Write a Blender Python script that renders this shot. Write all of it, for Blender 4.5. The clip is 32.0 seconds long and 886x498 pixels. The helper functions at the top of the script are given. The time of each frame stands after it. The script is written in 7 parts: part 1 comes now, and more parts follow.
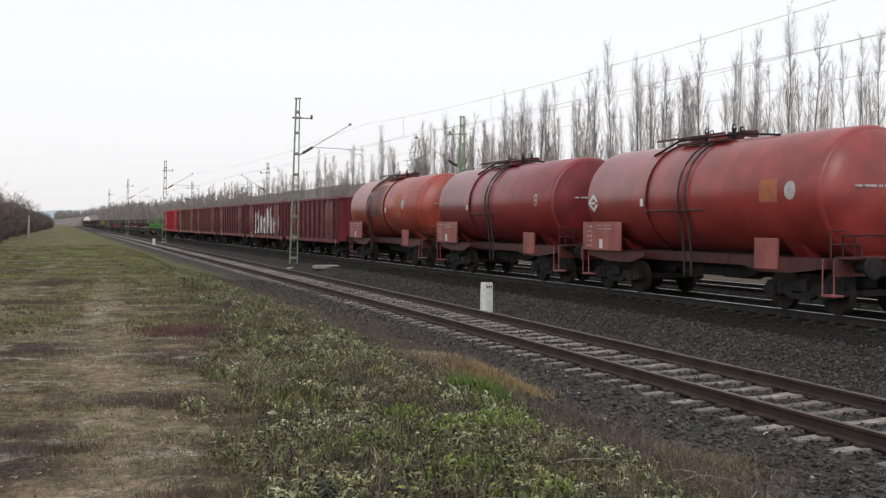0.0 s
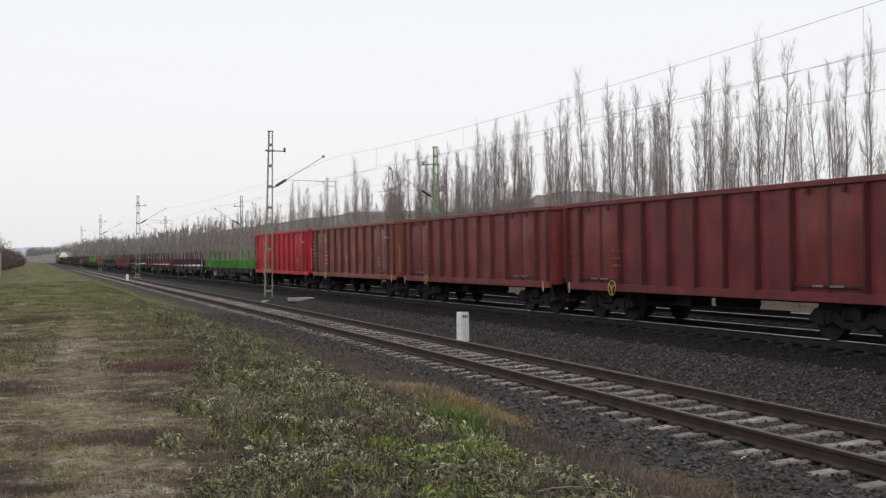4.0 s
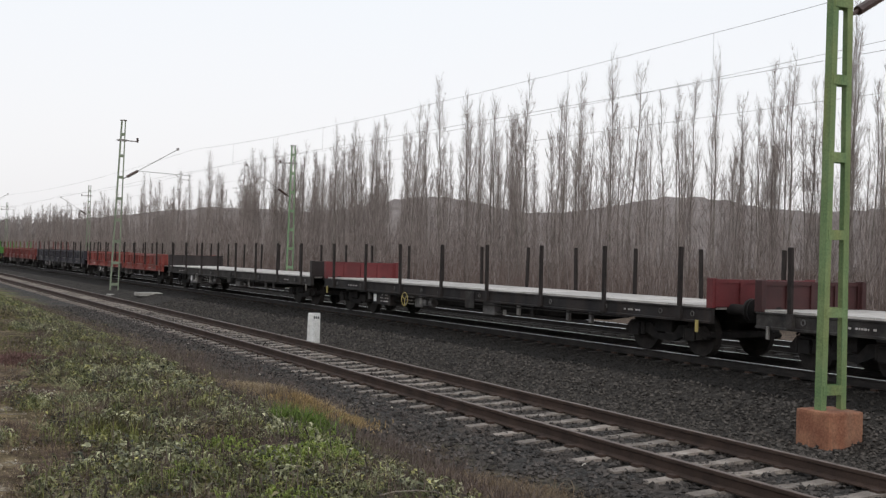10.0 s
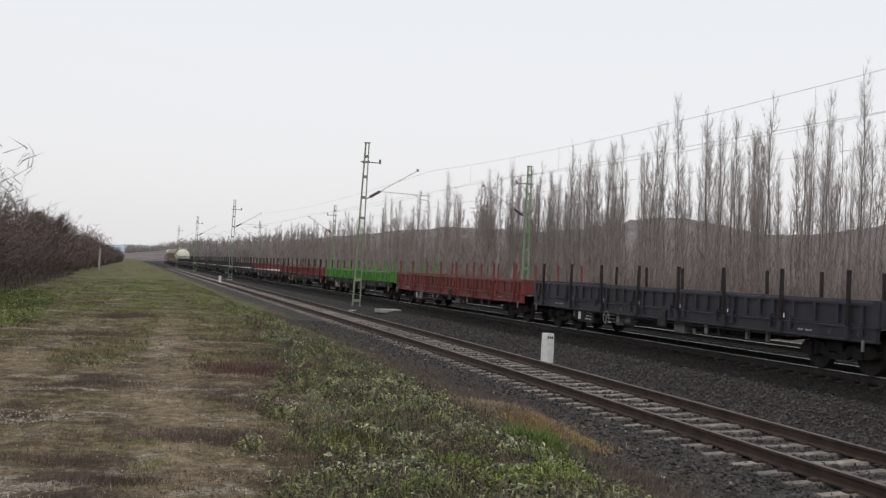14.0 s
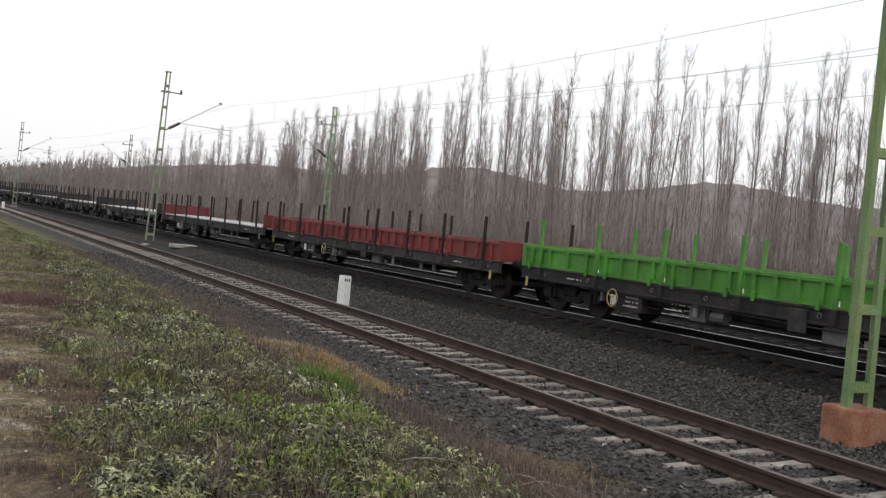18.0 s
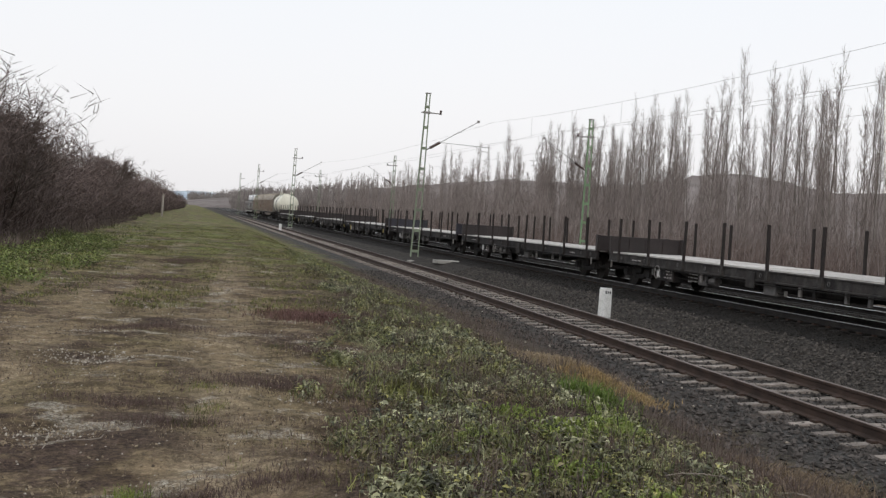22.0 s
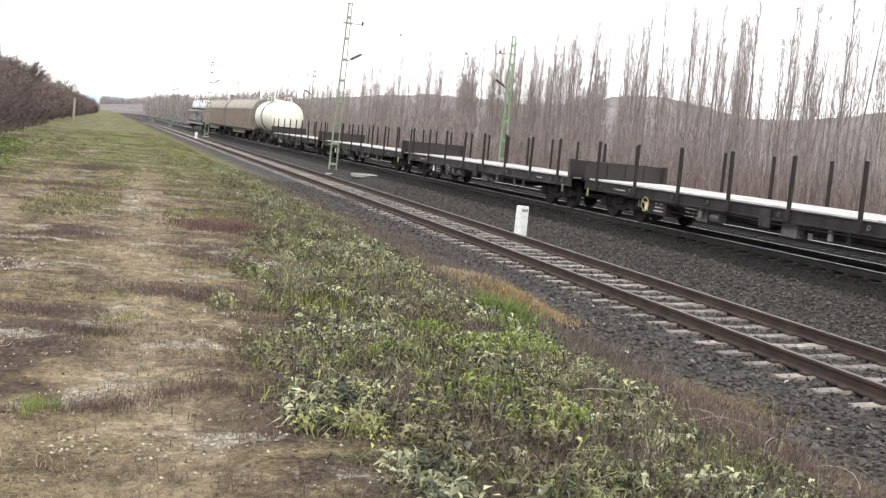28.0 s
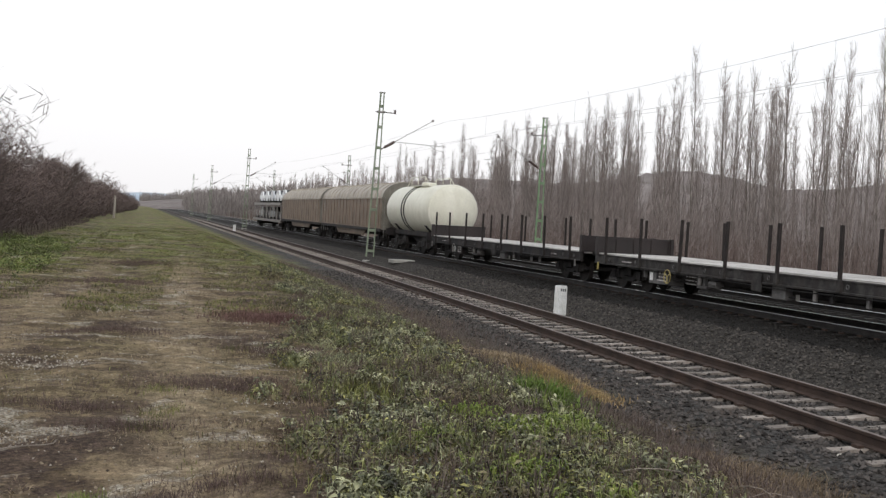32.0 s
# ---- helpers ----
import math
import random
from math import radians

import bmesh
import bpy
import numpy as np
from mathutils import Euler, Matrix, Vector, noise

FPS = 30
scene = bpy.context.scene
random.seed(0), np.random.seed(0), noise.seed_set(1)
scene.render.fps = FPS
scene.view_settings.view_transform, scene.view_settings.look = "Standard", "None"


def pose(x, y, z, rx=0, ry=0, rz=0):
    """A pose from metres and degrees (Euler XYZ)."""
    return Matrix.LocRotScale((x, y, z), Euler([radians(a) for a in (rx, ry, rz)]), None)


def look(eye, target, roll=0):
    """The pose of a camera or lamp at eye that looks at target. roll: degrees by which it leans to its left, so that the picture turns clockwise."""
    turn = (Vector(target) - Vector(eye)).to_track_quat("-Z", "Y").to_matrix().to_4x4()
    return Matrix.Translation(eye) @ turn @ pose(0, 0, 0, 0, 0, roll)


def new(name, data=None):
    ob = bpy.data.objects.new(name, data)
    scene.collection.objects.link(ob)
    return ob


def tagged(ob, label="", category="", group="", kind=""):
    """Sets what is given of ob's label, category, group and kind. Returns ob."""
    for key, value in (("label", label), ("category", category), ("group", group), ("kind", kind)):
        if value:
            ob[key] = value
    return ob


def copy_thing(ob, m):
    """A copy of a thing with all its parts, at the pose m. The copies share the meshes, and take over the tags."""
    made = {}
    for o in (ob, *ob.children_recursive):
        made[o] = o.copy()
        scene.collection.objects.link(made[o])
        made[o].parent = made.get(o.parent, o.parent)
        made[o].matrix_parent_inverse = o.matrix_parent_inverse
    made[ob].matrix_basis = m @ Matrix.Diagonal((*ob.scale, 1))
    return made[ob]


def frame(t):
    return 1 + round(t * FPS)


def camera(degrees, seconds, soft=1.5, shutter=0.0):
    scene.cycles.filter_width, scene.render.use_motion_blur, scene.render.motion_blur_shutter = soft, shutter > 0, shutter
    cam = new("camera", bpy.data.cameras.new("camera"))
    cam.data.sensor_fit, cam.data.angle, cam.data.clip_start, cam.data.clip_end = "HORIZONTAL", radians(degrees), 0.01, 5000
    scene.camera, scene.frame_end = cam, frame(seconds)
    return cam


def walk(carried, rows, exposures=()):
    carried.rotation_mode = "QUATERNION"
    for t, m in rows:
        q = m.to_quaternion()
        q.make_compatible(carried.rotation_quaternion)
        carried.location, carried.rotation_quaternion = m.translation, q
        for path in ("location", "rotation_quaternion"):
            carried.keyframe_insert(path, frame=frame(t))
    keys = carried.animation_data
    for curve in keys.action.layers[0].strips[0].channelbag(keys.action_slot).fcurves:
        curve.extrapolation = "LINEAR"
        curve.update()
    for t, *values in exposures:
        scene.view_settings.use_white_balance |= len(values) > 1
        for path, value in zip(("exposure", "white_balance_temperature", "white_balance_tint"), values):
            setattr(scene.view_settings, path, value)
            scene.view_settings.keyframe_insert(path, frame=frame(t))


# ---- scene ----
# seconds, bearing east of the line, tilt, lean
AIM = [
    (0.0, 17.91, -1.35, 0.16), (0.5, 17.90, -1.48, 0.02), (1.0, 17.49, -1.48, -0.75), (1.5, 17.64, -1.19, -0.90),
    (2.0, 17.93, -0.56, -0.60), (2.5, 17.95, -0.37, -0.59), (3.0, 18.05, -0.06, -0.56), (3.5, 18.55, 0.25, -0.76),
    (5.5, 20.36, -0.12, -0.53), (6.0, 20.34, -0.07, -0.48), (6.5, 20.21, 0.04, -1.04), (7.0, 19.67, -0.04, -0.79),
    (7.5, 19.41, -0.00, 0.04), (8.0, 19.03, -0.18, 0.64), (8.5, 18.69, -0.34, 0.43), (9.0, 18.33, -0.22, 0.72),
    (9.5, 20.54, -0.07, 1.47), (10.0, 26.54, 0.36, 1.55), (10.5, 29.80, 0.09, 4.79), (11.0, 30.00, -1.55, 4.82),
    (11.5, 28.82, -3.04, 2.25), (12.0, 21.02, -3.35, 1.70), (12.5, 18.52, -2.23, 1.54), (13.0, 15.93, -0.35, 2.81),
    (13.5, 14.69, 0.72, 2.83), (15.5, 15.43, 1.08, 1.28), (16.0, 15.40, 0.89, 1.68), (16.5, 16.89, 0.62, 1.88),
    (17.0, 17.29, 0.13, 3.85), (17.5, 22.00, -0.38, 4.80), (18.0, 24.92, -1.25, 5.26), (18.5, 22.48, -1.72, 4.15),
    (19.0, 19.93, -1.61, 3.61), (19.5, 19.06, -1.41, 3.59), (20.0, 17.97, -1.31, 3.10), (20.5, 16.80, -1.18, 3.07),
    (21.0, 14.80, -1.25, 4.70), (21.5, 12.87, -1.69, 4.98), (22.0, 11.81, -1.61, 3.54), (22.5, 12.31, -1.78, 1.97),
    (23.0, 12.26, -2.29, 0.78), (23.5, 13.76, -2.21, 1.99), (24.0, 13.80, -3.18, 2.77), (24.5, 14.86, -4.09, 3.55),
    (25.0, 15.89, -4.66, 3.02), (25.5, 16.08, -5.14, 4.20), (27.5, 15.72, -5.94, 4.85), (28.0, 16.30, -5.59, 5.30),
    (28.5, 15.34, -4.72, 4.61), (29.0, 14.63, -4.03, 4.60), (29.5, 14.31, -3.42, 4.49), (30.0, 14.19, -2.96, 4.10),
    (30.5, 13.98, -2.38, 3.74), (31.0, 14.01, -1.98, 3.55), (31.5, 14.11, -1.74, 3.58), (32.0, 14.06, -1.52, 3.03),
]
EYE = (0.0, 0.0, 2.1)
cam = camera(42.8, 32.0, soft=1.35)


def aim(bearing, tilt, lean):
    a, b = radians(bearing), radians(tilt)
    way = Vector((math.sin(a) * math.cos(b), math.cos(a) * math.cos(b), math.sin(b)))
    return look(EYE, Vector(EYE) + way, lean)


walk(cam, [(t, aim(a, b, c)) for t, a, b, c in AIM],
     exposures=[(0, 0.02), (1, 0.06), (3, -0.08), (6, -0.05), (8, -0.15), (9, -0.1), (10, -0.05), (11, 0.2), (11.6, 0.6), (12, 0.85), (12.5, 0.7), (13, 0.37),
                (13.5, 0.0), (15.5, -0.3), (16, -0.3), (17, -0.2), (18, 0.1), (19, 0.4), (20, 0.2), (21, 0.0), (22, -0.05), (23, 0.0), (24, 0.13), (25, 0.7),
                (25.5, 0.95), (27.5, 1.15), (28, 1.1), (29, 0.82), (30, 0.57), (31, 0.28), (32, 0.1)])

# ---- sky and light ----
SUN_TURN, SUN_HEIGHT = 200.0, 32.0
world = bpy.data.worlds.new("overcast_sky")
scene.world = world
world.use_nodes = True
wn, wl = world.node_tree.nodes, world.node_tree.links
wn.clear()
w_out, w_bg = wn.new("ShaderNodeOutputWorld"), wn.new("ShaderNodeBackground")
w_sky, w_sat = wn.new("ShaderNodeTexSky"), wn.new("ShaderNodeHueSaturation")
w_sky.sky_type, w_sky.sun_disc = "NISHITA", False
w_sky.sun_elevation, w_sky.sun_rotation = radians(SUN_HEIGHT), radians(SUN_TURN)
w_sky.air_density, w_sky.dust_density = 1.0, 3.0
w_sat.inputs["Saturation"].default_value = 0.25
w_sat.inputs["Value"].default_value = 0.1
w_geo, w_sep, w_ramp = wn.new("ShaderNodeTexCoord"), wn.new("ShaderNodeSeparateXYZ"), wn.new("ShaderNodeValToRGB")
w_noise, w_add = wn.new("ShaderNodeTexNoise"), wn.new("ShaderNodeMath")
w_noise.inputs["Scale"].default_value, w_noise.inputs["Detail"].default_value = 1.6, 3.0
w_add.operation = "MULTIPLY_ADD"
w_add.inputs[1].default_value = 0.16
r = w_ramp.color_ramp
r.elements[0].position, r.elements[0].color = 0.05, (0.825, 0.805, 0.815, 1)
r.elements[1].position, r.elements[1].color = 0.42, (0.82, 0.87, 0.93, 1)
e = r.elements.new(0.17)
e.color = (0.865, 0.86, 0.875, 1)
w_mix = wn.new("ShaderNodeMixRGB")
w_mix.inputs["Fac"].default_value = 0.85
wl.new(w_geo.outputs["Generated"], w_sep.inputs[0])
wl.new(w_geo.outputs["Generated"], w_noise.inputs["Vector"])
wl.new(w_noise.outputs["Fac"], w_add.inputs[0])
wl.new(w_sep.outputs["Z"], w_add.inputs[2])
wl.new(w_add.outputs[0], w_ramp.inputs["Fac"])
wl.new(w_sky.outputs[0], w_sat.inputs["Color"])
wl.new(w_sat.outputs[0], w_mix.inputs[1])
wl.new(w_ramp.outputs[0], w_mix.inputs[2])
wl.new(w_mix.outputs[0], w_bg.inputs["Color"])
wl.new(w_bg.outputs[0], w_out.inputs["Surface"])
w_bg.inputs["Strength"].default_value = 1.2

sun = new("sun", bpy.data.lights.new("sun", "SUN"))
sun.data.energy, sun.data.angle, sun.data.color = 0.5, radians(25), (1.0, 0.95, 0.9)
a, b = radians(SUN_TURN), radians(SUN_HEIGHT)
sun.matrix_world = look((0, 0, 50), (-math.sin(a) * math.cos(b), -math.cos(a) * math.cos(b), 50 - math.sin(b)))


# ---- materials ----
def surf(name, c1, c2, scale=2.0, rough=0.8, metal=0.0, bump=0.25, fine=30.0, stretch=(1, 1, 1), dirt=None, dirt_amount=0.5,
         vary=0.0, spec=0.3):
    """Two tones in large patches, fine grain, bump, streaks of dirt, and a tint that differs from piece to piece."""
    m = bpy.data.materials.new(name)
    m.use_nodes = True
    n, l = m.node_tree.nodes, m.node_tree.links
    bsdf = n["Principled BSDF"]
    tc, mp = n.new("ShaderNodeTexCoord"), n.new("ShaderNodeMapping")
    mp.inputs["Scale"].default_value = stretch
    l.new(tc.outputs["Object"], mp.inputs[0])
    big, small = n.new("ShaderNodeTexNoise"), n.new("ShaderNodeTexNoise")
    for node, sc, de in ((big, scale, 5.0), (small, fine, 4.0)):
        node.inputs["Scale"].default_value, node.inputs["Detail"].default_value = sc, de
        l.new(mp.outputs[0], node.inputs["Vector"])
    ramp = n.new("ShaderNodeValToRGB")
    ramp.color_ramp.elements[0].position, ramp.color_ramp.elements[0].color = 0.35, (*c1, 1)
    ramp.color_ramp.elements[1].position, ramp.color_ramp.elements[1].color = 0.65, (*c2, 1)
    l.new(big.outputs["Fac"], ramp.inputs["Fac"])
    col = ramp.outputs["Color"]
    if dirt:
        d, dr, mx = n.new("ShaderNodeTexNoise"), n.new("ShaderNodeMapRange"), n.new("ShaderNodeMixRGB")
        mp2 = n.new("ShaderNodeMapping")
        mp2.inputs["Scale"].default_value, mp2.inputs["Location"].default_value = (1.0, 1.0, 0.22), (3.1, 7.7, 1.3)
        l.new(tc.outputs["Object"], mp2.inputs[0])
        l.new(mp2.outputs[0], d.inputs["Vector"])
        d.inputs["Scale"].default_value, d.inputs["Detail"].default_value = 3.0, 6.0
        dr.inputs[1].default_value, dr.inputs[2].default_value = 0.42, 0.68
        dr.inputs[4].default_value = dirt_amount
        l.new(d.outputs["Fac"], dr.inputs[0])
        l.new(dr.outputs[0], mx.inputs["Fac"])
        l.new(col, mx.inputs[1])
        mx.inputs[2].default_value = (*dirt, 1)
        col = mx.outputs[0]
    grain, gr = n.new("ShaderNodeMixRGB"), n.new("ShaderNodeMapRange")
    grain.blend_type, grain.inputs["Fac"].default_value = "MULTIPLY", 1.0
    gr.inputs[1].default_value, gr.inputs[2].default_value = 0.3, 0.7
    gr.inputs[3].default_value, gr.inputs[4].default_value = 0.75, 1.2
    l.new(small.outputs["Fac"], gr.inputs[0])
    l.new(col, grain.inputs[1])
    l.new(gr.outputs[0], grain.inputs[2])
    col = grain.outputs[0]
    if vary:
        oi, vr, vm = n.new("ShaderNodeObjectInfo"), n.new("ShaderNodeMapRange"), n.new("ShaderNodeMixRGB")
        vr.inputs[3].default_value, vr.inputs[4].default_value = 1 - vary, 1 + vary
        vm.blend_type, vm.inputs["Fac"].default_value = "MULTIPLY", 1.0
        l.new(oi.outputs["Random"], vr.inputs[0])
        l.new(col, vm.inputs[1])
        l.new(vr.outputs[0], vm.inputs[2])
        col = vm.outputs[0]
    l.new(col, bsdf.inputs["Base Color"])
    bsdf.inputs["Roughness"].default_value, bsdf.inputs["Metallic"].default_value = rough, metal
    bsdf.inputs["Specular IOR Level"].default_value = spec
    if bump:
        bp = n.new("ShaderNodeBump")
        bp.inputs["Strength"].default_value, bp.inputs["Distance"].default_value = bump, 0.02
        l.new(small.outputs["Fac"], bp.inputs["Height"])
        l.new(bp.outputs[0], bsdf.inputs["Normal"])
    return m


def island(name, c1, c2, rough=0.8, spec=0.2):
    """For joined small pieces: each piece its own tone between two colours."""
    m = bpy.data.materials.new(name)
    m.use_nodes = True
    n, l = m.node_tree.nodes, m.node_tree.links
    bsdf, g, ramp = n["Principled BSDF"], n.new("ShaderNodeNewGeometry"), n.new("ShaderNodeValToRGB")
    ramp.color_ramp.elements[0].color, ramp.color_ramp.elements[1].color = (*c1, 1), (*c2, 1)
    l.new(g.outputs["Random Per Island"], ramp.inputs["Fac"])
    l.new(ramp.outputs[0], bsdf.inputs["Base Color"])
    bsdf.inputs["Roughness"].default_value, bsdf.inputs["Specular IOR Level"].default_value = rough, spec
    return m


def drift(name, dark, mid, bright, scale=2.6, rough=0.7):
    """For leaves: clumps of differing colour in slow drifts, and each leaf its own tone."""
    m = bpy.data.materials.new(name)
    m.use_nodes = True
    n, l = m.node_tree.nodes, m.node_tree.links
    bsdf, g, ramp, tc, nz = n["Principled BSDF"], n.new("ShaderNodeNewGeometry"), n.new("ShaderNodeValToRGB"), n.new("ShaderNodeTexCoord"), n.new("ShaderNodeTexNoise")
    nz.inputs["Scale"].default_value, nz.inputs["Detail"].default_value = scale, 3.0
    l.new(tc.outputs["Object"], nz.inputs["Vector"])
    ramp.color_ramp.elements[0].position, ramp.color_ramp.elements[0].color = 0.40, (*dark, 1)
    ramp.color_ramp.elements[1].position, ramp.color_ramp.elements[1].color = 0.62, (*bright, 1)
    ramp.color_ramp.elements.new(0.5).color = (*mid, 1)
    l.new(nz.outputs["Fac"], ramp.inputs["Fac"])
    mr, mx = n.new("ShaderNodeMapRange"), n.new("ShaderNodeMixRGB")
    mr.inputs[3].default_value, mr.inputs[4].default_value = 0.45, 1.4
    mx.blend_type, mx.inputs["Fac"].default_value = "MULTIPLY", 1.0
    l.new(g.outputs["Random Per Island"], mr.inputs[0])
    l.new(ramp.outputs[0], mx.inputs[1])
    l.new(mr.outputs[0], mx.inputs[2])
    l.new(mx.outputs[0], bsdf.inputs["Base Color"])
    bsdf.inputs["Roughness"].default_value, bsdf.inputs["Specular IOR Level"].default_value = rough, 0.3
    return m


RUST = (0.09, 0.045, 0.03)
GRIME = (0.05, 0.042, 0.038)
M_RAIL = surf("rusty_rail", (0.045, 0.03, 0.024), (0.075, 0.048, 0.037), 3, 0.75, 0.2, 0.2, 60)
# main line webs: the shadow below the rail heads is painted as near-black
M_RAILDARK = surf("shadow_dark_rail", (0.02, 0.018, 0.017), (0.04, 0.034, 0.031), 3, 0.7, 0.2, 0.2, 60)
M_RAILTOP = surf("worn_rail_steel", (0.6, 0.59, 0.58), (0.72, 0.71, 0.70), 4, 0.3, 0.9, 0.05, 60)
M_RAILTOP2 = surf("dull_rail_steel", (0.11, 0.078, 0.063), (0.17, 0.125, 0.105), 4, 0.55, 0.4, 0.05, 60)
M_SLEEPER = surf("pale_sleeper", (0.225, 0.19, 0.165), (0.345, 0.3, 0.26), 5, 0.9, 0, 0.4, 60, dirt=(0.16, 0.13, 0.11), dirt_amount=0.6, vary=0.25)
M_SLEEPER2 = surf("dark_sleeper", (0.03, 0.027, 0.025), (0.055, 0.049, 0.045), 5, 0.9, 0, 0.4, 60, vary=0.25)
M_STONE = island("ballast_stone", (0.02, 0.017, 0.015), (0.122, 0.106, 0.096))
# oily stone by the rails; its colour also holds the train's shade
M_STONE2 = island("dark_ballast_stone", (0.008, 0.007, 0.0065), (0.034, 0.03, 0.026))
M_PALE = island("pale_pebble", (0.26, 0.22, 0.17), (0.55, 0.5, 0.43))
M_CHASSIS = surf("grimy_chassis", (0.011, 0.01, 0.01), (0.027, 0.023, 0.021), 3, 0.85, 0, 0.3, 40)
M_WHEEL = surf("wheel_steel", (0.018, 0.016, 0.015), (0.036, 0.03, 0.027), 6, 0.75, 0.2, 0.2, 40)
M_STEEL = surf("bare_steel", (0.22, 0.2, 0.19), (0.32, 0.3, 0.28), 5, 0.5, 0.6, 0.1, 60)
M_DECK = surf("pale_worn_planks", (0.38, 0.35, 0.325), (0.56, 0.525, 0.49), 2, 0.85, 0, 0.3, 40, (6, 0.8, 1), vary=0.15)
M_FRAME = surf("sooty_black_frame", (0.013, 0.012, 0.0125), (0.03, 0.027, 0.027), 2, 0.75, 0, 0.2, 40, dirt=(0.05, 0.034, 0.028), dirt_amount=0.5)
M_FRAMEG = surf("weathered_grey_frame", (0.02, 0.0185, 0.018), (0.062, 0.056, 0.052), 4, 0.8, 0, 0.2, 40, dirt=(0.035, 0.027, 0.024), dirt_amount=0.7)
M_BOX = surf("grey_box_paint", (0.09, 0.085, 0.082), (0.17, 0.16, 0.155), 3, 0.75, 0, 0.2, 40, dirt=(0.05, 0.042, 0.038), dirt_amount=0.7)
M_STAKE = surf("dark_stake", (0.014, 0.011, 0.01), (0.03, 0.022, 0.02), 4, 0.8, 0, 0.2, 40)
M_WHITE = surf("white_paint", (0.72, 0.71, 0.69), (0.8, 0.79, 0.77), 3, 0.6, 0, 0.05, 60, dirt=(0.42, 0.38, 0.34), dirt_amount=0.4)
M_LETTER = surf("faded_white_lettering", (0.40, 0.36, 0.34), (0.55, 0.51, 0.49), 9, 0.7, 0, 0, 60)
M_FADED = surf("nearly_worn_off_lettering", (0.16, 0.085, 0.078), (0.24, 0.14, 0.125), 9, 0.8, 0, 0, 60)
M_YELLOW = surf("yellow_paint", (0.36, 0.28, 0.09), (0.5, 0.41, 0.16), 5, 0.6, 0, 0.05, 60)
M_ORANGE = surf("faded_orange_paint", (0.36, 0.11, 0.055), (0.44, 0.15, 0.075), 5, 0.65, 0, 0.05, 60)
M_GREENMAST = surf("pale_green_mast_paint", (0.16, 0.27, 0.15), (0.23, 0.34, 0.2), 2.5, 0.7, 0, 0.15, 40, dirt=(0.33, 0.33, 0.14), dirt_amount=0.25)
M_NEARMAST = surf("moss_green_mast_paint", (0.12, 0.2, 0.085), (0.19, 0.265, 0.12), 2.0, 0.7, 0, 0.15, 40, dirt=(0.30, 0.28, 0.10), dirt_amount=0.55)
M_GREYMAST = surf("weathered_mast_paint", (0.17, 0.2, 0.14), (0.25, 0.285, 0.2), 2.5, 0.7, 0, 0.15, 40)
M_FOOT = surf("rust_stained_concrete", (0.24, 0.10, 0.06), (0.36, 0.17, 0.10), 3, 0.9, 0, 0.5, 30, dirt=(0.16, 0.12, 0.09), dirt_amount=0.6)
M_CONC = surf("grey_concrete", (0.3, 0.28, 0.25), (0.42, 0.4, 0.36), 3, 0.9, 0, 0.4, 40)
M_POST = surf("white_painted_stone", (0.66, 0.65, 0.62), (0.78, 0.77, 0.75), 6, 0.75, 0, 0.2, 50, dirt=(0.4, 0.37, 0.32), dirt_amount=0.35)
M_BLACK = surf("black_paint", (0.015, 0.015, 0.015), (0.03, 0.03, 0.03), 5, 0.6, 0, 0, 50)
M_WIRE = surf("tarnished_copper_wire", (0.20, 0.19, 0.18), (0.27, 0.255, 0.24), 2, 0.6, 0.2, 0, 30)
M_ARM = surf("pale_galvanised_tube", (0.36, 0.35, 0.34), (0.48, 0.47, 0.46), 5, 0.7, 0, 0.05, 60)
M_INSUL = surf("brown_porcelain", (0.07, 0.045, 0.04), (0.10, 0.065, 0.055), 8, 0.3, 0, 0, 30)
M_BARK = surf("grey_brown_bark", (0.14, 0.118, 0.105), (0.27, 0.24, 0.21), 1.5, 0.95, 0, 0.3, 20)
M_TWIG = island("bare_twigs", (0.15, 0.122, 0.11), (0.4, 0.345, 0.32), 0.95)
M_TWIG2 = island("brown_brush_twigs", (0.085, 0.065, 0.058), (0.36, 0.305, 0.28), 0.95)
M_BARK2 = surf("dark_bark", (0.085, 0.067, 0.058), (0.15, 0.12, 0.105), 1.5, 0.95, 0, 0.3, 20)
M_TWIG4 = island("low_red_brown_brush", (0.08, 0.058, 0.051), (0.265, 0.205, 0.182), 0.95)
# paler than the nearer twigs: aerial haze is mixed into this colour
M_FARTWIG = island("haze_grey_far_twigs", (0.15, 0.13, 0.122), (0.36, 0.32, 0.3), 0.95)
M_TWIG3 = island("dark_hedge_twigs", (0.075, 0.056, 0.05), (0.23, 0.175, 0.158), 0.95)
M_GLASS = surf("dark_glass", (0.02, 0.022, 0.025), (0.03, 0.032, 0.036), 3, 0.08, 0, 0, 10, spec=0.6)
M_TYRE = surf("black_rubber", (0.02, 0.02, 0.02), (0.03, 0.03, 0.03), 8, 0.9, 0, 0.1, 40)


def paint(name, c, dirt=RUST, amount=0.5, rough=0.5):
    lo, hi = [v * 0.76 for v in c], [min(v * 1.22, 0.9) for v in c]
    return surf(name, lo, hi, 1.3, rough, 0, 0.12, 45, dirt=dirt, dirt_amount=amount, spec=0.35 if rough > 0.4 else 0.6)


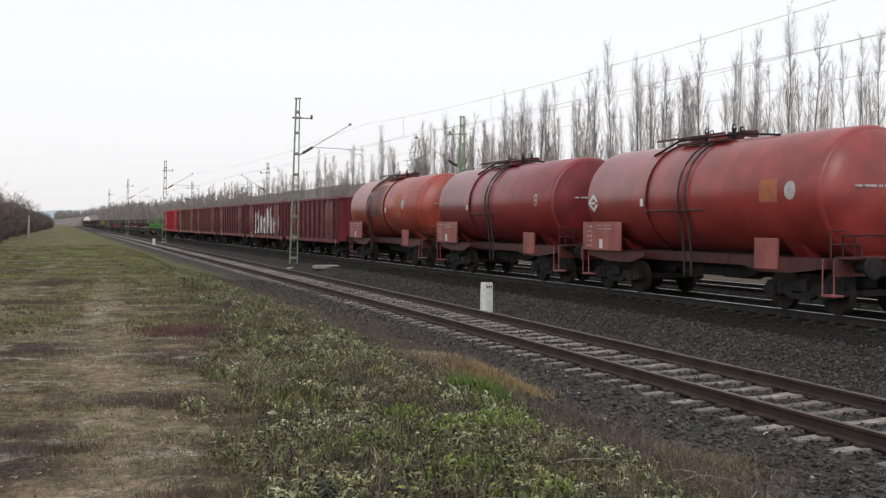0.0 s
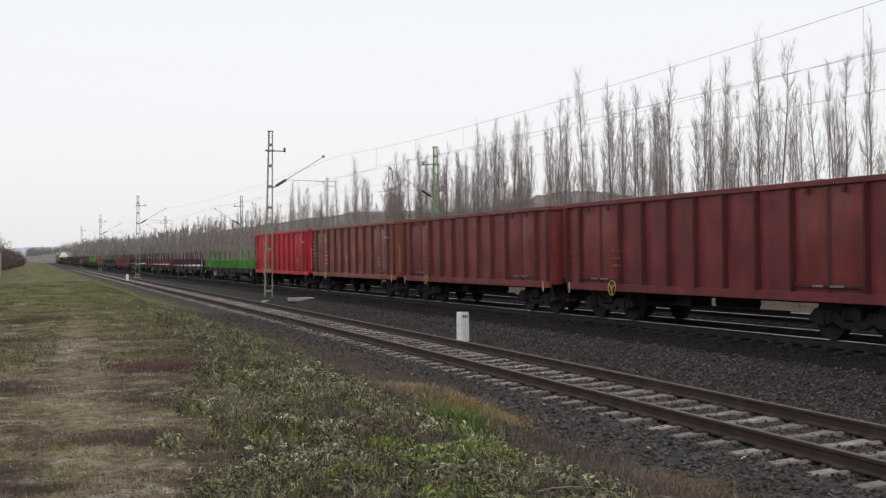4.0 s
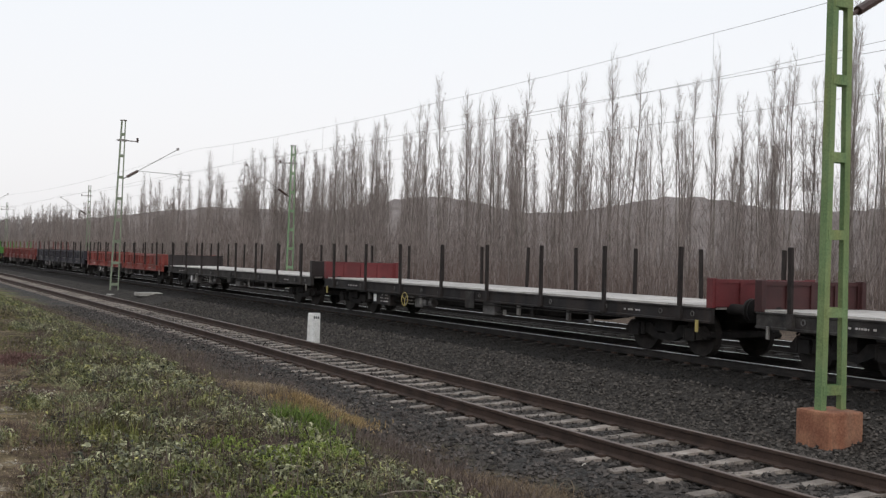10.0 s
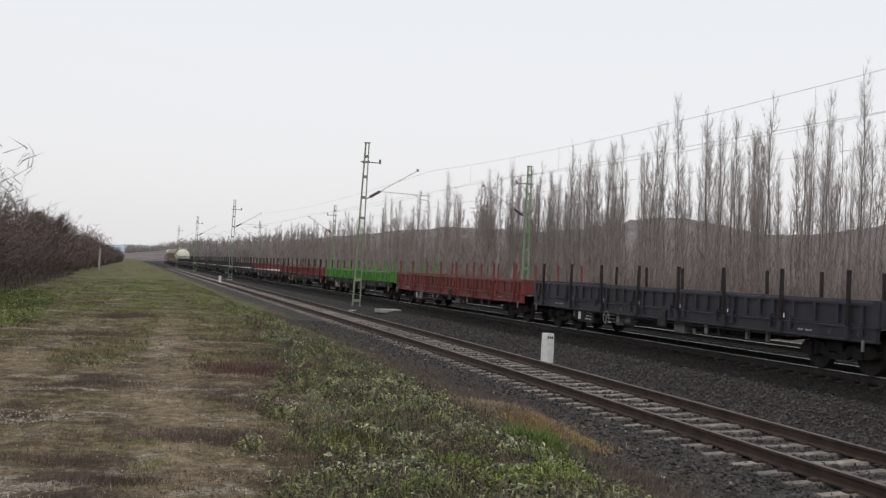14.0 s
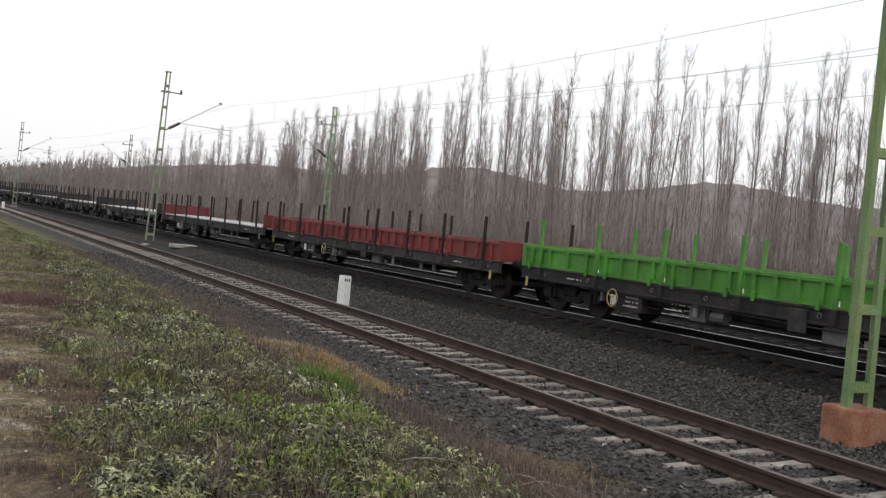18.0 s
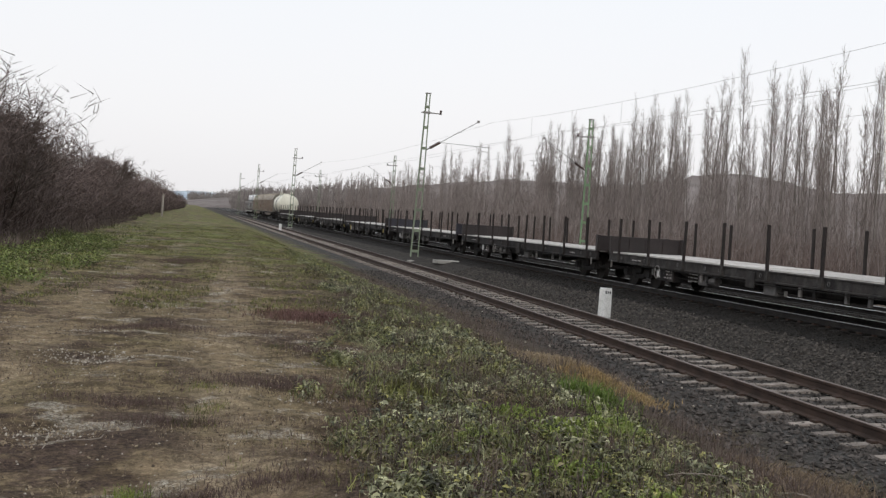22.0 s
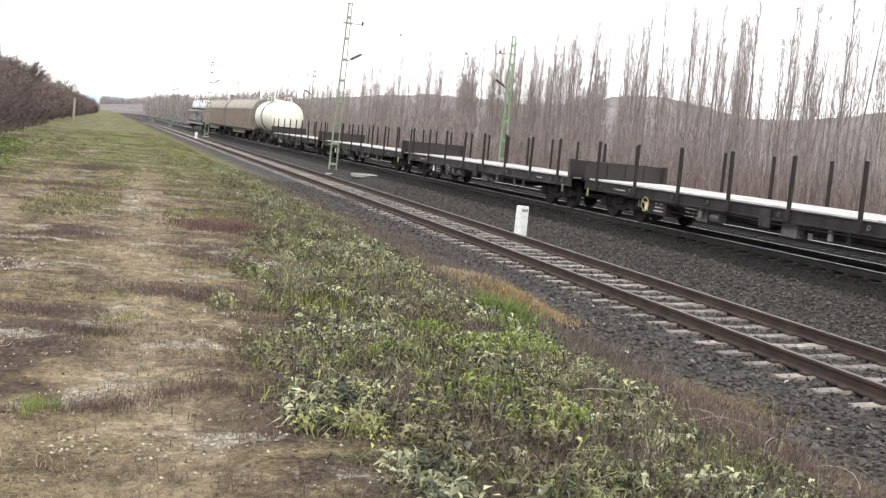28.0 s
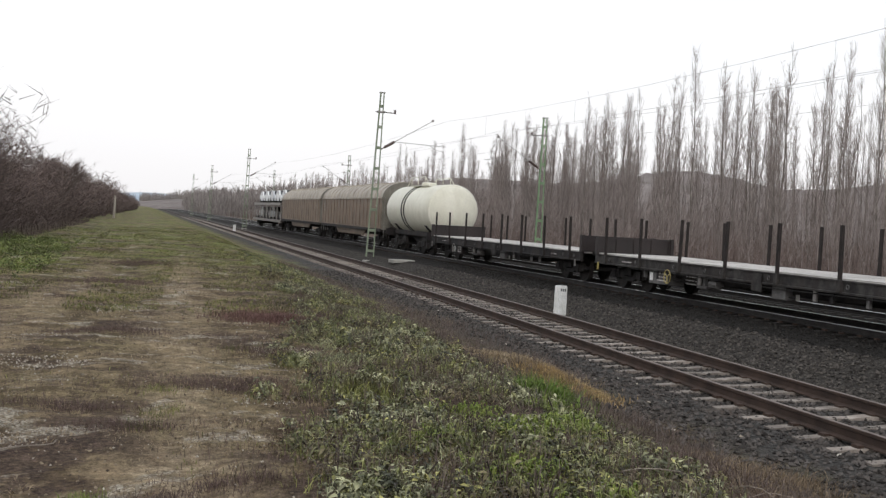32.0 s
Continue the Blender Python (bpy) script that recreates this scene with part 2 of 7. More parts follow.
P_TANK = paint("tank_red_paint", (0.25, 0.03, 0.03), (0.13, 0.022, 0.022), 0.3, 0.3)
P_TANK3 = paint("tank_orange_paint", (0.37, 0.066, 0.044), (0.24, 0.04, 0.03), 0.5, 0.3)
P_TANK2 = paint("tank_red_orange_paint", (0.3, 0.043, 0.035), (0.2, 0.03, 0.028), 0.35, 0.3)
P_GREASE = paint("greasy_brown_stain", (0.17, 0.055, 0.045), (0.075, 0.034, 0.03), 0.7)
P_PLATE = paint("faded_pink_red_paint", (0.34, 0.11, 0.095), (0.24, 0.05, 0.045), 0.5)
P_BEAM = paint("grimy_red_beam_paint", (0.105, 0.03, 0.026), (0.03, 0.02, 0.018), 0.8)
P_END = paint("deep_red_paint", (0.17, 0.018, 0.022), (0.09, 0.014, 0.016), 0.4)
P_GON = [paint("wine_red_paint", (0.17, 0.024, 0.034), (0.07, 0.017, 0.018), 0.55),
         paint("rust_red_paint", (0.19, 0.03, 0.029), (0.08, 0.02, 0.019), 0.55),
         paint("dull_red_paint", (0.175, 0.031, 0.032), (0.08, 0.02, 0.02), 0.55),
         paint("brick_red_paint", (0.2, 0.042, 0.035), (0.1, 0.028, 0.024), 0.6),
         paint("rusty_brown_paint", (0.27, 0.085, 0.058), (0.14, 0.05, 0.036), 0.7),
         paint("bright_red_paint", (0.52, 0.02, 0.036), (0.34, 0.016, 0.025), 0.4)]
# darker than the wagon skins: the ribs' shaded edges are put into their colour
P_RIB = [paint("wine_rib_shade_and_hoop_paint", (0.075, 0.013, 0.014), (0.035, 0.012, 0.012), 0.5),
         paint("rust_rib_shade_paint", (0.095, 0.024, 0.02), (0.045, 0.017, 0.015), 0.6),
         paint("red_rib_shade_paint", (0.30, 0.012, 0.018), (0.16, 0.012, 0.014), 0.5)]
P_DOOR = [paint("warm_red_door_paint", (0.195, 0.035, 0.032), (0.1, 0.024, 0.021), 0.55), paint("orange_rust_door_paint", (0.205, 0.042, 0.035), (0.11, 0.028, 0.024), 0.6)]
P_MAROON = paint("dark_maroon_paint", (0.06, 0.02, 0.02), (0.035, 0.018, 0.017), 0.5)
P_PANEL = paint("faded_red_panel_paint", (0.14, 0.028, 0.03), (0.11, 0.026, 0.026), 0.5)
P_GREEN = paint("grass_green_paint", (0.075, 0.235, 0.033), (0.05, 0.12, 0.028), 0.5)
P_RED = paint("signal_red_paint", (0.2, 0.036, 0.031), (0.09, 0.025, 0.022), 0.6)
P_ORANGERED = paint("orange_red_paint", (0.25, 0.052, 0.04), (0.12, 0.035, 0.028), 0.6)
P_NAVY = paint("blackened_blue_paint", (0.036, 0.034, 0.045), (0.03, 0.026, 0.026), 0.5)
P_BROWN = paint("oxide_brown_paint", (0.17, 0.038, 0.032), (0.10, 0.028, 0.024), 0.5)
P_DARK = paint("dark_brown_paint", (0.032, 0.024, 0.023), (0.02, 0.017, 0.016), 0.5)
P_CREAM = surf("cream_paint", (0.7, 0.67, 0.55), (0.78, 0.75, 0.64), 0.8, 0.45, 0, 0.04, 45, dirt=(0.55, 0.5, 0.4), dirt_amount=0.3, spec=0.4)
P_COVER = paint("grey_brown_paint", (0.19, 0.135, 0.095), (0.12, 0.085, 0.06), 0.5)
P_ENDGREY = paint("grey_end_paint", (0.2, 0.185, 0.155), (0.11, 0.095, 0.075), 0.5)
P_ROOF = paint("weathered_roof_paint", (0.38, 0.33, 0.27), (0.25, 0.21, 0.165), 0.5)


# ---- mesh helpers ----
class Shape:
    """Collects the corners and faces of one mesh."""

    def __init__(self):
        self.v, self.f = [], []

    def add(self, vs, fs):
        k = len(self.v)
        self.v += [tuple(p) for p in vs]
        self.f += [tuple(i + k for i in q) for q in fs]
        return self

    def box(self, x0, y0, z0, x1, y1, z1, bevel=0.0):
        if not bevel:
            vs = [(x, y, z) for z in (z0, z1) for y in (y0, y1) for x in (x0, x1)]
            return self.add(vs, [(0, 2, 3, 1), (4, 5, 7, 6), (0, 1, 5, 4), (2, 6, 7, 3), (0, 4, 6, 2), (1, 3, 7, 5)])
        bm = bmesh.new()
        bmesh.ops.create_cube(bm, size=1)
        for p in bm.verts:
            p.co = Vector(((x0 + x1) / 2 + p.co.x * (x1 - x0), (y0 + y1) / 2 + p.co.y * (y1 - y0), (z0 + z1) / 2 + p.co.z * (z1 - z0)))
        bmesh.ops.bevel(bm, geom=bm.edges[:], offset=bevel, segments=2, affect="EDGES", profile=0.6)
        bm.verts.index_update()
        self.add([p.co[:] for p in bm.verts], [[p.index for p in f.verts] for f in bm.faces])
        bm.free()
        return self

    def tube(self, p, q, r0, r1=None, n=8, caps=True):
        p, q = Vector(p), Vector(q)
        r1 = r0 if r1 is None else r1
        d = (q - p).normalized()
        u = d.cross(Vector((0, 0, 1)) if abs(d.z) < 0.9 else Vector((1, 0, 0))).normalized()
        w = d.cross(u)
        vs = []
        for c, rr in ((p, r0), (q, r1)):
            vs += [c + (u * math.cos(2 * math.pi * i / n) + w * math.sin(2 * math.pi * i / n)) * rr for i in range(n)]
        fs = [(i, (i + 1) % n, n + (i + 1) % n, n + i) for i in range(n)]
        if caps:
            fs += [tuple(range(n - 1, -1, -1)), tuple(range(n, 2 * n))]
        return self.add(vs, fs)

    def bough(self, pts, radii, n=6):
        """One unbroken bent limb that tapers from point to point."""
        vs = []
        for p, r in zip(pts, radii):
            vs += [(p[0] + r * math.cos(2 * math.pi * i / n), p[1] + r * math.sin(2 * math.pi * i / n), p[2]) for i in range(n)]
        fs = [(k * n + i, k * n + (i + 1) % n, (k + 1) * n + (i + 1) % n, (k + 1) * n + i) for k in range(len(pts) - 1) for i in range(n)]
        return self.add(vs, fs)

    def line(self, pts, r, n=6):
        """One unbroken bent tube through the points."""
        pts = [Vector(p) for p in pts]
        vs = []
        for k, p in enumerate(pts):
            d = (pts[min(k + 1, len(pts) - 1)] - pts[max(k - 1, 0)]).normalized()
            u = d.cross(Vector((0, 0, 1)) if abs(d.z) < 0.9 else Vector((1, 0, 0))).normalized()
            w = d.cross(u)
            vs += [p + (u * math.cos(2 * math.pi * i / n) + w * math.sin(2 * math.pi * i / n)) * r for i in range(n)]
        fs = [(k * n + i, k * n + (i + 1) % n, (k + 1) * n + (i + 1) % n, (k + 1) * n + i) for k in range(len(pts) - 1) for i in range(n)]
        fs += [tuple(range(n - 1, -1, -1)), tuple((len(pts) - 1) * n + i for i in range(n))]
        return self.add(vs, fs)

    def prism(self, outline, axis, a, b):
        """A flat outline drawn out along x or y from a to b."""
        n = len(outline)
        put = (lambda s, u, w: (s, u, w)) if axis == "x" else (lambda s, u, w: (u, s, w))
        vs = [put(s, u, w) for s in (a, b) for u, w in outline]
        fs = [(i, (i + 1) % n, n + (i + 1) % n, n + i) for i in range(n)] + [tuple(range(n - 1, -1, -1)), tuple(range(n, 2 * n))]
        return self.add(vs, fs)

    def ring(self, c, radius, thick, axis="y", n=20, m=6):
        vs, fs = [], []
        for i in range(n):
            a = 2 * math.pi * i / n
            for j in range(m):
                b = 2 * math.pi * j / m
                rr = radius + thick * math.cos(b)
                o = (rr * math.cos(a), thick * math.sin(b), rr * math.sin(a))
                o = o if axis == "y" else (o[1], o[0], o[2])
                vs.append((c[0] + o[0], c[1] + o[1], c[2] + o[2]))
        for i in range(n):
            for j in range(m):
                fs.append((i * m + j, i * m + (j + 1) % m, ((i + 1) % n) * m + (j + 1) % m, ((i + 1) % n) * m + j))
        return self.add(vs, fs)

    def spin(self, profile, c=(0, 0, 0), axis="y", n=32):
        """A turned body: profile of (along, radius)."""
        vs, fs = [], []
        for s, rr in profile:
            for i in range(n):
                a = 2 * math.pi * i / n
                o = (rr * math.cos(a), s, rr * math.sin(a)) if axis == "y" else (s, rr * math.cos(a), rr * math.sin(a)) if axis == "x" else (rr * math.cos(a), rr * math.sin(a), s)
                vs.append((c[0] + o[0], c[1] + o[1], c[2] + o[2]))
        for k in range(len(profile) - 1):
            for i in range(n):
                fs.append((k * n + i, k * n + (i + 1) % n, (k + 1) * n + (i + 1) % n, (k + 1) * n + i))
        fs += [tuple(range(n)), tuple((len(profile) - 1) * n + i for i in range(n - 1, -1, -1))]
        return self.add(vs, fs)

    def mesh(self, name, material, smooth=False):
        me = bpy.data.meshes.new(name)
        me.from_pydata(self.v, [], self.f)
        bm = bmesh.new()
        bm.from_mesh(me)
        bmesh.ops.recalc_face_normals(bm, faces=bm.faces[:])
        bm.to_mesh(me)
        bm.free()
        me.materials.append(material)
        if smooth:
            me.polygons.foreach_set("use_smooth", [True] * len(me.polygons))
            me.set_sharp_from_angle(angle=radians(40))
        return me


def part(name, shape, material, parent=None, label="", smooth=False, at=None):
    """One mesh object under a thing or a part; shape may be a mesh that is shared."""
    me = shape if isinstance(shape, bpy.types.Mesh) else shape.mesh(name, material, smooth)
    ob = new(name, me)
    ob.parent = parent
    if at is not None:
        ob.matrix_basis = at
    if label:
        ob["label"] = label
    return ob


def soup(name, verts, faces, material):
    me = bpy.data.meshes.new(name)
    me.from_pydata(verts.tolist() if hasattr(verts, "tolist") else verts, [], faces.tolist() if hasattr(faces, "tolist") else faces)
    me.materials.append(material)
    return me


def spikes(base, way, length, radius):
    """Many thin three-sided tapering twigs at once."""
    n = len(base)
    way = way / np.linalg.norm(way, axis=1, keepdims=True)
    ref = np.where(np.abs(way[:, 2:3]) < 0.9, np.array([[0, 0, 1.0]]), np.array([[1.0, 0, 0]]))
    u = np.cross(way, ref)
    u /= np.linalg.norm(u, axis=1, keepdims=True)
    w = np.cross(way, u)
    r3 = radius[:, None]
    vs = np.stack([base + u * r3, base + (-0.5 * u + 0.87 * w) * r3, base + (-0.5 * u - 0.87 * w) * r3, base + way * length[:, None]], 1).reshape(-1, 3)
    k = np.arange(n)[:, None] * 4
    fs = np.concatenate([k + [[0, 1, 3]], k + [[1, 2, 3]], k + [[2, 0, 3]]], 0)
    return vs, fs


# ---- the lie of the land ----
RAIL = 0.15          # rail top of the main line; the siding's rail top is 0
GAUGE = 1.505


def main_x(y):
    """Middle of the near main track."""
    return 16.998 - 0.0405 * y + 2.77e-5 * y * y


def main_slope(y):
    return -0.0405 + 5.54e-5 * y


def side_x(y):
    """Middle of the siding."""
    u = max(0.0, y - 20.0)
    return 8.43 - 0.0175 * (math.sqrt(u * u + 225.0) - 15.0)


def step(a, b, s):
    s = min(1.0, max(0.0, (s - a) / (b - a)))
    return s * s * (3 - 2 * s)


def ground_z(x, y):
    u = x - (side_x(y) - 8.43)
    v = x - main_x(y)
    bumps = 0.05 * noise.noise((x * 0.9, y * 0.7, 0.3)) + 0.10 * noise.noise((x * 0.22, y * 0.16, 4.1))
    if -7 < x < 7 and y < 34:
        bumps += 0.035 * noise.noise((x * 2.3, y * 1.9, 2.7)) + 0.022 * noise.noise((x * 5.1, y * 4.6, 6.2))
    bank = 0.46 + bumps
    mound = 0.2 * math.exp(-((x - 5.1) / 0.5) ** 2 - ((y - 14.6) / 1.4) ** 2) if abs(x - 5) < 2 and abs(y - 14.3) < 6 else 0.0
    z = bank + (-0.21 - bank) * step(2.7, 6.1, u) + mound
    z += -0.24 * step(9.9, 11.0, u) if v < -4.5 else 0
    if v > -4.5:
        low = -0.45 if u > 11.0 else -0.21 - 0.24 * step(9.9, 11.0, u)
        k = min(1.0, (v + 4.5) / 1.4)
        z = low + (-0.06 - low) * (0.3 * k * k + 0.7 * k)
        if v > 6.3:
            z = -0.06 - 0.55 * step(6.3, 8.6, v) + (0.12 * noise.noise((x * 0.2, y * 0.2, 9.0)) if v > 8 else 0)
    if x < -6:
        z += 0.35 * step(-6, -14, x)
    return z


def spaced(lo, hi, fine_lo, fine_hi, fine, grow):
    out = list(np.arange(fine_lo, fine_hi + 1e-6, fine))
    d, p = fine, fine_hi
    while p < hi:
        d *= grow
        p += d
        out.append(min(p, hi))
    d, p = fine, fine_lo
    while p > lo:
        d *= grow
        p -= d
        out.insert(0, max(p, lo))
    return out


gx = spaced(-900, 1500, -5, 6.6, 0.1, 1.25)
gx = [x for x in gx if x <= 6.6] + list(np.arange(6.8, 27.1, 0.22)) + [x for x in gx if x > 28]
gy = spaced(-450, 3200, 3.4, 15, 0.1, 1.09)
gy = [y for y in gy if y <= 15] + list(np.arange(15.2, 36, 0.24)) + [y for y in gy if y > 36.2]
gv = [(x, y, ground_z(x, y) if abs(x) < 60 else (0.1 if x > 0 else 0.8)) for y in gy for x in gx]
nx = len(gx)
gf = [(j * nx + i, j * nx + i + 1, (j + 1) * nx + i + 1, (j + 1) * nx + i) for j in range(len(gy) - 1) for i in range(nx - 1)]


def ground_material():
    """Bare earth and sand with dry and green grass on the bank, ballast by the tracks, brown litter under the wood."""
    m = bpy.data.materials.new("field_and_ballast")
    m.use_nodes = True
    n, l = m.node_tree.nodes, m.node_tree.links
    bsdf = n["Principled BSDF"]
    tc, sep = n.new("ShaderNodeTexCoord"), n.new("ShaderNodeSeparateXYZ")
    l.new(tc.outputs["Object"], sep.inputs[0])

    def nz(sc, de=5.0, stretch=(1, 1, 1), off=0.0):
        mp, t = n.new("ShaderNodeMapping"), n.new("ShaderNodeTexNoise")
        mp.inputs["Scale"].default_value, mp.inputs["Location"].default_value = stretch, (off, off * 1.7, off * 0.3)
        l.new(tc.outputs["Object"], mp.inputs[0])
        l.new(mp.outputs[0], t.inputs["Vector"])
        t.inputs["Scale"].default_value, t.inputs["Detail"].default_value, t.inputs["Roughness"].default_value = sc, de, 0.62
        return t.outputs["Fac"]

    def rng(src, a, b, c=0.0, d=1.0):
        q = n.new("ShaderNodeMapRange")
        q.inputs[1].default_value, q.inputs[2].default_value, q.inputs[3].default_value, q.inputs[4].default_value = a, b, c, d
        l.new(src, q.inputs[0])
        return q.outputs[0]

    def op(kind, a, b):
        q = n.new("ShaderNodeMath")
        q.operation = kind
        for i, s in enumerate((a, b)):
            if isinstance(s, (int, float)):
                q.inputs[i].default_value = s
            else:
                l.new(s, q.inputs[i])
        return q.outputs[0]

    def mix(fac, a, b):
        q = n.new("ShaderNodeMixRGB")
        l.new(fac, q.inputs["Fac"])
        for i, s in ((1, a), (2, b)):
            if isinstance(s, tuple):
                q.inputs[i].default_value = (*s, 1)
            else:
                l.new(s, q.inputs[i])
        return q.outputs[0]

    X, Y = sep.outputs["X"], sep.outputs["Y"]
    u = op("ADD", X, op("MULTIPLY", op("MAXIMUM", op("SUBTRACT", Y, 30.0), 0.0), 0.0172))
    wob = op("MULTIPLY", op("SUBTRACT", nz(0.7), 0.5), 2.2)
    uw = op("ADD", u, wob)
    fine = nz(26.0, 6.0)
    pebbles = nz(90.0, 2.0)
    earth = mix(rng(nz(1.9, 8.0, (1, 1, 1), 2.0), 0.44, 0.58), (0.105, 0.073, 0.047), (0.25, 0.185, 0.115))
    sand = mix(rng(nz(6.0, 6.0, (1, 1, 1), 5.0), 0.4, 0.62), (0.21, 0.154, 0.095), (0.37, 0.29, 0.193))
    lane = op("ADD", op("SUBTRACT", X, op("MULTIPLY", op("MAXIMUM", op("SUBTRACT", Y, 15.0), 0.0), 0.033)), op("MULTIPLY", wob, 0.3))
    wheel = op("MAXIMUM", rng(op("ABSOLUTE", op("SUBTRACT", lane, 0.25), 0.0), 0.62, 0.18), rng(op("ABSOLUTE", op("ADD", lane, 1.85), 0.0), 0.62, 0.18))
    wheel = op("MULTIPLY", wheel, rng(Y, 24.0, 46.0, 1.0, 0.15))
    wheel = op("MULTIPLY", wheel, rng(nz(1.6, 7.0, (1, 0.4, 1), 16.0), 0.34, 0.52, 0.25, 1.0))
    col = mix(op("MULTIPLY", wheel, rng(nz(0.9, 6.0, (1, 0.5, 1), 9.0), 0.36, 0.5)), earth, sand)
    dry = mix(rng(fine, 0.35, 0.65), (0.11, 0.08, 0.045), (0.27, 0.21, 0.12))
    col = mix(op("MULTIPLY", rng(nz(1.0, 6.0, (1, 0.7, 1), 21.0), 0.52, 0.62), 0.6), col, dry)
    green = mix(rng(fine, 0.35, 0.65), (0.08, 0.095, 0.028), (0.23, 0.245, 0.075))
    left = rng(op("ADD", uw, op("MULTIPLY", Y, 0.02)), -2.0, -3.6)
    side = rng(uw, 1.6, 3.0)
    along = rng(Y, 20.0, 38.0, 0.0, 0.95)
    gmask = op("MULTIPLY", rng(nz(0.7, 6.0, (1, 0.6, 1), 33.0), 0.38, 0.56), op("MAXIMUM", op("MULTIPLY", side, 0.7), op("MAXIMUM", op("MAXIMUM", op("MULTIPLY", left, rng(Y, 9.0, 20.0, 0.1, 1.0)), along), 0.12)))
    trodden = op("SUBTRACT", 1.0, op("MULTIPLY", wheel, 0.8))
    col = mix(op("MULTIPLY", gmask, trodden), col, green)
    maroon = op("MULTIPLY", rng(op("ADD", nz(0.8, 9.0, (0.9, 1.3, 1), 47.0), op("MULTIPLY", op("SUBTRACT", nz(9.0, 6.0, (1, 1, 1), 77.0), 0.5), 0.35)), 0.49, 0.585), 0.8)
    col = mix(op("MULTIPLY", maroon, op("ADD", op("MULTIPLY", trodden, 0.7), 0.3)), col, mix(rng(fine, 0.35, 0.65), (0.035, 0.023, 0.02), (0.10, 0.068, 0.056)))
    chips = op("MULTIPLY", rng(nz(1.3, 8.0, (1, 1.2, 1), 71.0), 0.57, 0.63), op("MULTIPLY", rng(uw, 2.2, 1.2), 0.75))
    col = mix(chips, col, mix(rng(nz(38.0, 3.0, (1, 1, 1), 14.0), 0.4, 0.6), (0.17, 0.135, 0.095), (0.52, 0.47, 0.39)))
    litter_bank = op("MULTIPLY", op("MULTIPLY", rng(uw, 1.4, 2.4), rng(Y, 34.0, 22.0)), rng(nz(1.6, 5.0, (1, 1, 1), 61.0), 0.35, 0.6, 0.3, 1.0))
    col = mix(litter_bank, col, mix(rng(fine, 0.35, 0.65), (0.025, 0.02, 0.015), (0.10, 0.075, 0.055)))
    stone = mix(rng(nz(16.0, 3.0), 0.35, 0.65), (0.03, 0.028, 0.026), (0.10, 0.092, 0.086))
    stone = mix(rng(nz(0.9, 4.0, (1, 1, 1), 3.0), 0.5, 0.75, 0.0, 0.6), stone, (0.12, 0.085, 0.065))
    col = mix(rng(uw, 5.5, 6.6), col, stone)
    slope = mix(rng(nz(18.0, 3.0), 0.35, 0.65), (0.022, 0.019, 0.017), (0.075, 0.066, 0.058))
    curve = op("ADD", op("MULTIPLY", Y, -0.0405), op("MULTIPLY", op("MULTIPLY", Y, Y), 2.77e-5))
    # bench beside the rails: oil-dark, deepened by train shade put into the colour
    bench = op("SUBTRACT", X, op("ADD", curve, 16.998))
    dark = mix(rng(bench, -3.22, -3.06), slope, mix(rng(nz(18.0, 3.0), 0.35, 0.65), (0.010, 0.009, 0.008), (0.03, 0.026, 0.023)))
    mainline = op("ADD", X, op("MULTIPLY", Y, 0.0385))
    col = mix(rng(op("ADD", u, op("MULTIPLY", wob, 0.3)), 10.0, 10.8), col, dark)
    litter = mix(rng(nz(3.0, 6.0), 0.35, 0.65), (0.085, 0.062, 0.048), (0.17, 0.13, 0.10))
    col = mix(rng(mainline, 29.0, 31.0), col, litter)
    g = n.new("ShaderNodeMixRGB")
    g.blend_type, g.inputs["Fac"].default_value = "MULTIPLY", 1.0
    l.new(col, g.inputs[1])
    l.new(op("MULTIPLY", rng(pebbles, 0.3, 0.7, 0.6, 1.35), op("MULTIPLY", rng(nz(6.0, 7.0, (1, 1, 1), 88.0), 0.35, 0.65, 0.72, 1.3), rng(fine, 0.32, 0.68, 0.75, 1.25))), g.inputs[2])
    l.new(g.outputs[0], bsdf.inputs["Base Color"])
    bsdf.inputs["Roughness"].default_value, bsdf.inputs["Specular IOR Level"].default_value = 0.95, 0.1
    bp = n.new("ShaderNodeBump")
    bp.inputs["Strength"].default_value, bp.inputs["Distance"].default_value = 0.8, 0.05
    l.new(op("ADD", fine, op("MULTIPLY", pebbles, 0.5)), bp.inputs["Height"])
    l.new(bp.outputs[0], bsdf.inputs["Normal"])
    return m


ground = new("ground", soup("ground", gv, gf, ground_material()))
ground.data.polygons.foreach_set("use_smooth", [True] * len(ground.data.polygons))
tagged(ground, "rough trackside ground of earth, grass and dark ballast", "ground", kind="structure")


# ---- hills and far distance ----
# Matt tones for far slopes, with the distance haze put into the colour.
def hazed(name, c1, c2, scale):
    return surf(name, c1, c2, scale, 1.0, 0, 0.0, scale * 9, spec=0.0)


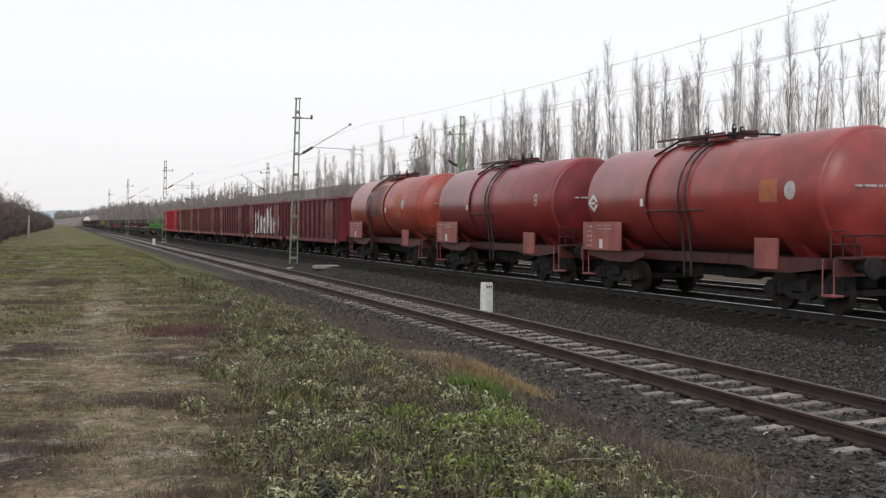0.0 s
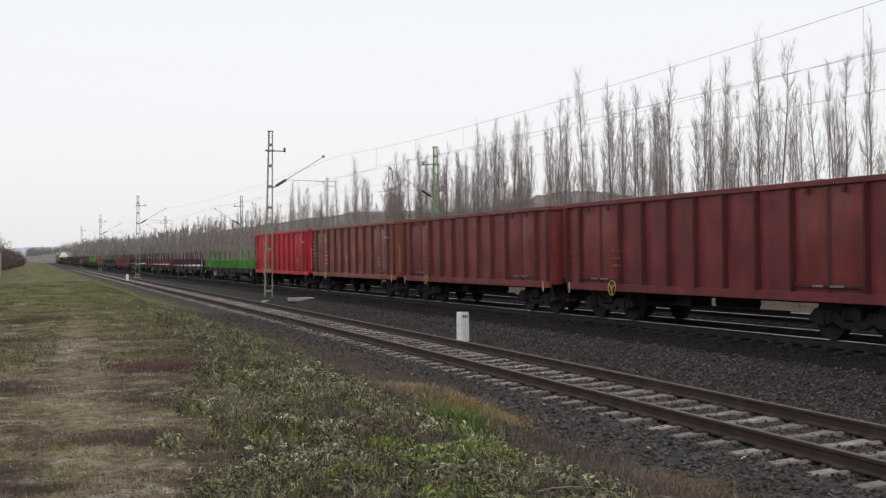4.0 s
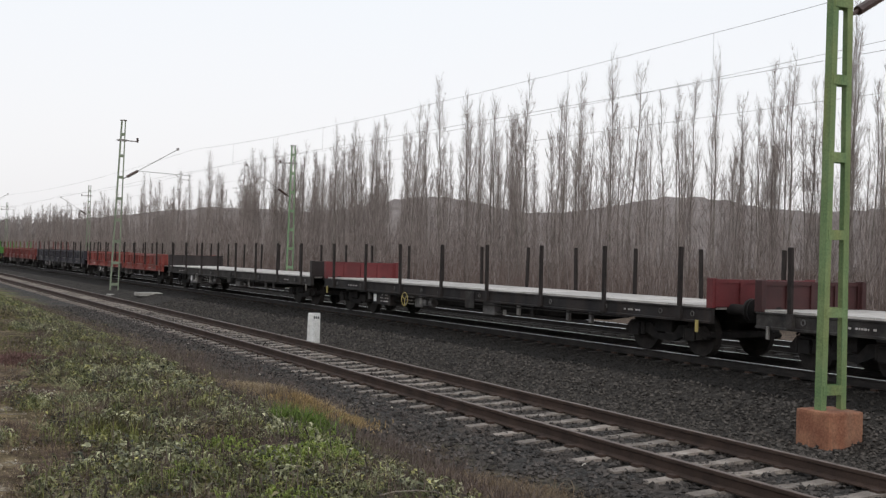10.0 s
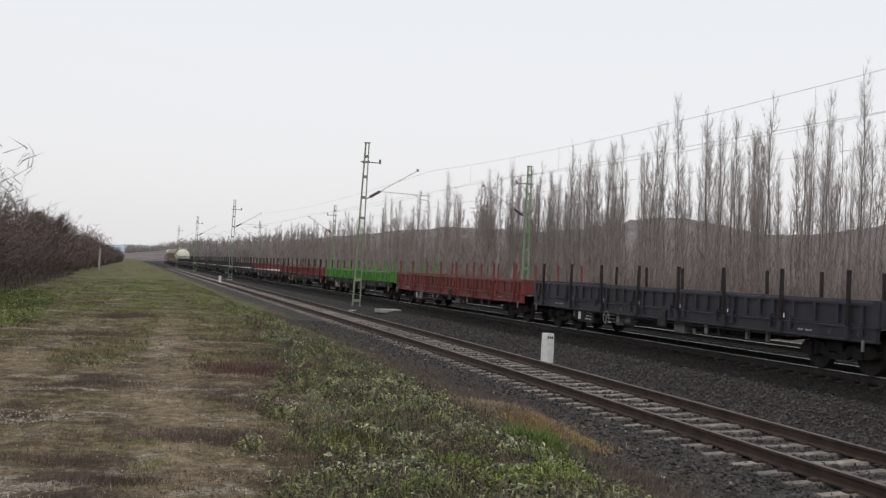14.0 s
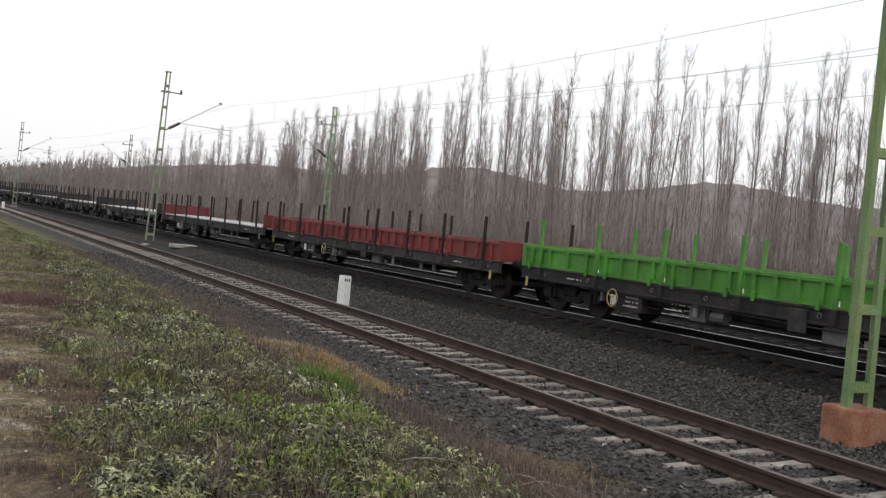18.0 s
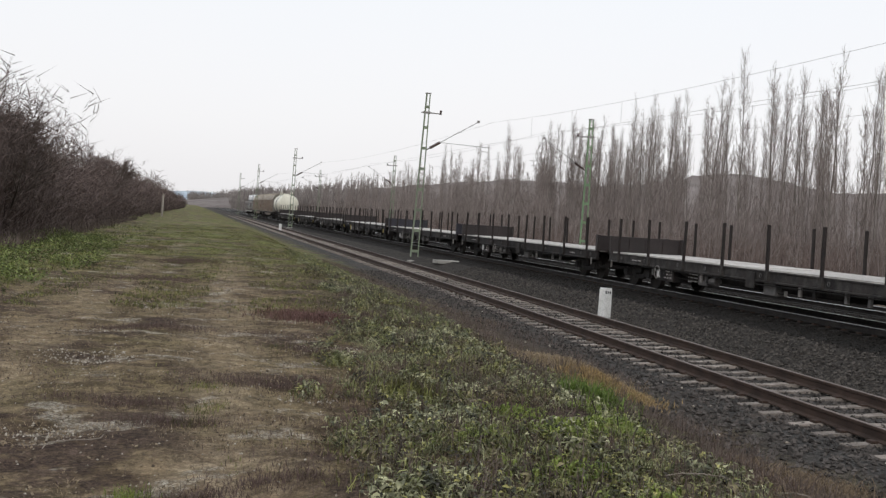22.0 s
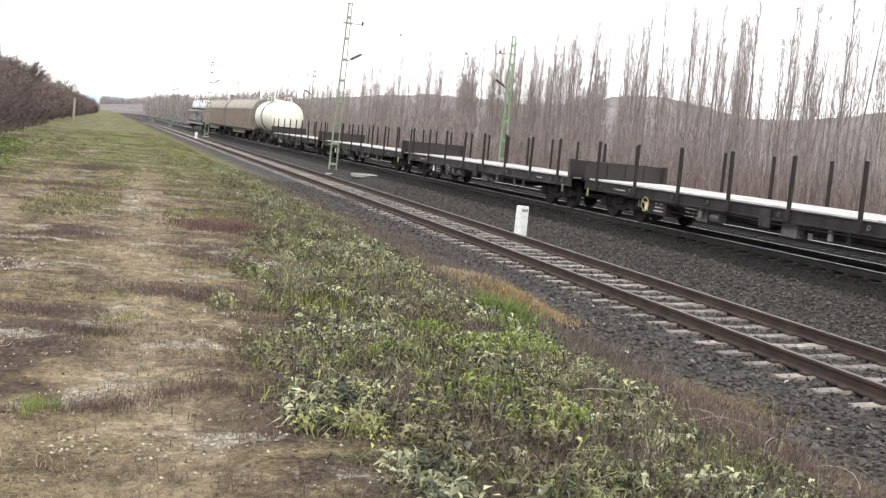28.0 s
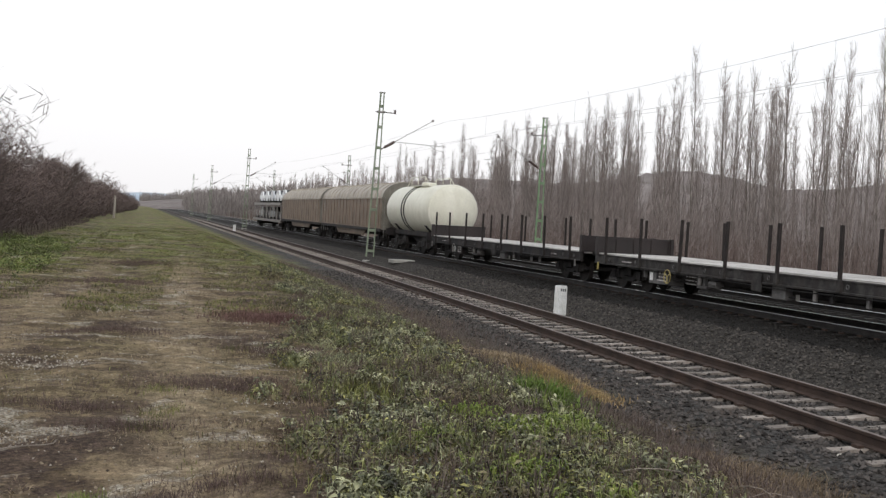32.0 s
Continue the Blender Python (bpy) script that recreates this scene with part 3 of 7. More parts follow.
def ridge(name, far, bearings, rise, material, label, foot=-5.0):
    """A long hill seen from the line: crest heights by bearing, with a front slope and rough, wooded surface."""
    vs, fs, rows = [], [], 9
    for i, a in enumerate(bearings):
        top = far * math.tan(radians(rise(a)))
        for j in range(rows):
            s = j / (rows - 1)
            d = far * (0.72 + 0.28 * s)
            z = foot + (top - foot) * (math.sin(s * math.pi / 2) ** 1.3)
            z += (noise.noise((a * 1.9, s * 6, 1.0)) * 0.05 + noise.noise((a * 9, s * 20, 3.0)) * 0.018) * top
            vs.append((d * math.sin(radians(a)), d * math.cos(radians(a)), z))
    for i in range(len(bearings) - 1):
        for j in range(rows - 1):
            k = i * rows + j
            fs.append((k, k + rows, k + rows + 1, k + 1))
    ob = new(name, soup(name, vs, fs, material))
    ob.data.polygons.foreach_set("use_smooth", [True] * len(fs))
    return tagged(ob, label, "hill", kind="structure")


def bell(a, c, w):
    return math.exp(-((a - c) / w) ** 2)


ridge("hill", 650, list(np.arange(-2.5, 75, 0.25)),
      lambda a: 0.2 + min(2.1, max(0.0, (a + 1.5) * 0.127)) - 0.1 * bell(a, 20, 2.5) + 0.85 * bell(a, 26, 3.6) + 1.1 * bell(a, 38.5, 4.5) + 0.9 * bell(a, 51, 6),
      hazed("hazed_wooded_hillside", (0.18, 0.156, 0.146), (0.255, 0.224, 0.212), 0.05), "bare wooded grey-brown hill, winter haze put into its colour")
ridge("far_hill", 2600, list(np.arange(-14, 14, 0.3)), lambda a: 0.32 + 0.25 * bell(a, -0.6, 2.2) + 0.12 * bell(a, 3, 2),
      hazed("haze_blue_hill", (0.40, 0.46, 0.52), (0.46, 0.52, 0.57), 0.004), "far-off hill, pale blue from haze put into its colour")


# ---- tracks ----
def sweep(profile, middle, offset, level, ys):
    """Draws a rail profile along the line."""
    n, vs, fs = len(profile), [], []
    for y in ys:
        c = middle(y) + offset
        vs += [(c + px, y, level + pz) for px, pz in profile]
    for k in range(len(ys) - 1):
        for i in range(n):
            fs.append((k * n + i, k * n + (i + 1) % n, (k + 1) * n + (i + 1) % n, (k + 1) * n + i))
    fs += [tuple(range(n - 1, -1, -1)), tuple((len(ys) - 1) * n + i for i in range(n))]
    return Shape().add(vs, fs)


WEB = [(-0.07, -0.165), (0.07, -0.165), (0.07, -0.15), (0.012, -0.13), (0.012, -0.05), (0.034, -0.038), (0.034, -0.006), (-0.034, -0.006),
       (-0.034, -0.038), (-0.012, -0.05), (-0.012, -0.13), (-0.07, -0.15)]
HEAD = [(-0.033, -0.008), (0.033, -0.008), (0.03, -0.001), (0.02, 0.0), (-0.02, 0.0), (-0.03, -0.001)]
RAIL_YS = list(range(-440, 0, 20)) + list(range(0, 160, 4)) + list(range(160, 720, 20))


def track(name, middle, level, label, head, web):
    ob = tagged(new(name), label, "railway track", kind="structure")
    for s in (-1, 1):
        rail = part("rail", sweep(WEB, middle, s * GAUGE / 2, level, RAIL_YS), web, ob)
        part("rail_head", sweep(HEAD, middle, s * GAUGE / 2, level, RAIL_YS), head, rail)
    return ob


siding = track("siding_track", side_x, 0.0, "rusty siding track on pale sleepers in ballast", M_RAILTOP2, M_RAIL)
near_track = track("near_main_track", main_x, RAIL, "main line track with bright worn rail tops", M_RAILTOP, M_RAILDARK)
far_track = track("far_main_track", lambda y: main_x(y) + 4.2, RAIL, "second main line track behind the train", M_RAILTOP, M_RAILDARK)

SLEEPER = [(-1.22, -0.2), (1.22, -0.2), (1.22, -0.02), (0.9, 0.0), (0.55, 0.012), (0.3, -0.012), (-0.3, -0.012), (-0.55, 0.012), (-0.9, 0.0), (-1.22, -0.02)]


def sleeper_mesh(material):
    return Shape().prism(SLEEPER, "y", -0.088, 0.088).mesh("sleeper", material)


def lay_sleepers(parent, middle, slope, level, start, gap, count, material, sink=0.168):
    me = sleeper_mesh(material)
    fix = Shape()
    for s in (-1, 1):
        for e in (-0.11, 0.11):
            fix.box(s * GAUGE / 2 + e - 0.04, -0.06, 0.0, s * GAUGE / 2 + e + 0.04, 0.06, 0.035)
    fm = fix.mesh("rail_fastening", M_RAIL)
    for i in range(count):
        y = start + i * gap + random.uniform(-0.03, 0.03)
        ob = part("sleeper", me, None, parent, at=pose(middle(y) + random.uniform(-0.04, 0.04), y, level - sink - random.uniform(0, 0.012), 0, random.uniform(-0.4, 0.4),
                                                       -math.degrees(math.atan(slope(y))) + random.uniform(-1, 1)))
        part("rail_fastening", fm, None, ob)


def side_slope(y):
    return (side_x(y + 0.5) - side_x(y - 0.5))


# stretches further along, joined
def far_sleepers(name, parent, middle, level, y0, y1, gap, material):
    s = Shape()
    y = y0
    while y < y1:
        c = middle(y)
        s.box(c - 1.22, y - 0.09, level - 0.36, c + 1.22, y + 0.09, level - 0.168)
        y += gap
    ob = part(name, s, material, parent)
    ob["kind"] = "stuff"


# ---- masts and wires ----
def lattice_mast(label, x, y, foot, height, arm_way, arm, green, rake=0.0, base_w=0.36, top_w=0.2, foot_mat=None, reach=3.6, block=0.42):
    """Two channel legs joined by batten plates on a block, with a hinged arm that holds the wires."""
    ob = tagged(new("catenary_mast"), label, "catenary mast", "catenary masts")
    ob.matrix_world = pose(x, y, foot)
    part("foundation", Shape().box(-0.33, -0.32, -0.5, 0.33, 0.32, block, 0.04), foot_mat or M_CONC, ob, "stained concrete block")
    lean = math.tan(radians(rake)) * height
    thick = 0.05 if y < 20 else 0.03

    def leg(s, z):
        k = z / height
        return Vector((lean * k + s * (base_w * (1 - k) + top_w * k) / 2, 0, 0.4 + z))

    for s in (-1, 1):
        sh = Shape()
        a, b = leg(s, 0), leg(s, height)
        for web in (((-0.014, -0.07), (0.014, -0.07), (0.014, 0.07), (-0.014, 0.07)), ((-thick - s * 0.02, -0.075), (thick - s * 0.02, -0.075), (thick - s * 0.02, -0.06), (-thick - s * 0.02, -0.06))):
            vs = [p + Vector((x, y, 0)) for p in (a, b) for x, y in web]
            sh.add(vs, [(0, 1, 2, 3), (7, 6, 5, 4), (0, 4, 5, 1), (1, 5, 6, 2), (2, 6, 7, 3), (3, 7, 4, 0)])
        part("leg", sh, green, ob)
    z = 0.3
    while z < height - 0.1:
        p, q = leg(-1, z), leg(1, z)
        part("batten", Shape().box(p.x, -0.085, p.z - 0.07, q.x, -0.07, p.z + 0.07), green, ob)
        part("batten", Shape().box(p.x, 0.07, p.z - 0.07, q.x, 0.085, p.z + 0.07), green, ob)
        z += 1.1
    mid_x = lean
    part("mast_cap", Shape().box(mid_x - top_w / 2 - 0.05, -0.1, height + 0.4, mid_x + top_w / 2 + 0.05, 0.1, height + 0.45), M_STEEL, ob)
    bz = height - 1.0
    c = Vector((lean * bz / height, 0, 0.4 + bz))
    br = part("bracket", Shape().tube((c.x, 0, c.z), (c.x + arm_way * 0.8, 0, c.z - 0.02), 0.03), M_STEEL, ob)
    part("insulator", Shape().spin([(-0.12, 0.02), (-0.1, 0.07), (-0.05, 0.04), (0, 0.07), (0.05, 0.04), (0.1, 0.07), (0.12, 0.02)], (c.x + arm_way * 0.76, 0, c.z + 0.05), "z", 10), M_INSUL, br)
    part("bracket", Shape().tube((c.x, 0, c.z), (c.x - arm_way * 0.3, 0, c.z), 0.03), M_STEEL, ob)
    part("clasp", Shape().box(c.x - 0.2, -0.1, c.z - 0.05, c.x + 0.2, 0.1, c.z + 0.05), M_STEEL, ob)
    if arm:
        hz = height - 2.97
        x0 = lean * hz / height + arm_way * (base_w + top_w) / 4
        root = Vector((x0, 0, 0.4 + hz))
        tip = root + Vector((arm_way * reach, 0, 1.68))
        reg = root + Vector((arm_way * (reach + 0.8), 0, 0.34))
        mid = root.lerp(tip, 0.26)
        ar = part("cantilever", Shape().tube(mid, tip, 0.021), M_ARM, ob)
        part("insulator", Shape().tube(root, root.lerp(mid, 0.35), 0.03).tube(root.lerp(mid, 0.25), mid, 0.075), M_INSUL, ar)
        part("steady_arm", Shape().tube(mid, reg, 0.017), M_ARM, ar)
        part("registration_drop", Shape().tube(reg - Vector((arm_way * 0.9, 0, -0.02)), reg - Vector((arm_way * 0.55, 0, 0.2)), 0.015).tube(reg - Vector((arm_way * 0.55, 0, 0.2)), reg - Vector((arm_way * 0.1, 0, 0.26)), 0.012), M_STEEL, ar)
        part("clamp", Shape().box(tip.x - 0.06, -0.05, tip.z - 0.05, tip.x + 0.06, 0.05, tip.z + 0.08), M_STEEL, ar)
    return ob


MASTS = [(12.15, 11.9), (10.73, 59.3), (8.86, 125.4), (7.3, 182.0), (6.0, 240.0)]
lattice_mast("green lattice catenary mast on a rust-red concrete block", 12.15, 11.9, -0.35, 8.6, 1, True, M_NEARMAST, 0.0, 0.42, 0.26, M_FOOT, 2.9)
lattice_mast("green and grey lattice catenary mast beside the siding", 10.85, 59.3, -0.5, 8.7, 1, True, M_GREYMAST, 1.6, 0.42, 0.2, M_CONC, 2.75, 0.2)
for mx, my in MASTS[2:]:
    lattice_mast("grey lattice catenary mast far along the line", mx, my, -0.5, 8.7, 1, True, M_GREYMAST, 1.2, 0.42, 0.22, M_CONC, 2.75)
FAR_MASTS = [(23.3, 17.0), (21.55, 63.2), (19.2, 120.0), (17.0, 180.0)]
for mx, my in FAR_MASTS[1:]:
    lattice_mast("green lattice catenary mast behind the far track", mx, my, -0.6, 8.5, -1, True, M_GREENMAST if my < 70 else M_GREYMAST, 0.3, 0.42, 0.22, M_CONC, 2.6)


def wire(name, pts, r, label, sag=0.0):
    cut = [Vector(pts[0])]
    for p, q in zip(pts, pts[1:]):
        p, q = Vector(p), Vector(q)
        cut += [p.lerp(q, i / 8) - Vector((0, 0, sag * 4 * (i / 8) * (1 - i / 8))) for i in range(1, 9)]
    ob = part(name, Shape().line(cut, r, 5), M_WIRE)
    return tagged(ob, label, "overhead wire", "overhead wires")


span_y = [-60.0, 11.9, 59.3, 125.4, 178.0, 235.0]
for k, off in ((0, 0.0), (1, 4.2)):
    ys = span_y if k == 0 else [-50.0, 17.0, 63.2, 120.0, 180.0, 240.0]
    wire("contact_wire", [(main_x(y) + off + (0.25 if i % 2 else -0.25), y, RAIL + 6.0) for i, y in enumerate(ys)], 0.005, "thin contact wire over the main track", 0.02)
    wire("catenary_wire", [(main_x(y) + off, y, RAIL + 7.2) for y in ys], 0.005, "sagging carrier wire over the main track", 0.4)
drops = Shape()
for k, off in ((0, 0.0), (1, 4.2)):
    for y in np.arange(14, 58, 5.5):
        q = (y - 11.9) / 47.4
        drops.tube((main_x(y) + off, y, RAIL + 6.0), (main_x(y) + off, y, RAIL + 7.2 - 1.6 * q * (1 - q)), 0.004, n=4)
tagged(part("wire_droppers", drops, M_WIRE), "thin droppers between carrier and contact wire", "overhead wire", kind="stuff")


# ---- kilometre post and small line-side things ----
post = tagged(new("kilometre_post"), "white-painted kilometre post in the ballast beside the siding", "marker post")
post.matrix_world = pose(10.0, 27.3, -0.42, -1.0, 1.5, 22)
part("stone", Shape().prism([(-0.14, 0.0), (0.14, 0.0), (0.13, 0.93), (0.11, 0.98), (-0.11, 0.98), (-0.13, 0.93)], "y", -0.09, 0.09), M_POST, post)
for dx in (-0.07, 0.0, 0.07):
    part("number_bar", Shape().box(dx - 0.02, -0.096, 0.83, dx + 0.02, -0.092, 0.9), M_BLACK, post, "small dark unreadable figure")

SLAB = (11.6, 54.6)
slab = tagged(part("concrete_slab", Shape().box(-0.55, -0.45, 0, 0.55, 0.45, 0.16, 0.02), M_CONC, at=pose(SLAB[0], SLAB[1], ground_z(*SLAB) - 0.06, 0, 0, 6)), "flat grey concrete cover slab in the ballast", "slab")
stub = tagged(new("signal_stub"), "low white marker far along the siding", "marker post")
stub.matrix_world = pose(6.6, 106.0, -0.3)
part("post", Shape().box(-0.12, -0.1, 0, 0.12, 0.1, 0.85, 0.02), M_WHITE, stub)
gate = tagged(new("boundary_post"), "pale wooden post at the edge of the brush", "post")
gate.matrix_world = pose(-4.6, 118.0, 0.4)
part("post", Shape().tube((0, 0, 0), (0.05, 0, 2.3), 0.11, 0.09, 8), surf("pale_wood", (0.3, 0.26, 0.22), (0.42, 0.38, 0.33), 3, 0.9), gate)


# ---- the train ----
def gone(t):
    """Metres that the train has run after t seconds; it is braking gently."""
    return 18.257 * t - 0.1436 * t * t


MOVING = []      # things of the train and where their middle stands at the start


def vehicle(name, front, rear, label, category, group="freight wagons"):
    """An empty at rail height; its length runs along y, the front of the train towards -y."""
    ob = tagged(new(name), label, category, group)
    MOVING.append((ob, (front + rear) / 2))
    return ob, rear - front


def shared(cache, key, make):
    if key not in cache:
        cache[key] = make()
    return cache[key]


MESHES = {}


def wheel_mesh():
    s = Shape().spin([(-0.07, 0.30), (-0.07, 0.46), (0.045, 0.47), (0.05, 0.49), (0.075, 0.49), (0.075, 0.38), (0.03, 0.36), (0.02, 0.16), (0.09, 0.13), (0.09, 0.02)], (0, 0, 0), "x", 20)
    return s.mesh("wheel", M_WHEEL, True)


def bogie_mesh():
    s = Shape()
    for sx in (-1, 1):
        x0, x1 = sx * 0.98 - 0.06, sx * 0.98 + 0.06
        s.prism([(-1.35, 0.46), (-1.15, 0.66), (-0.45, 0.62), (-0.25, 0.42), (0.25, 0.42), (0.45, 0.62), (1.15, 0.66), (1.35, 0.46), (1.3, 0.38), (0.65, 0.42), (0.3, 0.28), (-0.3, 0.28), (-0.65, 0.42), (-1.3, 0.38)], "x", x0, x1)
        for sy in (-0.9, 0.9):
            s.box(sx * 1.02 - 0.12, sy - 0.13, 0.33, sx * 1.02 + 0.12, sy + 0.13, 0.6, 0.02)
            for d in (-0.2, 0.2):
                s.tube((sx * 1.03, sy + d, 0.36), (sx * 1.03, sy + d, 0.62), 0.075, n=8)
        s.box(sx * 1.05 - 0.04, -0.28, 0.46, sx * 1.05 + 0.04, 0.28, 0.72)
    s.box(-0.95, -0.22, 0.5, 0.95, 0.22, 0.82)
    for sy in (-1.3, 1.3):
        s.box(-0.95, sy - 0.05, 0.42, 0.95, sy + 0.05, 0.54)
    return s.mesh("bogie_frame", M_CHASSIS)


def running_gear(ob, length, inset=2.4, wheels=True):
    """Two bogies with their wheels, four buffers and a coupling at each end."""
    wm, bg = shared(MESHES, "wheel", wheel_mesh), shared(MESHES, "bogie", bogie_mesh)
    axle = shared(MESHES, "axle", lambda: Shape().tube((-0.8, 0, 0), (0.8, 0, 0), 0.08, n=8).mesh("axle", M_WHEEL, True))
    bf = shared(MESHES, "buffer", lambda: Shape().tube((0, -0.1, 0), (0, 0.36, 0), 0.11, n=10).tube((0, 0.36, 0), (0, 0.5, 0), 0.07, n=10).spin([(0.5, 0.05), (0.5, 0.24), (0.54, 0.23), (0.555, 0.12)], (0, 0, 0), "y", 14).mesh("buffer", M_CHASSIS, True))
    hk = shared(MESHES, "coupling", lambda: Shape().box(-0.05, 0, -0.07, 0.05, 0.4, 0.07).tube((0, 0.35, 0), (0, 0.45, -0.35), 0.04).tube((0.12, 0.1, -0.1), (0.2, 0.5, -0.42), 0.025).mesh("coupling", M_CHASSIS))
    for s in (-1, 1):
        b = part("bogie", bg, None, ob, at=pose(0, s * (length / 2 - inset), 0))
        for w in (-0.9, 0.9):
            part("axle", axle, None, b, at=pose(0, w, 0.46))
            for q in (-1, 1):
                part("wheel", wm, None, b, at=pose(q * 0.7525, w, 0.46, 0, 0, 0 if q < 0 else 180))
        for q in (-1, 1):
            part("buffer", bf, None, ob, at=pose(q * 0.875, s * (length / 2 - 0.56), 1.04, 0, 0, 0 if s > 0 else 180))
        part("coupling", hk, None, ob, at=pose(0, s * (length / 2 - 0.6), 1.0, 0, 0, 0 if s > 0 else 180))


def hand_wheel(ob, x, y, z, material):
    s = Shape().ring((0, 0, 0), 0.2, 0.012, "x", 18, 6)
    for a in (0.5, 2.6, 4.7):
        s.tube((0, 0, 0), (0, 0.2 * math.cos(a), 0.2 * math.sin(a)), 0.014, n=5)
    part("brake_wheel", s, material, ob, "yellow brake wheel" if material is M_YELLOW else "", at=pose(x, y, z))


def bars(ob, x, spots, material=None, name="lettering", label="unreadable white lettering"):
    """Rows of small painted bars on the side: y, z, width, height."""
    s = Shape()
    for y, z, w, h in spots:
        s.box(x - 0.004, y - w / 2, z, x + 0.001, y + w / 2, z + (h if name != "lettering" else h * 0.75))
    b = part(name, s, material or M_LETTER, ob, label)
    if name == "lettering":
        b["kind"] = "stuff"


def letter_block(y, z, rows, width, h=0.09, gap=0.15, seed=0):
    g = random.Random(seed)
    out = []
    for i in range(rows):
        p = y - width / 2
        while p < y + width / 2 - 0.1:
            w = g.uniform(0.022, 0.065)
            out.append((p + w / 2, z - i * gap, w, h * 0.82))
            p += w + (g.uniform(0.014, 0.026) if g.random() < 0.75 else 0.09)
    return out


def tank_wagon(front, rear, skin, label, group="red tank wagons", cream=False, marks="plain"):
    ob, ln = vehicle("tank_wagon", front, rear, label, "tank wagon", group)
    body = ln - 1.6 if not cream else 9.9
    rad, cz = (1.45, 2.62) if not cream else (1.38, 2.4)
    h = body / 2
    prof = [(-h + 0.26, rad - 0.1), (-h + 0.31, rad - 0.03), (-h + 0.37, rad), (h - 0.37, rad), (h - 0.31, rad - 0.03), (h - 0.26, rad - 0.1)]
    barrel = part("barrel", Shape().spin(prof, (0, 0, cz), "y", 56), skin, ob, smooth=True)
    for q in (-1, 1):
        dish = [(q * (h + 0.12 - e), r * rad) for e, r in ((0.0, 0.0), (0.012, 0.2), (0.05, 0.4), (0.12, 0.6), (0.2, 0.75), (0.28, 0.86))] + [(q * (h - 0.262), rad - 0.1), (q * (h - 0.3), rad - 0.2)]
        part("dished_end", Shape().spin(dish, (0, 0, cz), "y", 56), P_END if not cream and marks == "plain" else skin, barrel, "deep red dished end" if not cream and marks == "plain" else "", smooth=True)
    under = P_BEAM if not cream else M_FRAME
    s = Shape()
    for q in (-1, 1):
        s.box(q * 0.75 - 0.07, -ln / 2 + 0.56, 0.95, q * 0.75 + 0.07, ln / 2 - 0.56, 1.2)
    for q in (-1, 1):
        s.box(-1.35, q * (ln / 2 - 0.62) - 0.08, 0.85, 1.35, q * (ln / 2 - 0.62) + 0.08, 1.22)
    part("underframe", s, under, ob)
    part("centre_sill", Shape().prism([(-ln / 2 + 0.7, 1.25), (ln / 2 - 0.7, 1.25), (ln / 2 - 0.7, 0.8), (h - 3.6, 0.78), (h - 4.2, 0.62), (-h + 4.2, 0.62), (-h + 3.6, 0.78), (-ln / 2 + 0.7, 0.8)], "x", -0.45, 0.45), M_CHASSIS, ob)
    for q in (-1, 1):
        part("saddle", Shape().prism([(-1.1, 1.55), (-0.75, 1.15), (0.75, 1.15), (1.1, 1.55), (0.7, 1.4), (0, 1.28), (-0.7, 1.4)], "y", q * (h - 1.6) - 0.25, q * (h - 1.6) + 0.25), skin if not cream else M_FRAME, ob)
        if not cream and q < 0:
            part("side_bracket", Shape().box(-1.34, q * (h - 2.2) - 0.42, 0.92, -1.28, q * (h - 2.2) + 0.42, 1.62, 0.01), P_PLATE, ob, "faded pinkish bracket plate")
    band_mat = skin if not cream else M_STAKE
    climb, hoop = (1.75, -0.55) if marks == "patched" else (-0.2, 1.75)
    for y in ((hoop,) if not cream else (0.45, 1.0)):
        if cream:
            part("band", Shape().spin([(y - 0.12, rad - 0.05), (y - 0.12, rad + 0.014), (y + 0.12, rad + 0.014), (y + 0.12, rad - 0.05)], (0, 0, cz), "y", 48), band_mat, ob, "broad dark band")
        else:
            part("band", Shape().ring((0, y, cz), rad + 0.02, 0.03, "y", 48, 6), P_RIB[0], ob, "thin dark hoop round the barrel")
    # filler platform, dome, pipes, ladder
    part("filler_dome", Shape().spin([(0, 0.42), (0.16, 0.42), (0.22, 0.36), (0.24, 0.05)], (0, 0.3, cz + rad - 0.05), "z", 20), skin, ob)
    s = Shape()
    y0, y1 = -0.8, 1.5
    if cream:
        y0, y1 = -2.0, 1.9
    for x in (-0.55, 0.55):
        s.box(x - 0.12, y0, cz + rad - 0.06, x + 0.12, y1, cz + rad - 0.02)
    part("walkway", s, P_RIB[0] if not cream else P_CREAM, ob)
    s = Shape()
    if cream:
        for x in (-0.72, 0.72):
            s.line([(x, y0 - 0.5, cz + rad - 0.1), (x, y0 + 0.5, cz + rad + 0.42), (x, y1 - 0.5, cz + rad + 0.42), (x, y1 + 0.5, cz + rad - 0.1)], 0.025)
            for y in (y0 + 0.5, 0, y1 - 0.5):
                s.tube((x, y, cz + rad), (x, y, cz + rad + 0.42), 0.02)
    else:
        for y in (-0.8, -0.2, 0.4, 1.0, 1.5):
            s.box(-0.18, y - 0.1, cz + rad + 0.04, 0.18, y + 0.1, cz + rad + 0.2)
        s.tube((-0.75, -0.8, cz + rad + 0.12), (-0.75, 2.4, cz + rad + 0.1), 0.025)
    part("top_rail" if cream else "filler_pipework", s, P_RIB[0] if not cream else P_CREAM, ob)
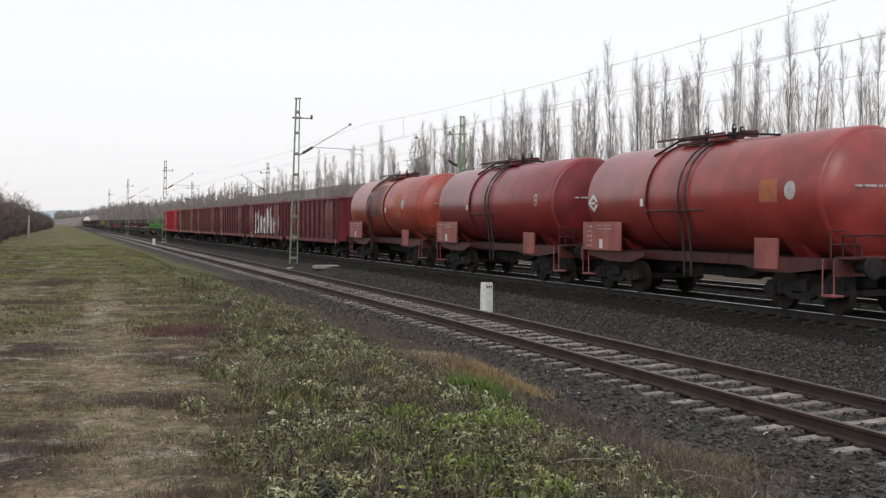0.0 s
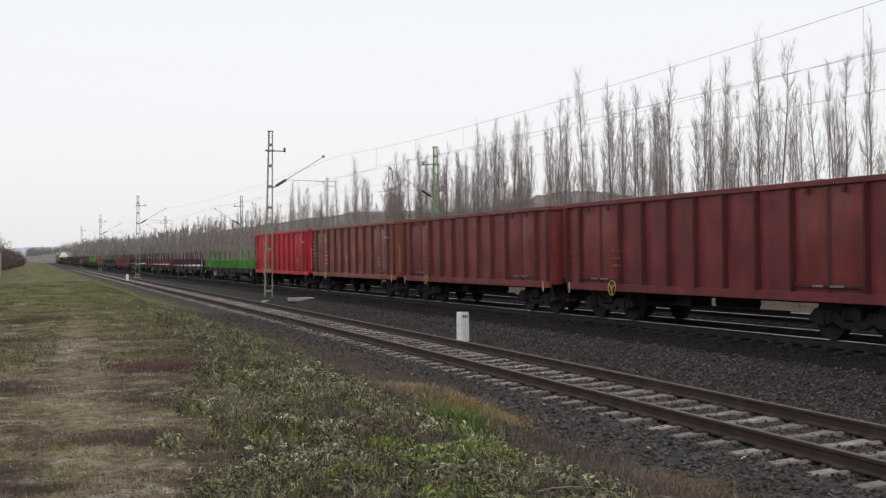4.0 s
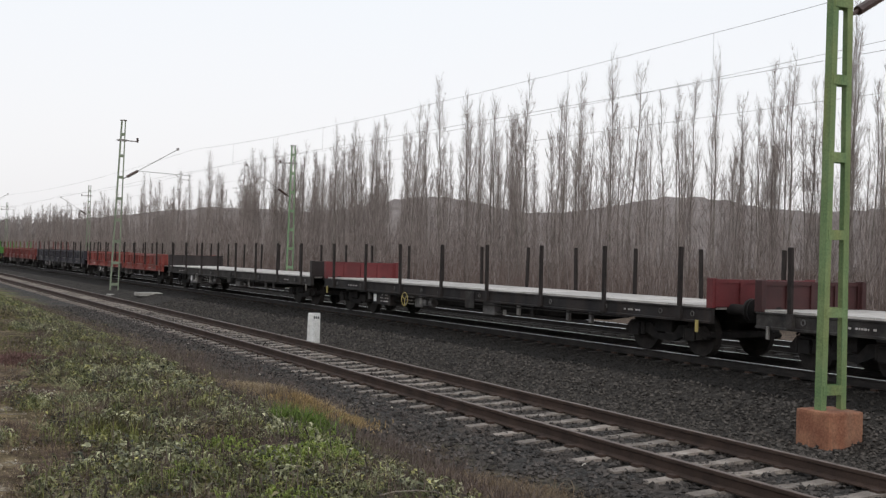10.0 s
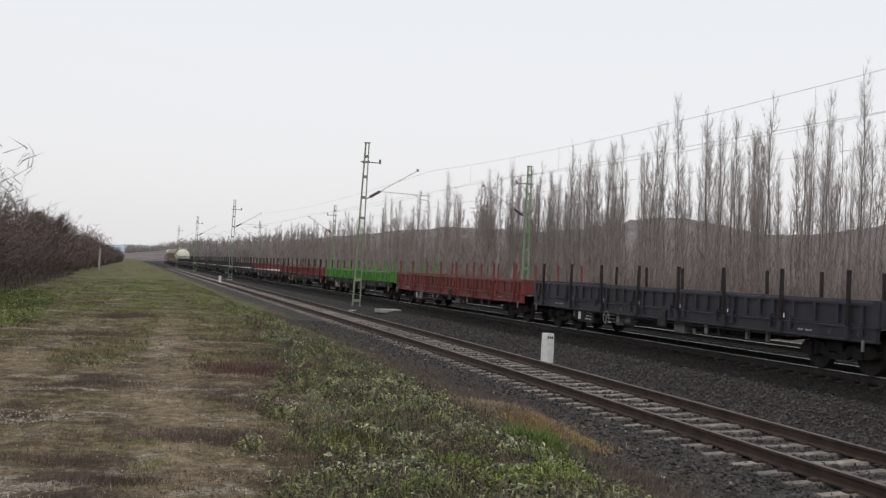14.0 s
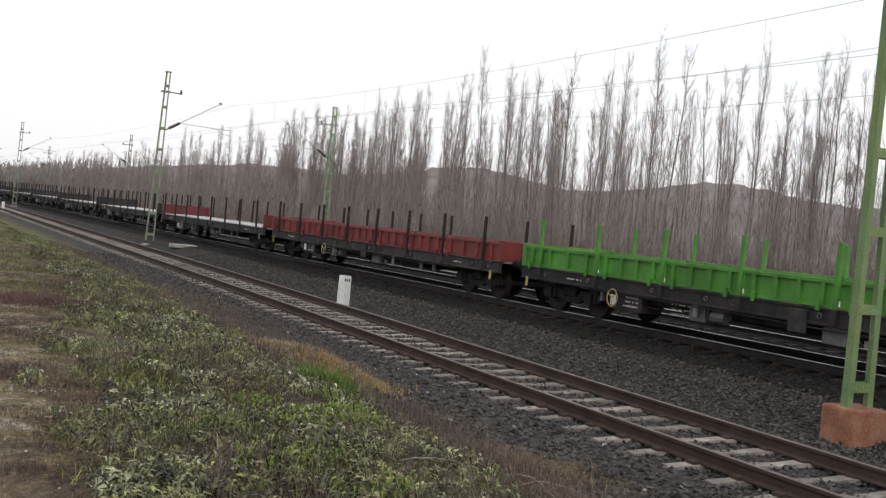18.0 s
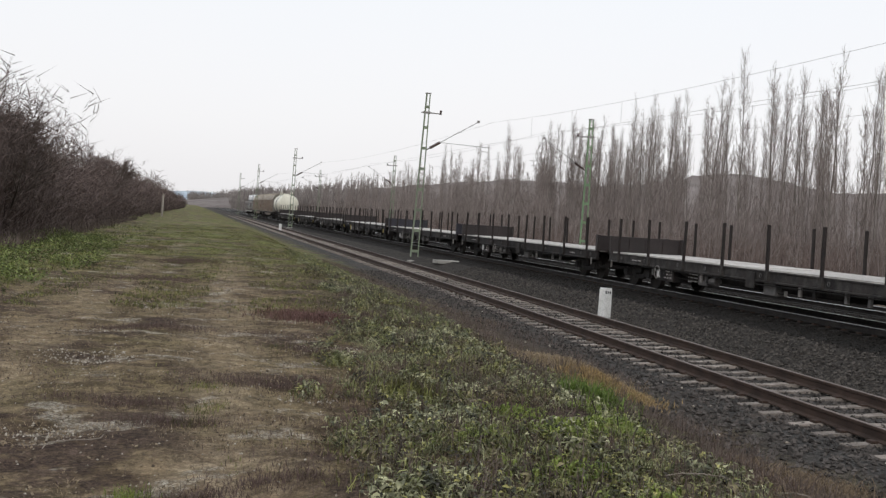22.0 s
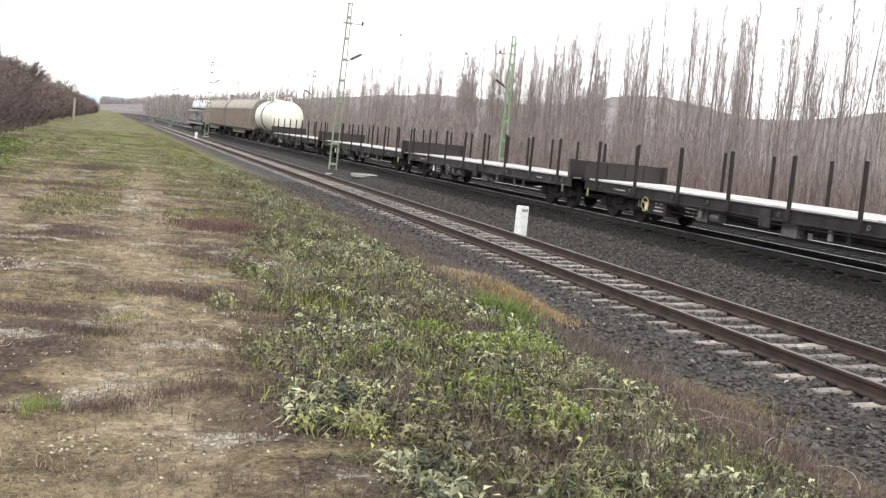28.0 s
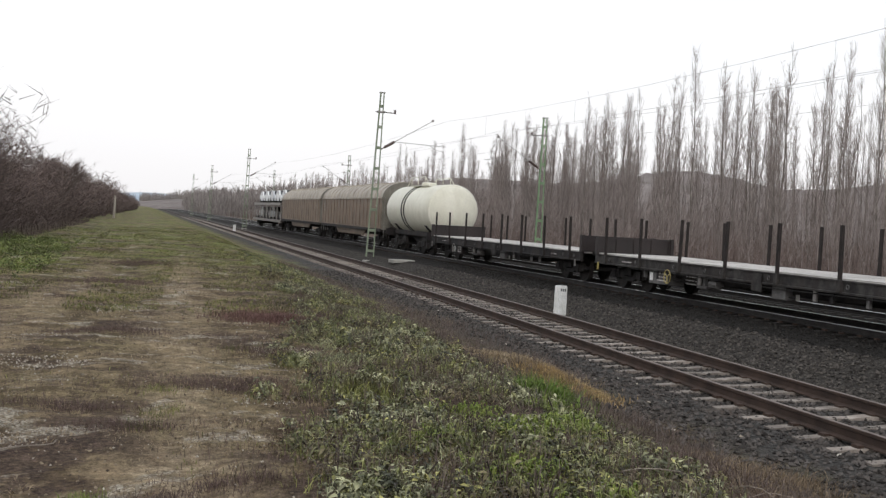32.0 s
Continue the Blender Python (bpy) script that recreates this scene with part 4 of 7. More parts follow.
    if not cream:
        for y, dx in ((-0.55, -0.3), (0.75, -0.25), (1.2, 0.2), (-0.1, 0.25)):
            part("valve", Shape().tube((dx, y, cz + rad), (dx, y, cz + rad + 0.26), 0.05, n=8).ring((dx, y, cz + rad + 0.27), 0.09, 0.015, "x", 12, 5), M_CHASSIS, ob)
        part("top_pipe", Shape().line([(-0.45, -2.6, cz + rad - 0.05), (-0.4, -1.0, cz + rad + 0.1), (-0.4, 1.8, cz + rad + 0.1), (-0.9, 2.3, cz + rad - 0.3)], 0.03), M_CHASSIS, ob)
    if not cream:
        for d in (0.0, 0.32):
            pts = []
            for i in range(11):
                a = radians(88 + i * 11.5)
                pts.append(((rad + 0.06) * math.cos(a), climb + d, cz + (rad + 0.06) * math.sin(a)))
            pts.append((-1.3, climb + d, 1.1))
            pts.append((-1.3, climb + d, 0.62))
            part("ladder_pipe", Shape().line(pts, 0.03), P_DARK, ob)
        part("hand_rail", Shape().tube((-rad - 0.03, min(climb, hoop) - (0.0 if marks == "patched" else 0.8), cz - 0.35), (-rad - 0.03, max(climb, hoop), cz - 0.35), 0.02), P_DARK, ob)
    running_gear(ob, ln, 2.15)
    if not cream:
        plate = part("data_plate", Shape().box(-1.42, h - 2.3, 1.16, -1.38, h - 0.02, 1.98, 0.008), P_PLATE, ob, "faded pinkish data plate")
        bars(plate, -1.425, letter_block(h - 0.4, 1.82, 5, 0.36, 0.08, 0.14, 3) + letter_block(h - 1.3, 1.86, 2, 0.9, 0.05, 0.1, 4))
        bars(plate, -1.425, [(h - 1.15, 1.22, 0.2, 0.26)], M_WHITE, "label_card", "small white card")
        # painted marks that follow the curved side
        def curved(name, outline, material, label, lift=0.006):
            """A painted shape: outline as metres along and metres round the shell from the middle height."""
            outline = [(p[0] + (q[0] - p[0]) * k / 6, p[1] + (q[1] - p[1]) * k / 6) for p, q in zip(outline, outline[1:] + outline[:1]) for k in range(6)]
            cy, cw = sum(p[0] for p in outline) / len(outline), sum(p[1] for p in outline) / len(outline)
            rings, n = 4, len(outline)
            vs = []
            for k in range(rings + 1):
                for u, w in outline:
                    f = k / rings
                    a = (cw + (w - cw) * f) / rad
                    vs.append((-(rad + lift) * math.cos(a), cy + (u - cy) * f, cz + (rad + lift) * math.sin(a)))
            fs = [(k * n + i, k * n + (i + 1) % n, (k + 1) * n + (i + 1) % n, (k + 1) * n + i) for k in range(rings) for i in range(n)]
            part(name, Shape().add(vs, fs), material, ob, label)

        def patch(u0, w0, u1, w1, material, text):
            curved("mark", [(u0, w0), (u1, w0), (u1, w1), (u0, w1)], material, text)

        mid = h - 0.72
        disc = [(0.2 * math.cos(i * 0.5236), 0.21 * math.sin(i * 0.5236)) for i in range(12)]
        if marks == "emblem":
            # a lozenge of four strokes with a bar through it
            for e in (-1, 1):
                for f in (-1, 1):
                    curved("mark", [(mid + e * u, -0.1 + f * w) for u, w in ((0.29, 0.04), (0.01, 0.27), (0.01, 0.13), (0.15, 0.04))], M_WHITE, "white stroke of a lozenge emblem")
            patch(mid - 0.12, -0.135, mid + 0.3, -0.065, M_WHITE, "white bar of the emblem")
            curved("mark", [(-h + 1.2 + u, 0.05 + w) for u, w in disc], M_LETTER, "round faded white mark")
            patch(-h + 1.65, -0.2, -h + 2.3, 0.33, M_ORANGE, "orange repainted patch")
        elif marks == "patched":
            curved("mark", [(-h + 2.2 + u, 0.1 + w) for u, w in disc], M_LETTER, "round faded white mark")
            patch(-h + 2.55, -0.5, -h + 3.3, 0.62, M_ORANGE, "tall orange repainted patch")
            patch(hoop + 0.12, -0.15, hoop + 0.42, 0.75, M_ORANGE, "narrow orange repainted patch")
            patch(hoop + 0.46, -0.32, climb - 0.1, 1.2, P_GREASE, "dark greasy stain below the filler")
            patch(h - 0.95, -0.62, h - 0.5, -0.1, M_ORANGE, "orange repainted patch")
            patch(h - 0.85, 0.02, h - 0.62, 0.07, M_LETTER, "faded white mark")
        else:
            patch(h - 0.85, 0.02, h - 0.55, 0.07, M_LETTER, "faded white mark")
            for w0, w1, u0, u1 in ((-0.12, -0.07, 0, 0.2), (0.03, 0.08, 0, 0.2), (0.2, 0.25, 0, 0.2), (-0.07, 0.2, 0, 0.04), (-0.07, 0.2, 0.16, 0.2)):
                patch(-h + 1.3 + u0, w0, -h + 1.3 + u1, w1, M_LETTER, "stroke of a small white mark")
        bars(ob, -rad - 0.012, [(hoop + (-0.3 if marks == "patched" else 0.25), cz - 0.22, 0.16, 0.2)], M_WHITE, "label_card", "small white card")
        s = Shape()
        for i, (x0, w) in enumerate(((-0.75, 0.12), (-0.56, 0.3), (-0.2, 0.1), (-0.06, 0.22))):
            s.box(x0, -h - 0.124, cz + 0.1, x0 + w, -h + 0.02, cz + 0.15)
        part("lettering", s, M_LETTER, ob, "unreadable white lettering")["kind"] = "stuff"
        part("end_ladder", Shape().line([(-1.1, -ln / 2 + 0.7, 0.6), (-1.1, -ln / 2 + 0.7, 1.7)], 0.02).line([(-0.8, -ln / 2 + 0.7, 0.6), (-0.8, -ln / 2 + 0.7, 1.7)], 0.02).line([(-1.1, -ln / 2 + 0.7, 1.7), (1.1, -ln / 2 + 0.7, 1.7)], 0.02), M_CHASSIS, ob)
        # railed end platform, side beams and hoses
        for q in (-1, 1):
            yy = q * (ln / 2 - 0.95)
            rail = Shape()
            for x in (-1.2, -0.4, 0.4, 1.2):
                rail.tube((x, yy, 1.2), (x, yy, 1.8), 0.018, n=5)
            for z in (1.5, 1.8):
                rail.tube((-1.2, yy, z), (1.2, yy, z), 0.018, n=5)
            part("end_railing", rail, P_BEAM, ob)
            part("end_platform", Shape().box(-1.3, q * (ln / 2 - 0.62) - 0.42, 1.22, 1.3, q * (ln / 2 - 0.62) + 0.1, 1.26), P_BEAM, ob)
            part("side_beam", Shape().prism([(q * (h - 0.2), 1.22), (q * (h - 3.4), 1.16), (q * (h - 3.4), 1.05), (q * (h - 2.6), 0.86), (q * (h - 1.4), 0.86), (q * (h - 0.2), 1.0)], "x", -1.3, -1.22), P_BEAM, ob)
            part("foot_step", Shape().box(-1.36, q * (ln / 2 - 0.85) - 0.2, 0.42, -1.1, q * (ln / 2 - 0.85) + 0.2, 0.46).tube((-1.34, q * (ln / 2 - 0.85) - 0.18, 0.44), (-1.34, q * (ln / 2 - 0.85) - 0.18, 1.2), 0.015).tube((-1.34, q * (ln / 2 - 0.85) + 0.18, 0.44), (-1.34, q * (ln / 2 - 0.85) + 0.18, 1.2), 0.015), P_PLATE, ob)
        part("air_tank", Shape().tube((0.3, -0.8, 0.75), (0.3, 0.6, 0.75), 0.22, n=14), M_CHASSIS, ob, smooth=True)
    return ob


def gondola(front, rear, skin, label, seed, writing=False, graffiti=False):
    edge = P_RIB[0] if seed < 4 else P_RIB[1] if seed < 6 else P_RIB[2]
    ob, ln = vehicle("open_wagon", front, rear, label, "open wagon", "high-sided open wagons")
    h = ln / 2 - 0.6
    top, bot, sx = 3.22, 0.92, 1.36
    for q in (-1, 1):
        wall = part("side_wall", Shape().box(q * sx - 0.02, -h, bot, q * sx + 0.02, h, top), skin, ob)
        part("top_rail", Shape().box(q * (sx + 0.02) - 0.07, -h - 0.05, top - 0.03, q * (sx + 0.02) + 0.07, h + 0.05, top + 0.09, 0.012), skin, ob)
        part("sill", Shape().box(q * (sx + 0.03) - 0.05, -h, bot - 0.1, q * (sx + 0.03) + 0.05, h, bot + 0.1, 0.01), skin, ob)
        # end panels, a pair of door leaves next to each, six panels between
        mid = (2 * h - 2 * 3.05) / 6
        stops = [-h + 0.05, -h + 0.85, -h + 1.95] + [-h + 3.05 + mid * i for i in range(7)] + [h - 1.95, h - 0.85, h - 0.05]
        for i, y in enumerate(stops):
            seam = i in (2, 10)
            rib = shared(MESHES, ("rib", edge.name, q, seam), lambda: Shape().add([(q * (sx + e), w, z) for z in (bot + 0.1, top - 0.04) for e, w in ((0.018, -0.05), (0.05 if seam else 0.14, -0.028), (0.05 if seam else 0.14, 0.028), (0.018, 0.05))],
                         [(0, 1, 2, 3), (7, 6, 5, 4), (0, 4, 5, 1), (1, 5, 6, 2), (2, 6, 7, 3), (3, 7, 4, 0)]).mesh("rib", edge))
            part("door_seam" if seam else "rib", rib, None, ob, at=pose(0, y, 0))
        for i in range(12):
            # slightly bulged, dented panels between the ribs; the door leaves stand prouder
            leaf = i in (1, 2, 9, 10)
            y0, y1 = stops[i] + 0.06, stops[i + 1] - 0.06
            g = random.Random(seed * 31 + i)
            vs = []
            for a in range(5):
                for b in range(5):
                    bulge = ((0.09 if leaf else 0.012) + g.uniform(-0.012, 0.04 if leaf else 0.015)) * math.sin(math.pi * a / 4) * math.sin(math.pi * b / 4)
                    vs.append((q * (sx + 0.024 + bulge), y0 + (y1 - y0) * a / 4, bot + (0.3 if leaf else 0.12) + (top - bot - (0.36 if leaf else 0.18)) * b / 4))
            fs = [(a * 5 + b, a * 5 + b + 1, a * 5 + b + 6, a * 5 + b + 5) for a in range(4) for b in range(4)]
            part("door_leaf" if leaf else "panel", Shape().add(vs, fs), P_DOOR[(seed + i) % 2] if leaf and seed < 5 else skin, wall, smooth=True)
        for dy in (-h + 1.95, h - 1.95):
            bar = part("door_bar", Shape().box(q * (sx + 0.07) - 0.025, dy - 1.0, bot + 0.2, q * (sx + 0.07) + 0.025, dy + 1.0, bot + 0.26), edge, ob)
            for e0, e1 in ((-0.5, -0.12), (0.1, 0.42)):
                part("latch", Shape().box(q * (sx + 0.11) - 0.02, dy + e0, bot + 0.21, q * (sx + 0.11) + 0.02, dy + e1, bot + 0.25), M_STEEL, bar, "bare steel door latch")
            for d2 in (-0.55, 0.55):
                part("hinge", Shape().box(q * (sx + 0.12) - 0.03, dy + d2 - 0.05, top - 0.2, q * (sx + 0.12) + 0.03, dy + d2 + 0.05, top - 0.06), edge, ob)
    for q in (-1, 1):
        part("end_wall", Shape().box(-sx + 0.02, q * h - 0.02, bot, sx - 0.02, q * h + 0.02, top), skin, ob)
        for x in (-0.9, -0.3, 0.3, 0.9):
            part("end_rib", Shape().box(x - 0.05, q * (h + 0.06) - 0.05, bot, x + 0.05, q * (h + 0.06) + 0.05, top - 0.02), skin, ob)
        part("end_rail", Shape().box(-sx, q * (h + 0.03) - 0.06, top - 0.03, sx, q * (h + 0.03) + 0.06, top + 0.09, 0.012), skin, ob)
        part("end_step", Shape().box(-sx - 0.02, q * (h + 0.1) - 0.12, 0.45, -sx + 0.22, q * (h + 0.1) + 0.12, 0.5).tube((-sx, q * (h + 0.1), 0.48), (-sx, q * (h + 0.1), 1.0), 0.02), M_CHASSIS, ob)
        bars(ob, -sx - 0.14, [(q * (h - 0.25), 0.72, 0.06, 0.3)], M_LETTER, "lashing_ring", "pale lashing ring")
    if seed > 4:
        for x in (-1.25, -0.45):
            part("hand_rail", Shape().line([(x, -h - 0.06, 1.15), (x, -h - 0.17, 1.2), (x, -h - 0.17, 2.2), (x, -h - 0.06, 2.25)], 0.016, 6), M_YELLOW, ob, "yellow end handrail")
    part("floor", Shape().box(-sx + 0.02, -h + 0.02, bot, sx - 0.02, h - 0.02, bot + 0.08), M_FRAME, ob)
    s = Shape()
    for x in (-0.4, 0.4):
        s.box(x - 0.08, -h, 0.72, x + 0.08, h, 1.01)
    part("underframe", s, M_CHASSIS, ob)
    part("air_tank", Shape().tube((-0.2, -0.6, 0.62), (-0.2, 0.7, 0.62), 0.2, n=12), M_CHASSIS, ob, smooth=True)
    part("brake_gear", Shape().box(-0.9, 1.0, 0.5, -0.3, 1.6, 0.85).tube((-0.6, -2.4, 0.5), (-0.6, 2.4, 0.5), 0.03), M_CHASSIS, ob)
    hand_wheel(ob, -sx - 0.16, h - 2.75, 0.92, M_YELLOW)
    running_gear(ob, ln, 2.3)
    x = -sx - 0.134
    spots = []
    if writing:
        spots += letter_block(h - 0.45, 2.55, 6, 0.38, 0.08, 0.19, seed) + letter_block(h - 2.9, 2.05, 4, 0.6, 0.09, 0.2, seed + 1) + letter_block(h - 2.75, 2.68, 2, 0.55, 0.07, 0.09, seed + 2)
        spots += letter_block(-h + 0.9, 2.6, 1, 0.7, 0.1, 0.2, seed + 3) + letter_block(0.3, 1.85, 3, 0.25, 0.08, 0.11, seed + 4) + letter_block(-h + 2.0, 1.7, 3, 0.4, 0.07, 0.15, seed + 5)
    else:
        spots += letter_block(h - 0.5, 2.3, 4, 0.35, 0.07, 0.22, seed) + letter_block(h - 2.9, 1.9, 3, 0.5, 0.08, 0.2, seed + 1)
    bars(ob, x, spots, M_LETTER if writing else M_FADED)
    if graffiti:
        x = -sx - 0.058
        # fat sprayed letter forms, one to a panel: corners as metres forward of the rear doors and up from the sill
        forms = [[(0.2, 0.05), (1.0, 0.1), (1.02, 0.55), (0.85, 0.62), (1.05, 0.7), (1.0, 1.6), (0.55, 1.62), (0.3, 1.3), (0.5, 1.12), (0.22, 0.95), (0.5, 0.78), (0.2, 0.6), (0.42, 0.42), (0.15, 0.25)],
                 [(1.15, 1.05), (1.5, 1.08), (1.52, 1.5), (1.3, 1.62), (1.15, 1.4)],
                 [(1.2, 0.1), (2.1, 0.1), (2.12, 0.75), (1.75, 1.12), (2.05, 1.3), (2.1, 1.72), (1.72, 1.78), (1.6, 1.3), (1.62, 0.95), (1.55, 0.55), (1.15, 0.42)],
                 [(2.22, 0.1), (2.62, 0.1), (2.75, 0.5), (2.95, 0.12), (3.25, 0.12), (3.28, 1.32), (2.75, 1.38), (2.62, 1.05), (2.4, 1.35), (2.22, 1.3)],
                 [(3.36, 0.1), (3.95, 0.1), (3.98, 0.5), (3.75, 0.52), (3.72, 0.85), (4.0, 0.9), (4.05, 0.1), (4.42, 0.12), (4.44, 1.65), (4.2, 1.7), (4.1, 1.25), (3.4, 1.2)],
                 [(4.55, 0.1), (5.0, 0.12), (5.12, 0.75), (5.3, 0.5), (5.45, 0.72), (5.5, 0.25), (5.75, 0.2), (5.85, 0.1), (6.1, 0.15), (6.05, 1.95), (5.62, 1.9), (5.38, 1.3), (5.1, 1.85), (4.6, 1.8)],
                 [(6.22, 0.1), (6.9, 0.1), (6.6, 0.75), (7.02, 0.15), (7.3, 0.18), (7.2, 0.6), (7.3, 1.15), (7.0, 1.22), (6.85, 0.85), (6.5, 1.25), (6.25, 1.2)],
                 [(7.75, 0.75), (8.2, 0.68), (8.35, 0.95), (8.15, 0.85), (8.05, 1.02), (7.95, 0.85), (7.7, 1.0)],
                 [(8.8, 0.95), (9.05, 0.6), (9.2, 0.3), (9.3, 0.7), (9.4, 1.5), (9.15, 1.1), (9.0, 0.8)]]
        for i, form in enumerate(forms):
            x -= 0.0015
            part("painted_shape", Shape().add([(x - (0.1 if i > 6 else 0.0), h - 3.05 - u, bot + 0.12 + w) for u, w in form], [tuple(range(len(form)))]), M_WHITE if i < 7 else M_LETTER, ob, "fat white spray-painted shape")
        bars(ob, x, [(-h + 0.35, 1.1, 0.1, 1.25)], M_WHITE, "painted_stripe", "white upright stripe")
    return ob


def flat_wagon(front, rear, label, boards=None, panel=None, sill=None, stake=None, deck=True, yellow=False, seed=0, full_far=True):
    """A stake wagon: plank deck, trussed sill, stakes along both sides, an end wall, and low drop sides or a short raised panel."""
    ob, ln = vehicle("stake_wagon", front, rear, label, "stake wagon", "stake wagons")
    h, sx, dz = ln / 2 - 0.62, 1.36, 1.08
    sill = sill or M_FRAME
    stake = stake or M_STAKE
    n = 14
    dk = shared(MESHES, ("deck", round(h, 2)), lambda: Shape().box(-sx + 0.03, -h / n + 0.008, dz - 0.05, sx - 0.03, h / n - 0.008, dz + 0.02).mesh("deck_board", M_DECK))
    for i in range(n):
        part("deck_board", dk, None, ob, at=pose(0, -h + (2 * i + 1) * h / n, random.uniform(-0.006, 0.006)))
    for q in (-1, 1):
        section = [(-0.08, -0.33), (0.08, -0.33), (0.08, -0.29), (0.05, -0.28), (0.05, -0.06), (0.08, -0.05), (0.08, -0.02), (-0.08, -0.02), (-0.08, -0.05), (-0.05, -0.06), (-0.05, -0.28), (-0.08, -0.29)]
        part("sole_bar", Shape().prism([(q * sx + u, dz + w) for u, w in section], "y", -h, h), sill, ob)
        part("sole_bar_belly", Shape().prism([(-h * 0.62, dz - 0.32), (-h * 0.42, dz - 0.52), (h * 0.42, dz - 0.52), (h * 0.62, dz - 0.32)], "x", q * (sx - 0.25) - 0.03, q * (sx - 0.25) + 0.03), M_CHASSIS, ob)
        m = 8
        st = shared(MESHES, ("stake", stake.name), lambda: Shape().box(-0.035, -0.046, dz - 0.02, 0.035, 0.046, dz + 1.2, 0.01).mesh("stake", stake))
        pocket = shared(MESHES, ("stake_pocket", sill.name), lambda: Shape().box(-0.05, -0.075, dz - 0.3, 0.05, 0.075, dz - 0.02, 0.01).mesh("stake_pocket", sill))
        for i in range(m):
            y = -h + 0.9 + (2 * h - 1.8) * i / (m - 1)
            part("stake_pocket", pocket, None, ob, at=pose(q * (sx + 0.09), y, 0))
            part("stake", st, None, ob, at=pose(q * (sx + 0.09), y, 0, random.uniform(-1.2, 1.2), random.uniform(-1, 1), 0))
        if boards is not None:
            for i in range(m - 1):
                y0 = -h + 0.9 + (2 * h - 1.8) * i / (m - 1) + 0.05
                y1 = -h + 0.9 + (2 * h - 1.8) * (i + 1) / (m - 1) - 0.05
                if i == 0:
                    y0 = -h + 0.06
                if i == m - 2:
                    y1 = h - 0.06
                b = Shape().box(q * (sx + 0.0) - 0.018, y0, dz + 0.0, q * sx + 0.018, y1, dz + 0.52)
                b.box(q * sx - 0.07, y0, dz + 0.45, q * sx + 0.07, y1, dz + 0.52).box(q * sx - 0.05, y0, dz + 0.0, q * sx + 0.05, y1, dz + 0.05)
                for kk in range(4):
                    yy = y0 + (y1 - y0) * (kk + 0.5) / 4
                    b.box(q * sx - 0.075, yy - 0.045, dz + 0.04, q * sx + 0.075, yy + 0.045, dz + 0.46)
                side = part("drop_side", b, boards, ob)
                for yy in (y0 + 0.35, y1 - 0.35):
                    part("hinge", Shape().box(q * (sx + 0.1) - 0.03, yy - 0.035, dz - (0.2 if sill is boards else 0.07), q * (sx + 0.1) + 0.03, yy + 0.035, dz + 0.12, 0.008), boards, side)
    for q in (-1, 1):
        mat = boards or panel
        if mat is not None:
            e = Shape().box(-sx, q * h - 0.03, dz, sx, q * h + 0.03, dz + 0.55)
            for x in (-1.3, -0.65, 0, 0.65, 1.3):
                e.box(x - 0.05, q * h - 0.07, dz, x + 0.05, q * h + 0.07, dz + 0.53)
            e.box(-sx, q * h - 0.06, dz + 0.48, sx, q * h + 0.06, dz + 0.56)
            part("end_wall", e, mat, ob)
        else:
            part("end_sill", Shape().box(-sx, q * h - 0.04, dz - 0.3, sx, q * h + 0.04, dz + 0.06), sill, ob)
        if mat is not None:
            for e in (-1, 1):
                part("corner_post", Shape().box(e * sx - 0.06, q * (h - 0.04) - 0.09, dz - 0.02, e * sx + 0.06, q * (h - 0.04) + 0.09, dz + 0.58, 0.01), mat, ob)
    s = Shape()
    for x in (-0.35, 0.35):
        s.prism([(-h, dz - 0.32), (-h * 0.62, dz - 0.34), (-h * 0.42, dz - 0.62), (h * 0.42, dz - 0.62), (h * 0.62, dz - 0.34), (h, dz - 0.32), (h, dz - 0.08), (-h, dz - 0.08)], "x", x - 0.07, x + 0.07)
    for kk in range(9):
        y = -h + 2 * h * (kk + 0.5) / 9
        s.box(-sx + 0.05, y - 0.05, dz - 0.3, sx - 0.05, y + 0.05, dz - 0.06)
    part("underframe", s, M_CHASSIS, ob)
    part("tool_box", Shape().box(-sx - 0.02, h - 5.2, 0.36, -sx + 0.5, h - 3.95, 0.76, 0.02), M_BOX if seed % 3 == 1 else M_FRAME, ob, "steel box under the sill")
    bars(ob, -sx - 0.022, [(h - 4.12, 0.45, 0.2, 0.24)], M_WHITE, "label_card", "white card on the box")
    bars(ob, -sx - 0.022, letter_block(h - 4.75, 0.66, 3, 0.62, 0.06, 0.1, seed + 6))
    part("distributor_box", Shape().box(-sx + 0.05, h - 7.3, 0.4, -sx + 0.45, h - 6.75, 0.72, 0.03).tube((-sx + 0.1, h - 7.9, 0.56), (-sx + 0.1, h - 7.35, 0.56), 0.13, n=10), M_BOX, ob, "grey brake valve and small cylinder")
    for yy in (-3.4, -2.75, 2.2, 2.6, 5.1):
        part("bracket_plate", Shape().box(-sx - 0.04, yy - 0.06, 0.5, -sx + 0.02, yy + 0.06, dz - 0.28, 0.008), M_STEEL if yy in (-2.75, 2.6) else M_CHASSIS, ob)
    part("pipe", Shape().line([(-sx - 0.06, -h + 2.6, dz - 0.36), (-sx - 0.06, -1.0, dz - 0.4), (-sx - 0.06, 1.2, dz - 0.37), (-sx - 0.06, h - 2.8, dz - 0.36)], 0.016, 5), M_CHASSIS, ob)
    for yy in (-h + 0.5, -h + 1.5, -h + 3.4, -h + 5.6, -0.9, 1.4, h - 7.4, h - 5.6, h - 3.1, h - 1.2):
        part("lashing_eye", Shape().ring((-sx - 0.09, yy, dz - 0.16), 0.05, 0.012, "x", 10, 5), M_BOX, ob)
